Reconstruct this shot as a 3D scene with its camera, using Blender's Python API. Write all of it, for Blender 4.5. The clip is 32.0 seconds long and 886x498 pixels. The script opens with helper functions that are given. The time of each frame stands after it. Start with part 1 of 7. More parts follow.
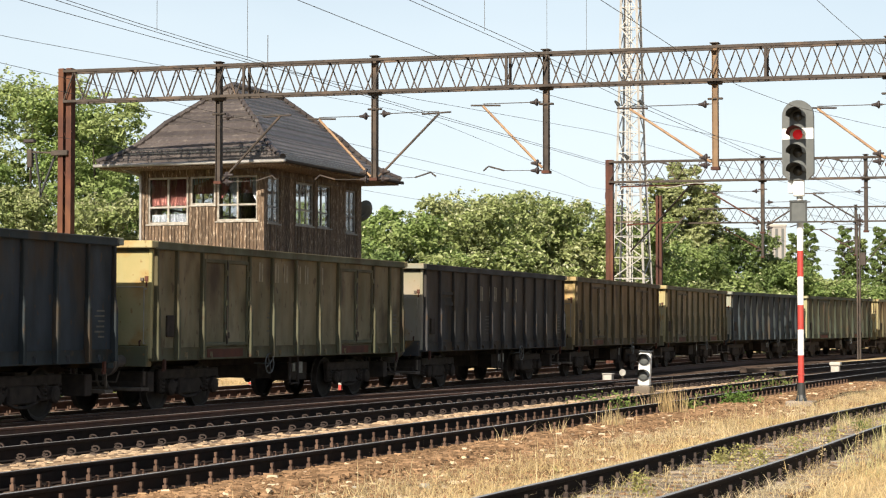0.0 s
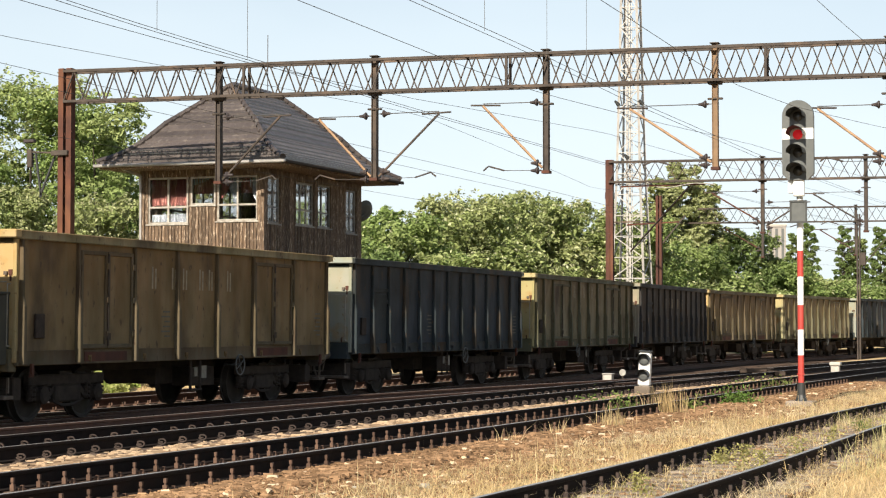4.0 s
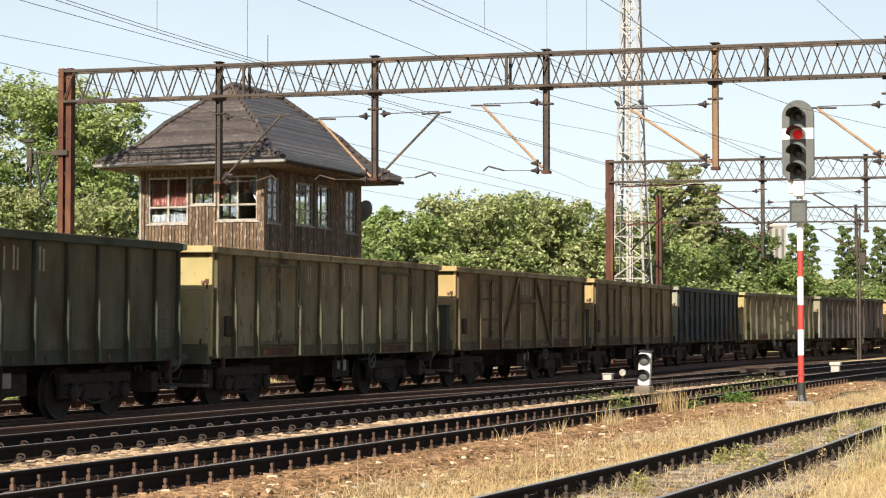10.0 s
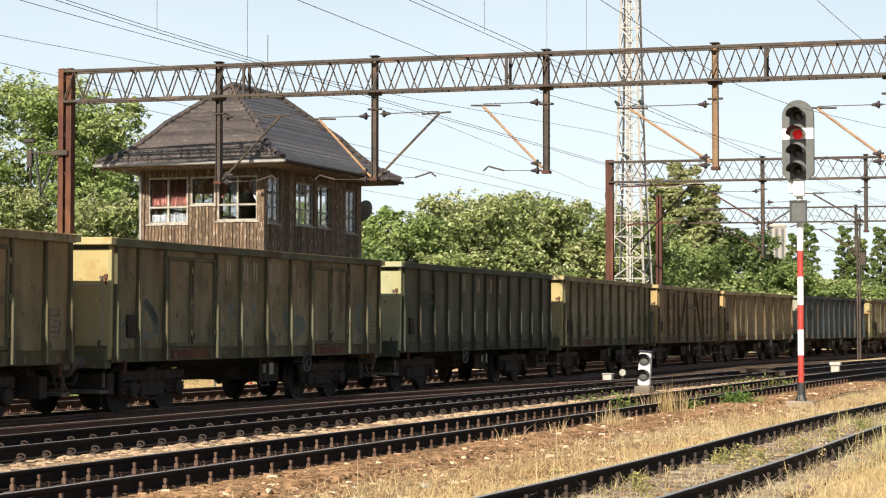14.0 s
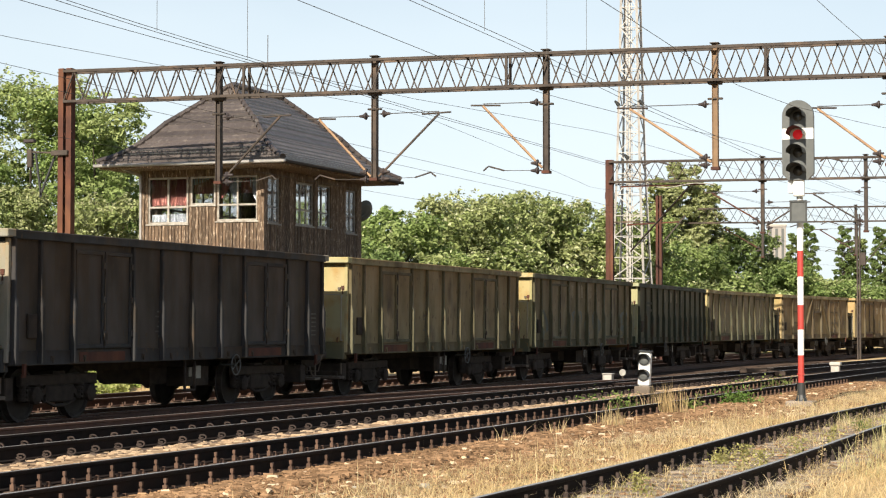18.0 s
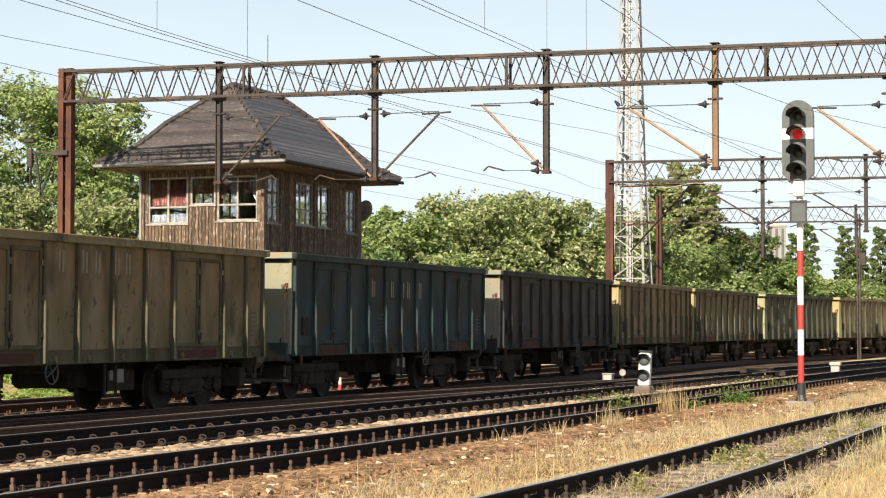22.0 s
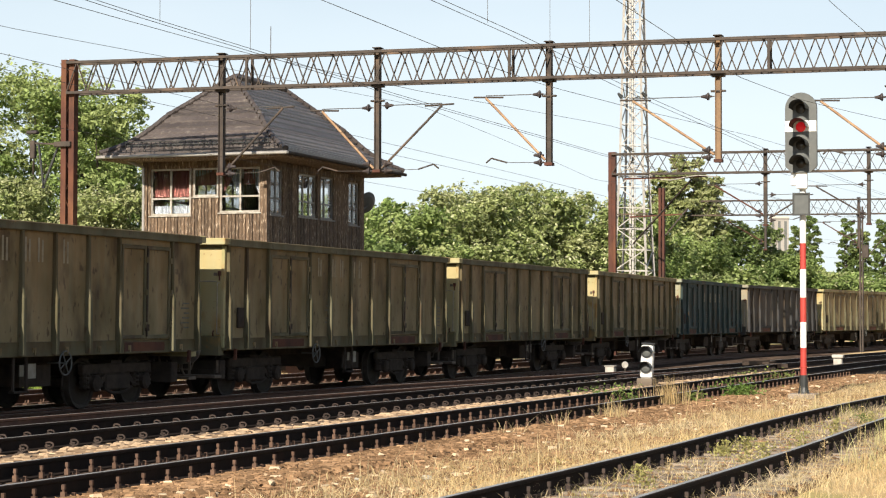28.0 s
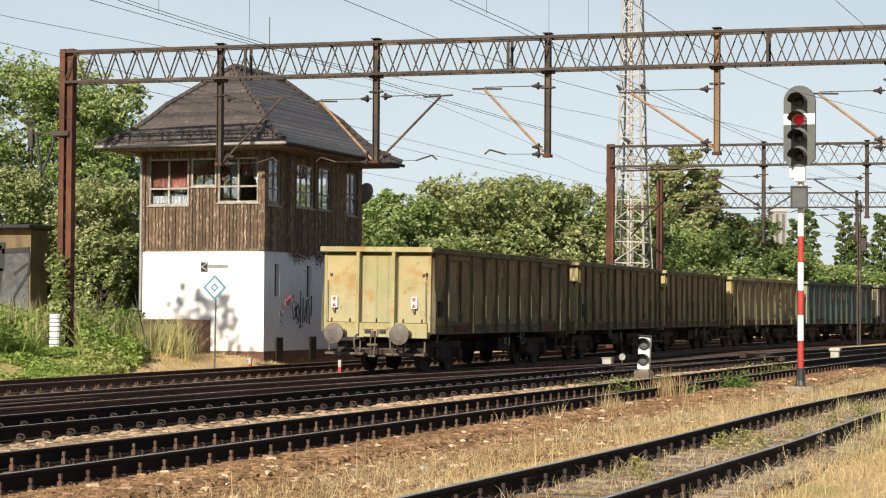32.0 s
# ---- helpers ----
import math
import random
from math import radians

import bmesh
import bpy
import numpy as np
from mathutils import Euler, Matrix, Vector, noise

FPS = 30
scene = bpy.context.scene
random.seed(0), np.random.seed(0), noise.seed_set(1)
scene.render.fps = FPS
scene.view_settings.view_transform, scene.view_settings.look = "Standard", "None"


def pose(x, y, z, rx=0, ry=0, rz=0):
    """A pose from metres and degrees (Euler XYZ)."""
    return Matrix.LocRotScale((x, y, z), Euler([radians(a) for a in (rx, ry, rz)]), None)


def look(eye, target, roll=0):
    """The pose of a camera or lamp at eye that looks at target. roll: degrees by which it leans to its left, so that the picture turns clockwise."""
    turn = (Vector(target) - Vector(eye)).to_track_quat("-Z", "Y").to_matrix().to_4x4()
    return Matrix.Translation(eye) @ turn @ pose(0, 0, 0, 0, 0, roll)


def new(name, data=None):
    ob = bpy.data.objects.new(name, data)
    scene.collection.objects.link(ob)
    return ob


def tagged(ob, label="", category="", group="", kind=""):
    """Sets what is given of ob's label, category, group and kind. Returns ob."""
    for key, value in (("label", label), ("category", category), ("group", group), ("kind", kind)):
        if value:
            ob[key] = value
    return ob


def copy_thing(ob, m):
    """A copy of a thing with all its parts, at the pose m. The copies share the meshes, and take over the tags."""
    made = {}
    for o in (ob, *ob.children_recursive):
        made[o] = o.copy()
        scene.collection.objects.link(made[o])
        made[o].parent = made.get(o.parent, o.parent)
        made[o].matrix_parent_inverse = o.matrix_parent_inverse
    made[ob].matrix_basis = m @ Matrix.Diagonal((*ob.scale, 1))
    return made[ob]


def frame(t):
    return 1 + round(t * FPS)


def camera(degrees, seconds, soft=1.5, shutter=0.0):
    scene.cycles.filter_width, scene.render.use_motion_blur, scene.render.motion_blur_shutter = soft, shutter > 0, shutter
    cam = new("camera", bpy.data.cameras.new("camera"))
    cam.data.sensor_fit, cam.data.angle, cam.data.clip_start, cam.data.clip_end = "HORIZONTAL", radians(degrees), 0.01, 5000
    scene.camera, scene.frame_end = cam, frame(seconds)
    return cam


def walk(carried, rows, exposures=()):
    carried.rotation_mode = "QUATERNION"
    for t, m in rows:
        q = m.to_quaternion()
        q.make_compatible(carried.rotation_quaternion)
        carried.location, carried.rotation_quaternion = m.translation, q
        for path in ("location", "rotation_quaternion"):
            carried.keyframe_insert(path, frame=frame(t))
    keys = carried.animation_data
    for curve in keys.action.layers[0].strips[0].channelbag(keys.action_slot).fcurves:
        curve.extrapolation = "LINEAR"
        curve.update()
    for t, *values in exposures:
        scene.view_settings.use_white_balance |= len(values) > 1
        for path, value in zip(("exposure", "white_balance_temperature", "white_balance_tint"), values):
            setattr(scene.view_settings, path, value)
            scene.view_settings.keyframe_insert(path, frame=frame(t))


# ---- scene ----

# camera: a levelled stand beside the siding, nudged late in the clip
F_PX, YAW, PITCH = 3550.0, 19.63, 2.21
EYE = Vector((0.0, 0.0, 1.5))
cam = camera(math.degrees(2 * math.atan(784 / F_PX)), 32.0, soft=1.15)


def cam_pose(dx, dy, roll):
    yaw = radians(YAW) + dx / F_PX
    pitch = radians(PITCH) + dy / F_PX
    way = Vector((math.cos(yaw) * math.cos(pitch), math.sin(yaw) * math.cos(pitch), math.sin(pitch)))
    return look(EYE, EYE + way, roll)


# seconds, drift to the right, drift down, clockwise lean in degrees
SWAY = [(0, 0, 0, 0), (25.5, 0, 0, 0), (26.1, 0.8, -2.5, 0.01), (26.8, 3.8, -11, 0.06), (27.5, 4.7, -15.4, 0.08), (28, 4.7, -14.3, 0.10),
        (28.5, 3.6, -14.4, 0.21), (29, 2.6, -18.6, 0.32), (29.5, 1.6, -23.6, 0.37), (30, 1.0, -26.6, 0.40), (30.5, 1.8, -28.2, 0.40),
        (31, 1.4, -28.2, 0.40), (31.5, 1.0, -28.6, 0.40), (32, 0.8, -29.8, 0.38)]
walk(cam, [(t, cam_pose(a, b, c)) for t, a, b, c in SWAY], exposures=((0, 0.75), (27.0, 0.75), (29.0, 0.75), (30.0, 0.77), (30.6, 0.75), (31.0, 0.68), (32, 0.44)))

# ---- light ----
SUN_AZ, SUN_EL = 180.35, 32.1
sun_way = Vector((math.cos(radians(SUN_AZ)) * math.cos(radians(SUN_EL)), math.sin(radians(SUN_AZ)) * math.cos(radians(SUN_EL)), math.sin(radians(SUN_EL))))
sun = new("sun", bpy.data.lights.new("sun", "SUN"))
sun.data.energy, sun.data.angle, sun.data.color = 5.0, radians(0.53), (1.0, 0.90, 0.74)
sun.matrix_world = look(Vector((0, 0, 60)), Vector((0, 0, 60)) - sun_way)

world = bpy.data.worlds.new("world")
scene.world = world
world.use_nodes = True
wt = world.node_tree
wt.nodes.clear()
w_out = wt.nodes.new("ShaderNodeOutputWorld")
w_bg = wt.nodes.new("ShaderNodeBackground")
w_sky = wt.nodes.new("ShaderNodeTexSky")
w_sky.sky_type, w_sky.sun_disc = "NISHITA", False
w_sky.sun_elevation, w_sky.sun_rotation = radians(SUN_EL), math.atan2(sun_way.x, sun_way.y)
w_sky.air_density, w_sky.dust_density, w_sky.ozone_density = 1.0, 0.7, 1.5
w_geo = wt.nodes.new("ShaderNodeTexCoord")
w_map = wt.nodes.new("ShaderNodeMapping")
w_map.inputs["Scale"].default_value = (1.6, 1.6, 5.0)
w_noise = wt.nodes.new("ShaderNodeTexNoise")
w_noise.inputs["Scale"].default_value, w_noise.inputs["Detail"].default_value = 1.7, 4.0
w_sep = wt.nodes.new("ShaderNodeSeparateXYZ")
# haze: dense at the horizon, thin by forty degrees of height
w_haze = wt.nodes.new("ShaderNodeMapRange")
w_haze.interpolation_type = "SMOOTHSTEP"
w_haze.inputs["From Min"].default_value, w_haze.inputs["From Max"].default_value = 0.0, 0.55
w_haze.inputs["To Min"].default_value, w_haze.inputs["To Max"].default_value = 0.84, 0.05
w_veil = wt.nodes.new("ShaderNodeMapRange")
w_veil.inputs["From Min"].default_value, w_veil.inputs["From Max"].default_value = 0.3, 0.7
w_veil.inputs["To Min"].default_value, w_veil.inputs["To Max"].default_value = 0.86, 1.14
w_mul = wt.nodes.new("ShaderNodeMath")
w_mul.operation = "MULTIPLY"
w_mix = wt.nodes.new("ShaderNodeMix")
w_mix.data_type = "RGBA"
w_mix.inputs["B"].default_value = (10.3, 11.5, 12.2, 1)
wt.links.new(w_geo.outputs["Generated"], w_map.inputs["Vector"])
wt.links.new(w_geo.outputs["Generated"], w_sep.inputs["Vector"])
wt.links.new(w_sep.outputs["Z"], w_haze.inputs["Value"])
wt.links.new(w_map.outputs["Vector"], w_noise.inputs["Vector"])
wt.links.new(w_noise.outputs["Fac"], w_veil.inputs["Value"])
wt.links.new(w_haze.outputs["Result"], w_mul.inputs[0])
wt.links.new(w_veil.outputs["Result"], w_mul.inputs[1])
wt.links.new(w_mul.outputs["Value"], w_mix.inputs["Factor"])
wt.links.new(w_sky.outputs["Color"], w_mix.inputs["A"])
wt.links.new(w_mix.outputs["Result"], w_bg.inputs["Color"])
w_bg.inputs["Strength"].default_value = 0.055
wt.links.new(w_bg.outputs["Background"], w_out.inputs["Surface"])


# ---- materials ----
def shade(name, a, b, rough=0.7, metal=0.0, scale=3.0, stretch=(1, 1, 1), c=None, c_scale=0.6, c_at=0.6, bump=0.2, bump_scale=40.0,
          coords="Object", own_color=False, vary=0.0, rough_b=None, spec=0.5, island=False, rub=None, fleck=None):
    """A surface: colours a and b mixed by fine noise, patches of c by coarse noise, fine relief."""
    m = bpy.data.materials.new(name)
    m.use_nodes = True
    nt = m.node_tree
    bs = nt.nodes["Principled BSDF"]
    tc = nt.nodes.new("ShaderNodeTexCoord")
    mp = nt.nodes.new("ShaderNodeMapping")
    mp.inputs["Scale"].default_value = stretch
    nt.links.new(tc.outputs[coords], mp.inputs["Vector"])
    oi = nt.nodes.new("ShaderNodeObjectInfo")
    if coords == "Object":
        va = nt.nodes.new("ShaderNodeVectorMath")
        va.operation = "MULTIPLY_ADD"
        nt.links.new(oi.outputs["Random"], va.inputs[1])
        va.inputs[0].default_value = (37.0, 19.0, 11.0)
        nt.links.new(mp.outputs["Vector"], va.inputs[2])
        src = va.outputs["Vector"]
    else:
        src = mp.outputs["Vector"]

    def noise_of(s, detail=5.0):
        n = nt.nodes.new("ShaderNodeTexNoise")
        n.inputs["Scale"].default_value, n.inputs["Detail"].default_value = s, detail
        nt.links.new(src, n.inputs["Vector"])
        return n

    def mixed(fac, x, y):
        mx = nt.nodes.new("ShaderNodeMix")
        mx.data_type = "RGBA"
        nt.links.new(fac, mx.inputs["Factor"])
        for key, v in (("A", x), ("B", y)):
            if isinstance(v, tuple):
                mx.inputs[key].default_value = (*v, 1)
            else:
                nt.links.new(v, mx.inputs[key])
        return mx.outputs["Result"]

    n1 = noise_of(scale)
    r1 = nt.nodes.new("ShaderNodeMapRange")
    r1.inputs["From Min"].default_value, r1.inputs["From Max"].default_value = 0.3, 0.7
    nt.links.new(n1.outputs["Fac"], r1.inputs["Value"])
    first = a
    if own_color:
        first = oi.outputs["Color"]
    col = mixed(r1.outputs["Result"], first, b)
    if own_color:
        dark = nt.nodes.new("ShaderNodeMix")
        dark.data_type, dark.blend_type = "RGBA", "MULTIPLY"
        dark.inputs["Factor"].default_value = 1.0
        nt.links.new(oi.outputs["Color"], dark.inputs["A"])
        dark.inputs["B"].default_value = (*b, 1)
        col = mixed(r1.outputs["Result"], oi.outputs["Color"], dark.outputs["Result"])
    if c is not None:
        n2 = noise_of(c_scale, 8.0)
        r2 = nt.nodes.new("ShaderNodeMapRange")
        r2.inputs["From Min"].default_value, r2.inputs["From Max"].default_value = c_at - 0.06, c_at + 0.12
        nt.links.new(n2.outputs["Fac"], r2.inputs["Value"])
        col = mixed(r2.outputs["Result"], col, c)
    if rub is not None:
        # rust-brown rubbing that starts from the top edge and runs down in streaks
        col_b, amount = rub
        sp = nt.nodes.new("ShaderNodeSeparateXYZ")
        nt.links.new(tc.outputs["Generated"], sp.inputs["Vector"])
        ms = nt.nodes.new("ShaderNodeMapping")
        ms.inputs["Scale"].default_value = (3.2, 3.2, 0.35)
        nt.links.new(src, ms.inputs["Vector"])
        ns = nt.nodes.new("ShaderNodeTexNoise")
        ns.inputs["Scale"].default_value, ns.inputs["Detail"].default_value = 1.4, 6.0
        nt.links.new(ms.outputs["Vector"], ns.inputs["Vector"])
        ad = nt.nodes.new("ShaderNodeMath")
        ad.operation = "MULTIPLY_ADD"
        nt.links.new(sp.outputs["Z"], ad.inputs[0])
        ad.inputs[1].default_value = 0.55
        nt.links.new(ns.outputs["Fac"], ad.inputs[2])
        rs = nt.nodes.new("ShaderNodeMapRange")
        rs.inputs["From Min"].default_value, rs.inputs["From Max"].default_value = 0.58, 1.05
        rs.inputs["To Max"].default_value = amount
        nt.links.new(ad.outputs["Value"], rs.inputs["Value"])
        tint = nt.nodes.new("ShaderNodeMix")
        tint.data_type, tint.blend_type = "RGBA", "MULTIPLY"
        nt.links.new(rs.outputs["Result"], tint.inputs["Factor"])
        nt.links.new(col, tint.inputs["A"])
        tint.inputs["B"].default_value = (*col_b, 1)
        col = tint.outputs["Result"]
    if fleck is not None:
        # small chips and spots
        nf = noise_of(fleck[1], 6.0)
        rf = nt.nodes.new("ShaderNodeMapRange")
        rf.inputs["From Min"].default_value, rf.inputs["From Max"].default_value = fleck[2], fleck[2] + 0.06
        rf.inputs["To Max"].default_value = 0.75
        nt.links.new(nf.outputs["Fac"], rf.inputs["Value"])
        col = mixed(rf.outputs["Result"], col, fleck[0])
    if vary > 0:
        hs = nt.nodes.new("ShaderNodeHueSaturation")
        mr = nt.nodes.new("ShaderNodeMapRange")
        mr.inputs["To Min"].default_value, mr.inputs["To Max"].default_value = 1 - vary, 1 + vary
        if island:
            gi = nt.nodes.new("ShaderNodeNewGeometry")
            nt.links.new(gi.outputs["Random Per Island"], mr.inputs["Value"])
        else:
            nt.links.new(oi.outputs["Random"], mr.inputs["Value"])
        nt.links.new(mr.outputs["Result"], hs.inputs["Value"])
        nt.links.new(col, hs.inputs["Color"])
        col = hs.outputs["Color"]
    nt.links.new(col, bs.inputs["Base Color"])
    bs.inputs["Metallic"].default_value = metal
    bs.inputs["Specular IOR Level"].default_value = spec
    if rough_b is None:
        bs.inputs["Roughness"].default_value = rough
    else:
        rr = nt.nodes.new("ShaderNodeMapRange")
        rr.inputs["To Min"].default_value, rr.inputs["To Max"].default_value = rough, rough_b
        nt.links.new(n1.outputs["Fac"], rr.inputs["Value"])
        nt.links.new(rr.outputs["Result"], bs.inputs["Roughness"])
    if bump > 0:
        nb = noise_of(bump_scale, 3.0)
        bp = nt.nodes.new("ShaderNodeBump")
        bp.inputs["Strength"].default_value, bp.inputs["Distance"].default_value = bump, 0.02
        nt.links.new(nb.outputs["Fac"], bp.inputs["Height"])
        nt.links.new(bp.outputs["Normal"], bs.inputs["Normal"])
    return m


def leaf_shade(name, a, b, c, through_light=0.35):
    m = shade(name, a, b, rough=0.55, scale=0.5, c=c, c_scale=0.25, c_at=0.55, bump=0.0, vary=0.35, island=True, spec=0.3)
    nt = m.node_tree
    bs = nt.nodes["Principled BSDF"]
    tr = nt.nodes.new("ShaderNodeBsdfTranslucent")
    mx = nt.nodes.new("ShaderNodeMixShader")
    mx.inputs["Fac"].default_value = through_light
    nt.links.new(bs.inputs["Base Color"].links[0].from_socket, tr.inputs["Color"])
    nt.links.new(bs.outputs["BSDF"], mx.inputs[1])
    nt.links.new(tr.outputs["BSDF"], mx.inputs[2])
    nt.links.new(mx.outputs["Shader"], nt.nodes["Material Output"].inputs["Surface"])
    return m


PAINT = shade("wagon_paint", (0.3, 0.2, 0.05), (0.56, 0.58, 0.52), rough=0.55, rough_b=0.9, scale=1.5, stretch=(1.2, 1.2, 0.6), c=(0.07, 0.052, 0.034), c_scale=1.1,
              c_at=0.60, bump=0.12, bump_scale=18, own_color=True, spec=0.22, rub=((0.90, 0.72, 0.57), 0.85), fleck=((0.075, 0.05, 0.032), 7.0, 0.615))
# wagon end paint, tinted per wagon with sunlight in the colour
END_M = shade("cleaner_end_paint", (0.6, 0.5, 0.2), (0.72, 0.84, 0.80), rough=0.6, rough_b=0.85, scale=1.1, c=(0.33, 0.20, 0.07), c_scale=1.6, c_at=0.61, bump=0.10, bump_scale=14, own_color=True, spec=0.25, rub=((1.0, 0.90, 0.72), 0.8), fleck=((0.22, 0.13, 0.055), 9.0, 0.645))
BUFFER_M = shade("worn_buffer_steel", (0.17, 0.15, 0.13), (0.09, 0.078, 0.07), rough=0.6, metal=0.2, scale=6, bump=0.1)
GEAR = shade("dusty_coupling_steel", (0.15, 0.118, 0.09), (0.075, 0.058, 0.046), rough=0.8, scale=8, bump=0.2)
UNDER = shade("underframe_grime", (0.036, 0.030, 0.026), (0.064, 0.050, 0.041), rough=0.85, spec=0.15, scale=6, bump=0.3)
WHEEL = shade("wheel_steel", (0.070, 0.058, 0.050), (0.045, 0.038, 0.033), rough=0.8, spec=0.2, scale=5)
RUST = shade("rusty_steel", (0.12, 0.046, 0.03), (0.055, 0.03, 0.025), rough=0.8, spec=0.2, scale=2.5, stretch=(1, 1, 0.4), c=(0.17, 0.075, 0.04), c_scale=1.2, c_at=0.62, bump=0.2)
TRUSS = shade("dull_truss_steel", (0.045, 0.037, 0.033), (0.078, 0.062, 0.052), rough=0.75, spec=0.25, scale=4, c=(0.17, 0.115, 0.08), c_scale=0.8, c_at=0.62, bump=0.15)
OCHRE_POST = shade("ochre_post_paint", (0.24, 0.15, 0.08), (0.15, 0.09, 0.05), rough=0.7, scale=4, bump=0.15)
OCHRE = shade("orange_rust_tube", (0.38, 0.25, 0.145), (0.24, 0.135, 0.075), rough=0.7, scale=4, bump=0.15)
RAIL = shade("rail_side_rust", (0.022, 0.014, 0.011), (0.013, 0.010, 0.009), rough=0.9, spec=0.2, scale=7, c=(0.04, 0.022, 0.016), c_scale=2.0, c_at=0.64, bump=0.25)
RAIL_TOP = shade("rail_polished_top", (0.46, 0.44, 0.42), (0.30, 0.285, 0.27), rough=0.32, rough_b=0.5, metal=0.5, scale=9, bump=0.05)
RAIL_FAR = shade("rail_side_brown_rust", (0.12, 0.066, 0.048), (0.075, 0.046, 0.036), rough=0.8, spec=0.3, scale=7, c=(0.17, 0.09, 0.06), c_scale=2.0, c_at=0.64, bump=0.25)
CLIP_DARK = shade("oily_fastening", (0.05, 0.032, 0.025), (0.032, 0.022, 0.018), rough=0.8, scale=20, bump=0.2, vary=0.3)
CLIP = shade("rail_fastening_rust", (0.13, 0.078, 0.054), (0.075, 0.048, 0.037), rough=0.8, spec=0.2, scale=20, bump=0.2, vary=0.3)
SLEEPER_M = shade("old_sleeper", (0.070, 0.055, 0.046), (0.12, 0.09, 0.072), rough=0.95, spec=0.0, scale=3, stretch=(1, 0.3, 1), bump=0.5, bump_scale=30, vary=0.25)
SLEEPER_GREY = shade("bleached_sleeper", (0.28, 0.235, 0.19), (0.15, 0.12, 0.095), rough=0.95, spec=0.05, scale=3, stretch=(1, 0.3, 1), bump=0.6, bump_scale=30, vary=0.3)
GRAVEL = shade("ballast_stone", (0.155, 0.092, 0.051), (0.28, 0.176, 0.102), rough=0.95, spec=0.05, scale=3, c=(0.34, 0.21, 0.11), c_scale=5, c_at=0.66, bump=0.1, vary=0.5, island=True)
WOOD = shade("weathered_boards", (0.175, 0.115, 0.072), (0.070, 0.047, 0.034), rough=0.9, scale=4, stretch=(9, 9, 1.2), c=(0.62, 0.50, 0.38), c_scale=4.5, c_at=0.615, bump=0.5, bump_scale=25, vary=0.35)
WHITEWALL = shade("white_render", (0.80, 0.80, 0.80), (0.74, 0.74, 0.75), rough=0.85, scale=2, c=(0.62, 0.63, 0.63), c_scale=0.5, c_at=0.66, bump=0.15, bump_scale=60)
PLINTH = shade("brown_plinth", (0.14, 0.065, 0.045), (0.09, 0.05, 0.04), rough=0.9, scale=3, bump=0.3)
TILE = shade("dark_roof_tile", (0.088, 0.073, 0.068), (0.064, 0.053, 0.051), rough=0.33, scale=1.5, c=(0.12, 0.10, 0.09), c_scale=1.0, c_at=0.6, bump=0.3, vary=0.22, fleck=((0.15, 0.13, 0.115), 6.0, 0.60))
GUTTER = shade("zinc_gutter", (0.40, 0.38, 0.36), (0.28, 0.27, 0.26), rough=0.45, metal=0.5, scale=4, bump=0.05)
FRAME_W = shade("white_window_paint", (0.42, 0.40, 0.36), (0.20, 0.17, 0.14), rough=0.6, scale=8, bump=0.1)
FRAME_G = shade("grey_window_frame", (0.30, 0.28, 0.26), (0.2, 0.19, 0.18), rough=0.6, scale=8, bump=0.1)
CURTAIN = shade("red_curtain", (0.17, 0.055, 0.048), (0.11, 0.04, 0.036), rough=0.9, scale=3, stretch=(6, 6, 0.5), bump=0.1)
LACE = shade("white_lace", (0.24, 0.27, 0.31), (0.14, 0.16, 0.20), rough=0.9, scale=14, bump=0.0)
DARK_IN = shade("dim_interior", (0.36, 0.31, 0.26), (0.28, 0.24, 0.2), rough=0.9, scale=1, bump=0)
SIG_BLACK = shade("signal_black", (0.022, 0.024, 0.024), (0.04, 0.042, 0.042), rough=0.45, scale=5, bump=0.05)
SIG_GREY = shade("signal_grey", (0.095, 0.10, 0.098), (0.065, 0.072, 0.072), rough=0.5, scale=5, bump=0.05)
SIG_WHITE = shade("signal_white", (0.82, 0.82, 0.80), (0.68, 0.68, 0.66), rough=0.5, scale=5, bump=0.03)
SIG_RED = shade("signal_red", (0.47, 0.055, 0.042), (0.36, 0.042, 0.034), rough=0.5, scale=5, bump=0.03)
LENS_DARK = shade("dark_lens", (0.03, 0.032, 0.03), (0.05, 0.045, 0.04), rough=0.12, scale=6, bump=0)
WIRE = shade("overhead_wire", (0.05, 0.045, 0.042), (0.085, 0.078, 0.07), rough=0.6, metal=0.1, scale=2, bump=0)
INSUL = shade("dark_insulator", (0.03, 0.025, 0.03), (0.05, 0.035, 0.03), rough=0.7, scale=9, bump=0)
CONCRETE = shade("pale_concrete", (0.48, 0.46, 0.42), (0.36, 0.34, 0.31), rough=0.9, scale=4, c=(0.25, 0.24, 0.22), c_scale=1.5, c_at=0.62, bump=0.3)
TOWER_W = shade("mast_white_paint", (0.50, 0.48, 0.45), (0.34, 0.32, 0.30), rough=0.6, scale=3, bump=0.05)
TOWER_R = shade("mast_red_paint", (0.36, 0.075, 0.05), (0.26, 0.06, 0.045), rough=0.6, scale=3, bump=0.05)
BARK = shade("tree_bark", (0.09, 0.07, 0.055), (0.05, 0.04, 0.032), rough=0.9, scale=6, stretch=(1, 1, 0.3), bump=0.5)
LEAF_A = leaf_shade("leaf_mid_green", (0.30, 0.375, 0.135), (0.21, 0.295, 0.09), (0.43, 0.47, 0.21), 0.4)
LEAF_B = leaf_shade("leaf_dark_green", (0.20, 0.27, 0.09), (0.14, 0.205, 0.068), (0.28, 0.33, 0.13), 0.4)
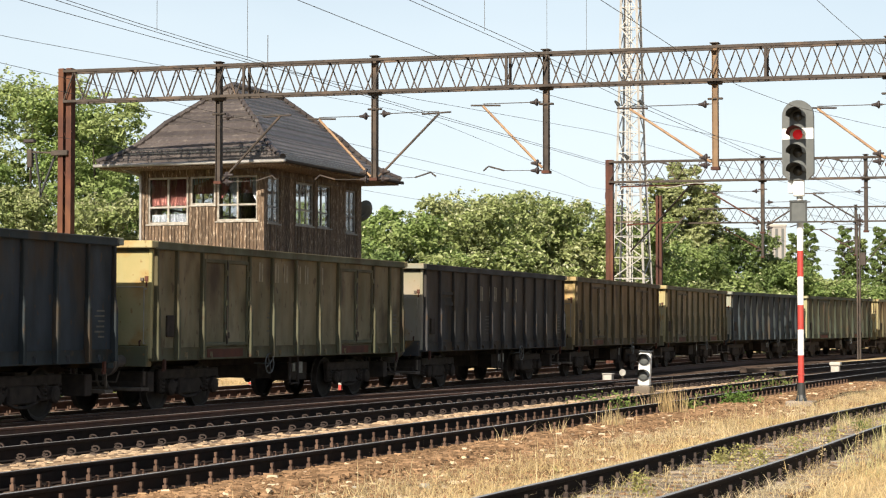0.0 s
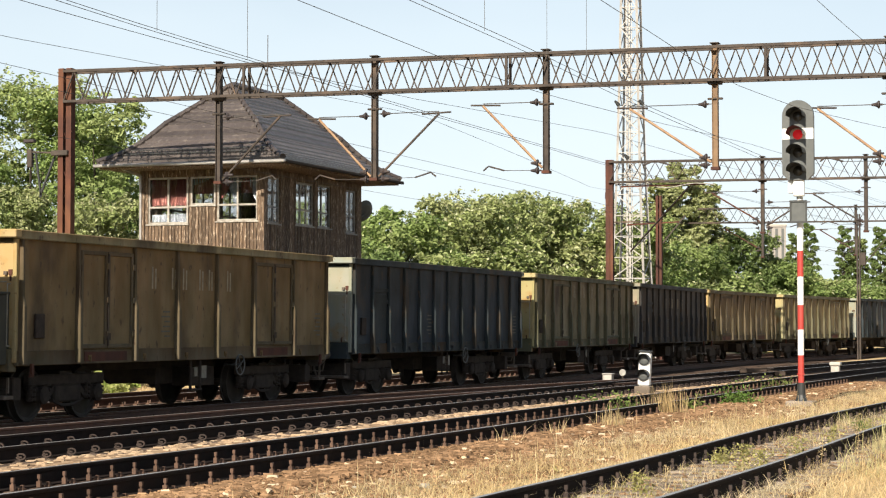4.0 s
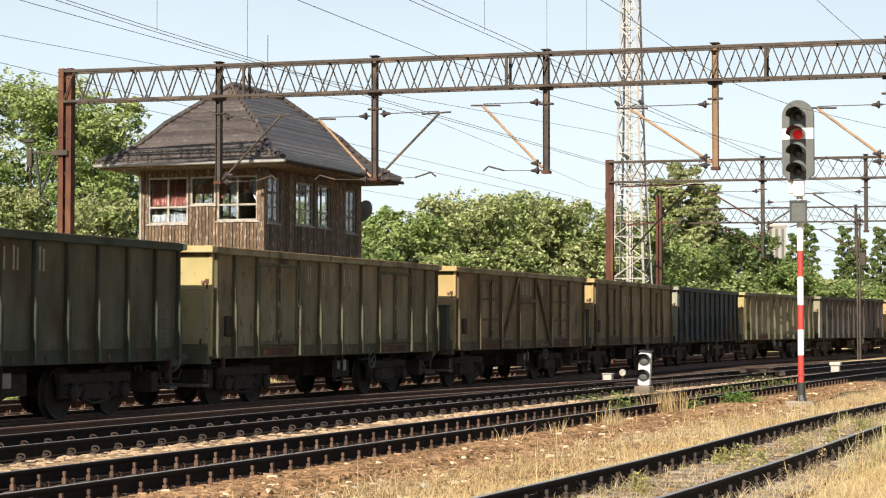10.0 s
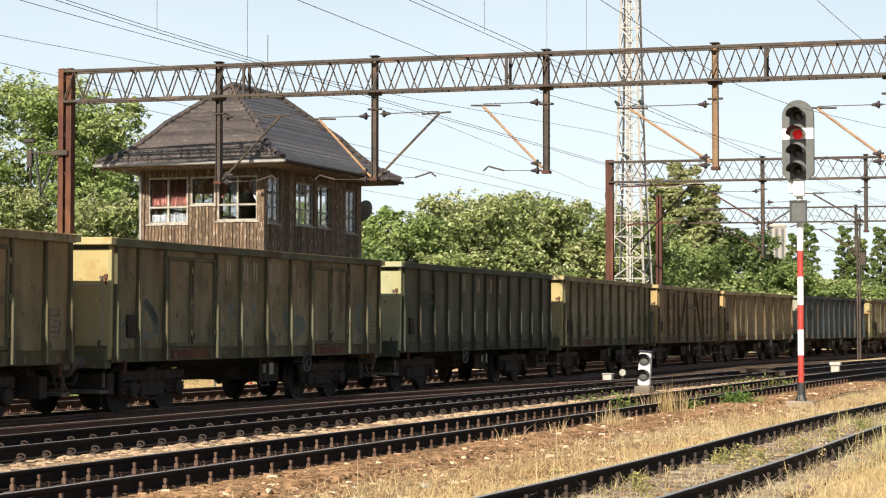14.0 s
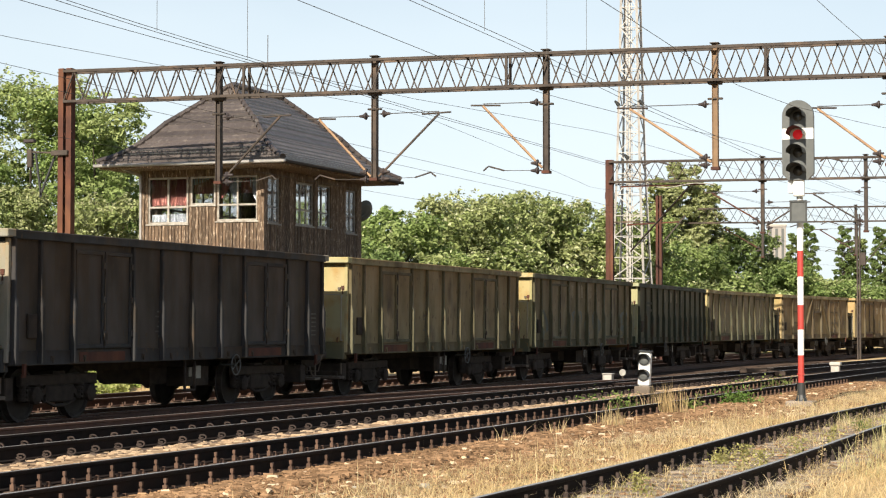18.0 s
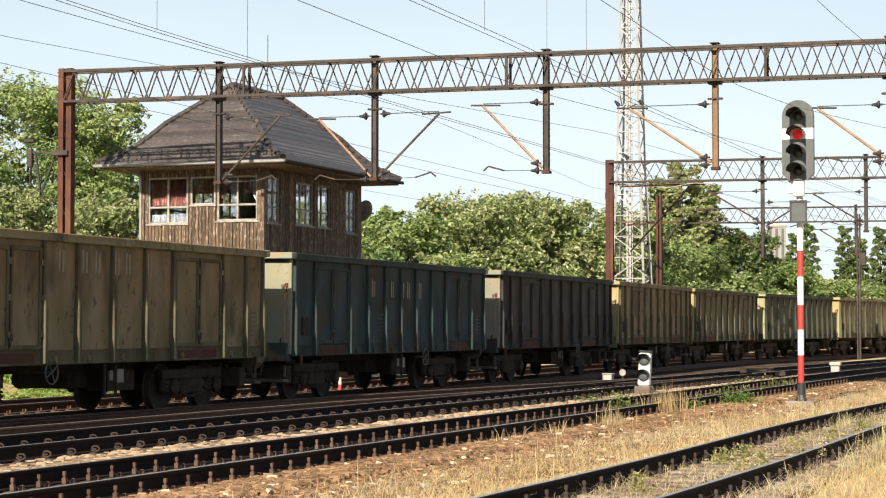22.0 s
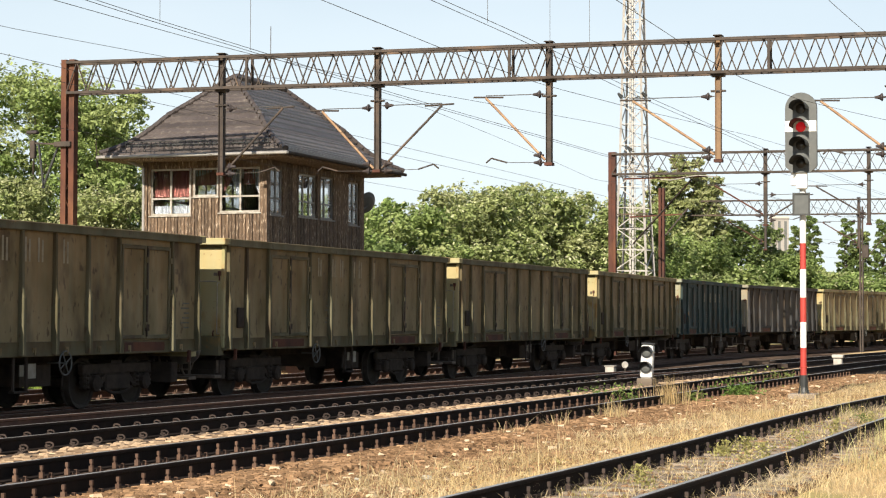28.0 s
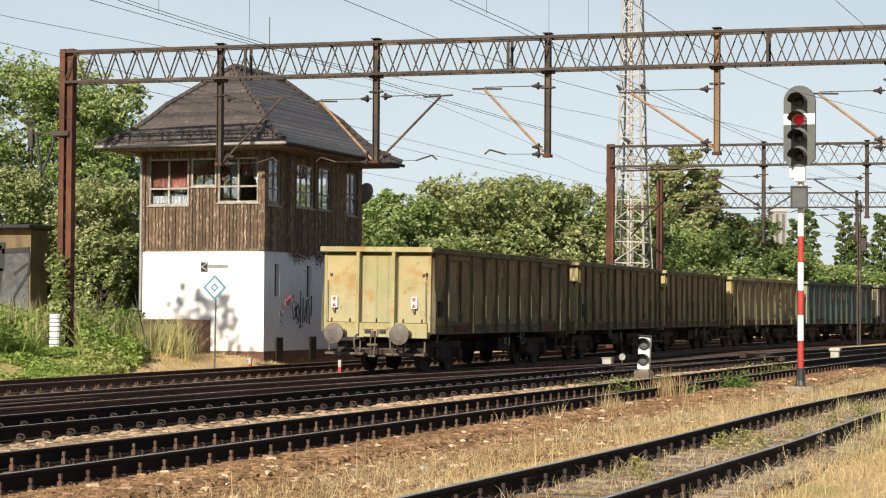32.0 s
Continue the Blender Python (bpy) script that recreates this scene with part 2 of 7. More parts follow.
LEAF_C = leaf_shade("leaf_pale_blossom", (0.345, 0.39, 0.16), (0.235, 0.305, 0.105), (0.46, 0.48, 0.25), 0.4)
LEAF_D = leaf_shade("leaf_poplar", (0.43, 0.46, 0.22), (0.34, 0.38, 0.17), (0.49, 0.51, 0.28), 0.45)
GRASS_DRY = leaf_shade("dry_grass", (0.72, 0.58, 0.33), (0.58, 0.43, 0.22), (0.78, 0.67, 0.45), 0.5)
GRASS_GREEN = leaf_shade("green_grass", (0.32, 0.41, 0.10), (0.37, 0.43, 0.125), (0.47, 0.46, 0.18), 0.45)
BANK_LEAF = leaf_shade("bank_weed_leaf", (0.30, 0.395, 0.092), (0.20, 0.30, 0.06), (0.42, 0.44, 0.165), 0.4)
GRASS_PALE = leaf_shade("pale_tall_grass", (0.62, 0.57, 0.30), (0.50, 0.48, 0.22), (0.70, 0.64, 0.40), 0.4)
WEED_PALE = leaf_shade("weed_yellow_green", (0.40, 0.37, 0.14), (0.33, 0.32, 0.11), (0.50, 0.43, 0.20), 0.35)
WEED = leaf_shade("weed_green", (0.10, 0.17, 0.035), (0.15, 0.20, 0.05), (0.20, 0.22, 0.07), 0.3)
GLASS = bpy.data.materials.new("window_glass")
GLASS.use_nodes = True
_b = GLASS.node_tree.nodes["Principled BSDF"]
_b.inputs["Transmission Weight"].default_value, _b.inputs["Roughness"].default_value, _b.inputs["IOR"].default_value = 1.0, 0.02, 1.45
GLOW_RED = bpy.data.materials.new("lit_red_lens")
GLOW_RED.use_nodes = True
_b = GLOW_RED.node_tree.nodes["Principled BSDF"]
_b.inputs["Base Color"].default_value = (0.5, 0.01, 0.01, 1)
_b.inputs["Emission Color"].default_value, _b.inputs["Emission Strength"].default_value = (1.0, 0.02, 0.03, 1), 0.16


# ---- building blocks ----
def part(name, bm, material, parent=None, label="", smooth=False):
    """Links a bmesh as one mesh object, under a thing or a part if one is given."""
    me = bpy.data.meshes.new(name)
    bm.to_mesh(me)
    bm.free()
    me.materials.append(material)
    if smooth:
        me.polygons.foreach_set("use_smooth", [True] * len(me.polygons))
    ob = new(name, me)
    if parent is not None:
        ob.parent = parent
    if label:
        ob["label"] = label
    return ob


def again(ob, parent=None, m=None, color=None):
    """Another object on the same mesh."""
    o = new(ob.name.split(".")[0], ob.data)
    o.parent = parent if parent is not None else ob.parent
    if m is not None:
        o.matrix_basis = m
    o.color = color if color is not None else ob.color
    return o


def thing(name, label, category, m=None, group="", kind=""):
    o = new(name)
    o.empty_display_size = 0.2
    if m is not None:
        o.matrix_basis = m
    return tagged(o, label, category, group, kind)


def box(bm, x0, x1, y0, y1, z0, z1, bevel=0.0):
    r = bmesh.ops.create_cube(bm, size=1.0)
    vs = r["verts"]
    for v in vs:
        v.co = Vector((x0 + (v.co.x + 0.5) * (x1 - x0), y0 + (v.co.y + 0.5) * (y1 - y0), z0 + (v.co.z + 0.5) * (z1 - z0)))
    if bevel > 0:
        es = list({e for v in vs for e in v.link_edges})
        bmesh.ops.bevel(bm, geom=es, offset=bevel, segments=1, affect="EDGES", profile=0.5)
    return bm


def boxes(*dims, bevel=0.0):
    bm = bmesh.new()
    for d in dims:
        box(bm, *d, bevel=bevel)
    return bm


def stick(bm, p, q, w, d=None, segs=4):
    """A straight bar from p to q: square or round section."""
    p, q = Vector(p), Vector(q)
    ax = q - p
    ln = ax.length
    rot = ax.to_track_quat("Z", "Y").to_matrix().to_4x4()
    m = Matrix.Translation((p + q) / 2) @ rot
    if segs == 4:
        r = bmesh.ops.create_cube(bm, size=1.0)
        for v in r["verts"]:
            v.co = m @ Vector((v.co.x * w, v.co.y * (d or w), v.co.z * ln))
    else:
        r = bmesh.ops.create_cone(bm, cap_ends=True, segments=segs, radius1=w / 2, radius2=(d or w) / 2, depth=ln)
        for v in r["verts"]:
            v.co = m @ v.co
    return bm


def sticks(*bars, segs=4):
    bm = bmesh.new()
    for b in bars:
        stick(bm, *b, segs=segs)
    return bm


def lathe(profile, segs=16, axis="Z"):
    """A turned form from (radius, height) pairs."""
    bm = bmesh.new()
    rings = []
    for r, h in profile:
        ring = []
        for i in range(segs):
            a = 2 * math.pi * i / segs
            co = Vector((r * math.cos(a), r * math.sin(a), h))
            if axis == "X":
                co = Vector((h, co.x, co.y))
            elif axis == "Y":
                co = Vector((co.x, h, co.y))
            ring.append(bm.verts.new(co))
        rings.append(ring)
    for a, b in zip(rings, rings[1:]):
        for i in range(segs):
            j = (i + 1) % segs
            bm.faces.new((a[i], a[j], b[j], b[i]))
    for ring in (rings[0], rings[-1]):
        bm.faces.new(ring)
    bmesh.ops.recalc_face_normals(bm, faces=bm.faces)
    return bm


def raw_mesh(name, co, faces, material, parent=None, label=""):
    """A mesh from numpy arrays of vertices and equal-sized faces."""
    me = bpy.data.meshes.new(name)
    co = np.asarray(co, dtype=np.float32)
    faces = np.asarray(faces, dtype=np.int32)
    n, k = faces.shape
    me.vertices.add(len(co))
    me.vertices.foreach_set("co", co.ravel())
    me.loops.add(n * k)
    me.loops.foreach_set("vertex_index", faces.ravel())
    me.polygons.add(n)
    me.polygons.foreach_set("loop_start", np.arange(0, n * k, k, dtype=np.int32))
    me.polygons.foreach_set("use_smooth", [False] * n)
    me.update(calc_edges=True)
    me.materials.append(material)
    ob = new(name, me)
    if parent is not None:
        ob.parent = parent
    if label:
        ob["label"] = label
    return ob


rng = np.random.default_rng(7)


def leaf_cloud(centres, size, jitter=0.35, flat=0.5, out=None):
    """Small folded leaves, one at each centre, turned at random or roughly outward."""
    n = len(centres)
    s = size * (1 + jitter * rng.uniform(-1, 1, n))[:, None]
    nrm = rng.normal(size=(n, 3))
    if out is not None:
        nrm = nrm * 0.55 + out
    else:
        nrm[:, 2] = np.abs(nrm[:, 2]) + flat
    nrm /= np.linalg.norm(nrm, axis=1)[:, None]
    ref = rng.normal(size=(n, 3))
    u = np.cross(nrm, ref)
    u /= np.linalg.norm(u, axis=1)[:, None] + 1e-9
    v = np.cross(nrm, u)
    a, b, c, d = centres - u * s, centres - v * s * 0.55 + nrm * s * 0.2, centres + u * s, centres + v * s * 0.55 + nrm * s * 0.2
    co = np.stack([a, b, c, d], 1).reshape(-1, 3)
    f = np.arange(4 * n).reshape(-1, 4)
    return co, f


# ---- ground and tracks ----
def smooth_noise(x, y, s, seed=0):
    return noise.noise(Vector((x * s + seed * 7.3, y * s - seed * 3.1, seed * 1.7)))


def ground_z(x, y):
    z = -0.26 + 0.03 * smooth_noise(x, y, 0.35) - 0.13 * min(max((y - 14.8) / 1.2, 0), 1)
    k = min(max((y - 24.0) / 2.2, 0), 1) * min(max((56.5 - x) / 1.5, 0), 1)
    z += k * (0.52 + 0.12 * smooth_noise(x, y, 0.5, 2))
    # the bank climbs behind the gantry post
    z += 0.12 * min(max((y - 0.53 * x + 0.2) / 2.2, 0), 1) * min(max((y - 27.8) / 3.5, 0), 1)
    far = max(0.0, math.hypot(x - 60, y) - 120) / 400
    return z - 0.25 * min(far, 1.0)


def make_ground():
    xs = np.concatenate([np.linspace(-400, -20, 8), np.arange(-10, 110, 1.5), np.linspace(115, 300, 20), np.linspace(400, 3000, 8)])
    ys = np.concatenate([np.linspace(-1500, -20, 8), np.arange(-10, 48, 1.2), np.linspace(52, 150, 12), np.linspace(250, 2500, 8)])
    co = [(x, y, ground_z(x, y)) for y in ys for x in xs]
    nx = len(xs)
    f = [(j * nx + i, j * nx + i + 1, (j + 1) * nx + i + 1, (j + 1) * nx + i) for j in range(len(ys) - 1) for i in range(nx - 1)]
    m = shade("dry_trackside_soil", (0.60, 0.47, 0.27), (0.46, 0.31, 0.17), rough=0.95, spec=0.05, scale=1.2, c=(0.26, 0.25, 0.09), c_scale=0.35, c_at=0.58, bump=0.6, bump_scale=14)
    ob = raw_mesh("ground", co, f, m)
    tagged(ob, "dry trackside soil with straw and patchy grass", "ground", kind="structure")


def spline(pts):
    xs = np.array([p[0] for p in pts], float)
    ys = np.array([p[1] for p in pts], float)
    d = np.gradient(ys, xs)

    def at(x):
        if x <= xs[0]:
            return ys[0] + d[0] * (x - xs[0])
        if x >= xs[-1]:
            return ys[-1] + d[-1] * (x - xs[-1])
        i = int(np.searchsorted(xs, x, side="right")) - 1
        h = xs[i + 1] - xs[i]
        t = (x - xs[i]) / h
        return ((2 * t ** 3 - 3 * t ** 2 + 1) * ys[i] + (t ** 3 - 2 * t ** 2 + t) * h * d[i]
                + (-2 * t ** 3 + 3 * t ** 2) * ys[i + 1] + (t ** 3 - t ** 2) * h * d[i + 1])
    return at


TRAIN_Y = spline([(-260, 18.7), (0, 18.7), (30, 18.7), (61, 18.75), (75, 19.15), (89, 19.35), (103, 18.3), (117, 16.6), (131, 14.7), (160, 10.2), (190, 5.3), (320, -16)])
SIDING_Y = spline([(-30, 5.3), (8, 5.05), (15, 4.96), (22, 4.78), (32, 4.72), (40, 4.42), (60, 3.0), (90, 0.0), (150, -8)])
NEAR_Y = spline([(-40, 11.2), (5, 10.75), (17, 10.5), (36, 10.05), (52, 9.75), (68, 9.3), (90, 7.9), (120, 4.6), (200, -7)])
MID_Y = spline([(-40, 14.6), (10, 14.45), (23, 14.3), (33, 13.95), (44, 13.6), (60, 13.1), (80, 12.2), (105, 10.2), (140, 5.5), (200, -4)])
LINK_Y = spline([(10, 18.2), (20, 17.75), (27, 17.4), (38, 16.85), (47, 15.8), (56, 14.4), (62, 13.4)])
FAR_Y = spline([(-40, 23.2), (20, 23.0), (60, 22.9), (100, 23.1), (125, 22.0), (150, 19.0), (200, 10.5)])
RAIL_H = 0.19


def curve_point(fn, x, off):
    y = fn(x)
    g = (fn(x + 0.5) - fn(x - 0.5))
    ln = math.hypot(1, g)
    return x - g / ln * off, y + off / ln, math.atan(g)


def rail_mesh(name, fn, off, x0, x1, parent, side_mat, step=1.5):
    prof = [(-0.066, -RAIL_H), (0.066, -RAIL_H), (0.066, -RAIL_H + 0.014), (0.012, -RAIL_H + 0.032), (0.012, -0.046), (0.036, -0.034), (0.036, -0.008),
            (0.028, 0.0), (-0.028, 0.0), (-0.036, -0.008), (-0.036, -0.034), (-0.012, -0.046), (-0.012, -RAIL_H + 0.032), (-0.066, -RAIL_H + 0.014)]
    n = len(prof)
    xs = np.arange(x0, x1 + step, step)
    co, f = [], []
    for x in xs:
        px, py, a = curve_point(fn, x, off)
        for u, w in prof:
            co.append((px - math.sin(a) * u, py + math.cos(a) * u, w))
    for k in range(len(xs) - 1):
        for i in range(n):
            j = (i + 1) % n
            f.append((k * n + i, k * n + j, (k + 1) * n + j, (k + 1) * n + i))
    ob = raw_mesh(name, co, f, side_mat, parent)
    ob.data.materials.append(RAIL_TOP)
    idx = np.zeros(len(f), dtype=np.int32)
    for k in range(len(xs) - 1):
        idx[k * n + 7] = 1
    ob.data.polygons.foreach_set("material_index", idx)
    return ob


def sleeper_mesh():
    return boxes((-0.12, 0.12, -1.28, 1.28, -RAIL_H - 0.16, -RAIL_H - 0.004), bevel=0.015)


def bolt_mesh():
    """An upright coach bolt with its nut, and the clamp plate's lug beside it."""
    b = -RAIL_H
    bm = boxes((-0.02, 0.02, -0.024, 0.024, b, b + 0.066), (-0.009, 0.009, -0.01, 0.01, b + 0.066, b + 0.088), (-0.015, 0.015, -0.017, 0.017, b + 0.088, b + 0.135))
    box(bm, 0.15, 0.21, -0.03, 0.03, b - 0.01, b + 0.012)
    box(bm, 0.165, 0.195, -0.018, 0.018, b + 0.01, b + 0.046)
    return bm


def pair_mesh():
    """A rusty rail chair: two splayed lugs over a plate."""
    b = -RAIL_H
    bm = boxes((-0.09, 0.09, -0.05, 0.05, b - 0.02, b + 0.02), bevel=0.008)
    stick(bm, (-0.05, 0, b), (-0.075, -0.01, b + 0.075), 0.045, 0.035, segs=6)
    stick(bm, (0.04, 0, b), (0.065, 0, b + 0.085), 0.05, 0.036, segs=6)
    return bm


def clip_mesh():
    """A spring clip curled like a letter e."""
    b = -RAIL_H
    bm = boxes((-0.06, 0.06, -0.04, 0.05, b - 0.01, b + 0.012))
    pts = [Vector((0.0, -0.062 * math.cos(a) - 0.01, b + 0.058 + 0.036 * math.sin(a))) for a in np.linspace(-3.0, 2.5, 12)] + [Vector((0, 0.02, b + 0.05)), Vector((0.0, -0.02, b + 0.052))]
    for p, q in zip(pts, pts[1:]):
        stick(bm, p, q + (q - p) * 0.15, 0.014, 0.02)
    return bm


def track(label, fn, x0, x1, spacing, fast_from, fast_to, fastening, sleepers_from, sleepers_to, clip_mat=CLIP, dz=0.0, side_mat=RAIL, wood=SLEEPER_M):
    t = thing("railway_track", label, "railway track", kind="structure")
    t.matrix_basis = Matrix.Translation((0, 0, dz))
    rail_mesh("rail", fn, -0.75, x0, x1, t, side_mat)
    rail_mesh("rail", fn, 0.75, x0, x1, t, side_mat)
    first = clip0 = None
    x = sleepers_from
    while x < sleepers_to:
        px, py, a = curve_point(fn, x, 0)
        m = Matrix.Translation((px, py, 0)) @ Matrix.Rotation(a, 4, "Z")
        if first is None:
            first = part("sleeper", sleeper_mesh(), wood, t)
            first.matrix_basis = m
        else:
            again(first, t, m)
        if fast_from <= x <= fast_to:
            for off in (-0.75, 0.75):
                mm = m @ Matrix.Translation((0, off - 0.105, 0))
                if clip0 is None:
                    clip0 = part("rail_fastening", fastening(), clip_mat, t)
                    clip0.matrix_basis = mm
                else:
                    again(clip0, t, mm)
        x += spacing
    return t


def stones(name, label, n, x0, x1, yfun, size, material, zfun, dense_near=1.0, flat=0.55, tilt=0.5):
    u = rng.uniform(0, 1, n) ** dense_near
    xs = x0 + (x1 - x0) * u
    ys = np.array([yfun(x) for x in xs])
    base = np.array([[-1, -1, -1], [1, -1, -1], [1, 1, -1], [-1, 1, -1], [-1, -1, 1], [1, -1, 1], [1, 1, 1], [-1, 1, 1]], float)
    co = base[None] * rng.uniform(0.55, 1.0, (n, 8, 3))
    co[:, :, 0] *= 1.35
    co[:, 4:, :2] *= rng.uniform(0.55, 0.95, (n, 1, 1))
    co[:, :, 2] *= flat
    s = size * rng.uniform(0.5, 1.3, n) ** 1.5
    ang = rng.uniform(0, 6.28, n)
    tl = rng.uniform(-tilt, tilt, n)
    co *= s[:, None, None]
    cx, sx = np.cos(tl)[:, None], np.sin(tl)[:, None]
    y2, z2 = co[:, :, 1] * cx - co[:, :, 2] * sx, co[:, :, 1] * sx + co[:, :, 2] * cx
    ca, sa = np.cos(ang)[:, None], np.sin(ang)[:, None]
    x3, y3 = co[:, :, 0] * ca - y2 * sa, co[:, :, 0] * sa + y2 * ca
    zz = np.array([zfun(x, y) for x, y in zip(xs, ys)])
    out = np.stack([x3 + xs[:, None], y3 + ys[:, None], z2 + (zz + s * 0.25)[:, None]], 2).reshape(-1, 3)
    f = np.array([[0, 3, 2, 1], [4, 5, 6, 7], [0, 1, 5, 4], [1, 2, 6, 5], [2, 3, 7, 6], [3, 0, 4, 7]])
    faces = (f[None] + 8 * np.arange(n)[:, None, None]).reshape(-1, 4)
    ob = raw_mesh(name, out, faces, material)
    return tagged(ob, label, "stones", kind="stuff")


def grass(name, label, xs, ys, height, width, material, zfun, lean=0.35, blades=5):
    n = len(xs)
    xs, ys = np.repeat(xs, blades) + rng.normal(0, 0.05, n * blades), np.repeat(ys, blades) + rng.normal(0, 0.05, n * blades)
    hs = np.repeat(height, blades) * rng.uniform(0.5, 1.15, n * blades)
    n = len(xs)
    a = rng.uniform(0, 6.28, n)
    l = np.abs(rng.normal(0, lean, n)) * hs
    dx, dy = np.cos(a) * l, np.sin(a) * l
    b = rng.uniform(0, 6.28, n)
    wx, wy = np.cos(b) * width / 2, np.sin(b) * width / 2
    z0 = np.array([zfun(x, y) for x, y in zip(xs, ys)]) - 0.02
    p = np.stack
    co = p([p([xs - wx, ys - wy, z0], 1), p([xs + wx, ys + wy, z0], 1),
            p([xs + dx * 0.4 + wx * 0.8, ys + dy * 0.4 + wy * 0.8, z0 + hs * 0.6], 1), p([xs + dx * 0.4 - wx * 0.8, ys + dy * 0.4 - wy * 0.8, z0 + hs * 0.6], 1),
            p([xs + dx, ys + dy, z0 + hs], 1)], 1).reshape(-1, 3)
    k = 5 * np.arange(n)
    quads = np.stack([k, k + 1, k + 2, k + 3], 1)
    tips = np.stack([k + 3, k + 2, k + 4, k + 4], 1)
    me = bpy.data.meshes.new(name)
    me.from_pydata(co.tolist(), [], quads.tolist() + tips[:, :3].tolist())
    me.materials.append(material)
    ob = new(name, me)
    return tagged(ob, label, "grass", kind="stuff")


make_ground()


def bed(fn, x0, x1, half, top, label, material):
    """A raised ballast bed that follows a track."""
    xs = np.arange(x0, x1 + 2, 2.0)
    co, f = [], []
    for x in xs:
        for off, z in ((-half - 0.5, top - 0.32), (-half, top), (0, top + 0.01), (half, top), (half + 0.5, top - 0.32)):
            px, py, _ = curve_point(fn, x, off)
            co.append((px, py, z + 0.02 * smooth_noise(px, py, 1.3)))
    for k in range(len(xs) - 1):
        for i in range(4):
            f.append((k * 5 + i, k * 5 + 5 + i, k * 5 + 6 + i, k * 5 + 1 + i))
    ob = raw_mesh("ballast_bed", co, [q[::-1] for q in f], material)
    return tagged(ob, label, "ballast", kind="structure")


BED_M = shade("track_ballast", (0.085, 0.062, 0.050), (0.15, 0.105, 0.080), rough=0.95, spec=0.0, scale=9, c=(0.055, 0.042, 0.035), c_scale=0.7, c_at=0.52, bump=0.9, bump_scale=26)
for fn_, half_, top_, lab_ in ((NEAR_Y, 1.75, -0.212, "brown stone ballast under the nearer main track"), (MID_Y, 1.75, -0.214, "brown stone ballast under the middle main track"),
                               (TRAIN_Y, 1.75, -0.314, "oily dark ballast under the goods train"), (FAR_Y, 1.7, -0.316, "dark ballast by the signal box")):
    bed(fn_, -20, 190, half_, top_, lab_, BED_M)
bed(lambda x: (MID_Y(x) + TRAIN_Y(x)) / 2, 20, 190, 1.5, -0.322, "dark oily ballast between two main tracks", BED_M)
bed(lambda x: (FAR_Y(x) + TRAIN_Y(x)) / 2, 10, 150, 0.9, -0.324, "dark ballast between train and rear track", BED_M)
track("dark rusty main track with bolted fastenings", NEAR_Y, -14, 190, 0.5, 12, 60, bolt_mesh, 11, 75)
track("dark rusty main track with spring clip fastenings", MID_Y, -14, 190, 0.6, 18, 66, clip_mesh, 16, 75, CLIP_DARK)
track("worn main track carrying a goods train", TRAIN_Y, -14, 190, 0.6, 24, 62, pair_mesh, 22, 100, CLIP, -0.1, RAIL_FAR)
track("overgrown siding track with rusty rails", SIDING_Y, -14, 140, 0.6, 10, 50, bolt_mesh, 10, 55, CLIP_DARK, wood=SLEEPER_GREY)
track("rusty rear track beside the signal box", FAR_Y, -14, 190, 0.6, 28, 70, pair_mesh, 26, 80, CLIP, -0.1, RAIL_FAR)
track("dark turnout track linking two main tracks", LINK_Y, 12, 60, 0.6, 22, 50, pair_mesh, 18, 56, CLIP, -0.05, RAIL_FAR)

bed(SIDING_Y, 8, 70, 1.35, -0.236, "trodden dirt and litter around the siding sleepers",
    shade("siding_dirt", (0.17, 0.11, 0.068), (0.10, 0.064, 0.042), rough=0.95, spec=0.05, scale=2.5, c=(0.30, 0.21, 0.12), c_scale=1.6, c_at=0.55, bump=0.8, bump_scale=22))
STONE_DARK = shade("dark_ballast_stone", (0.10, 0.072, 0.058), (0.19, 0.14, 0.11), rough=0.95, spec=0.05, scale=3, bump=0.4, vary=0.5, island=True)
SAND = shade("pale_ballast_stone", (0.34, 0.24, 0.155), (0.44, 0.325, 0.22), rough=0.95, spec=0.05, scale=3, bump=0.2, vary=0.28, island=True)
PALE = shade("bleached_ballast_stone", (0.52, 0.38, 0.24), (0.62, 0.50, 0.36), rough=0.9, scale=3, bump=0.2, vary=0.3, island=True)
def near_bank(x, y):
    return max(ground_z(x, y), -0.212 - max(0, (NEAR_Y(x) - 1.75 - y)) * 0.5)


stones("ballast_stones", "loose red-brown ballast stones beside the track", 46000, 12, 62, lambda x: NEAR_Y(x) - 0.86 - 2.6 * rng.random() ** 1.35, 0.042, GRAVEL, near_bank, 1.5, 0.45, 0.6)
stones("ballast_stones", "small red-brown chippings among the ballast", 22000, 12, 55, lambda x: NEAR_Y(x) - 0.9 - 2.8 * rng.random() ** 1.2, 0.017, GRAVEL, lambda x, y: near_bank(x, y) + 0.025, 1.5)
stones("ballast_stones", "a few bleached stones among the red-brown ballast", 380, 12, 60, lambda x: NEAR_Y(x) - 0.95 - 2.6 * rng.random(), 0.04, PALE, lambda x, y: near_bank(x, y) + 0.02, 1.4)
bed(lambda x: (NEAR_Y(x) + MID_Y(x)) / 2, 10, 90, 0.8, -0.202, "trodden sandy strip between two main tracks",
    shade("sandy_strip", (0.38, 0.27, 0.175), (0.26, 0.178, 0.115), rough=0.95, spec=0.0, scale=5, stretch=(0.5, 2.2, 1), c=(0.10, 0.06, 0.038), c_scale=3.0, c_at=0.57, bump=0.7, bump_scale=16))
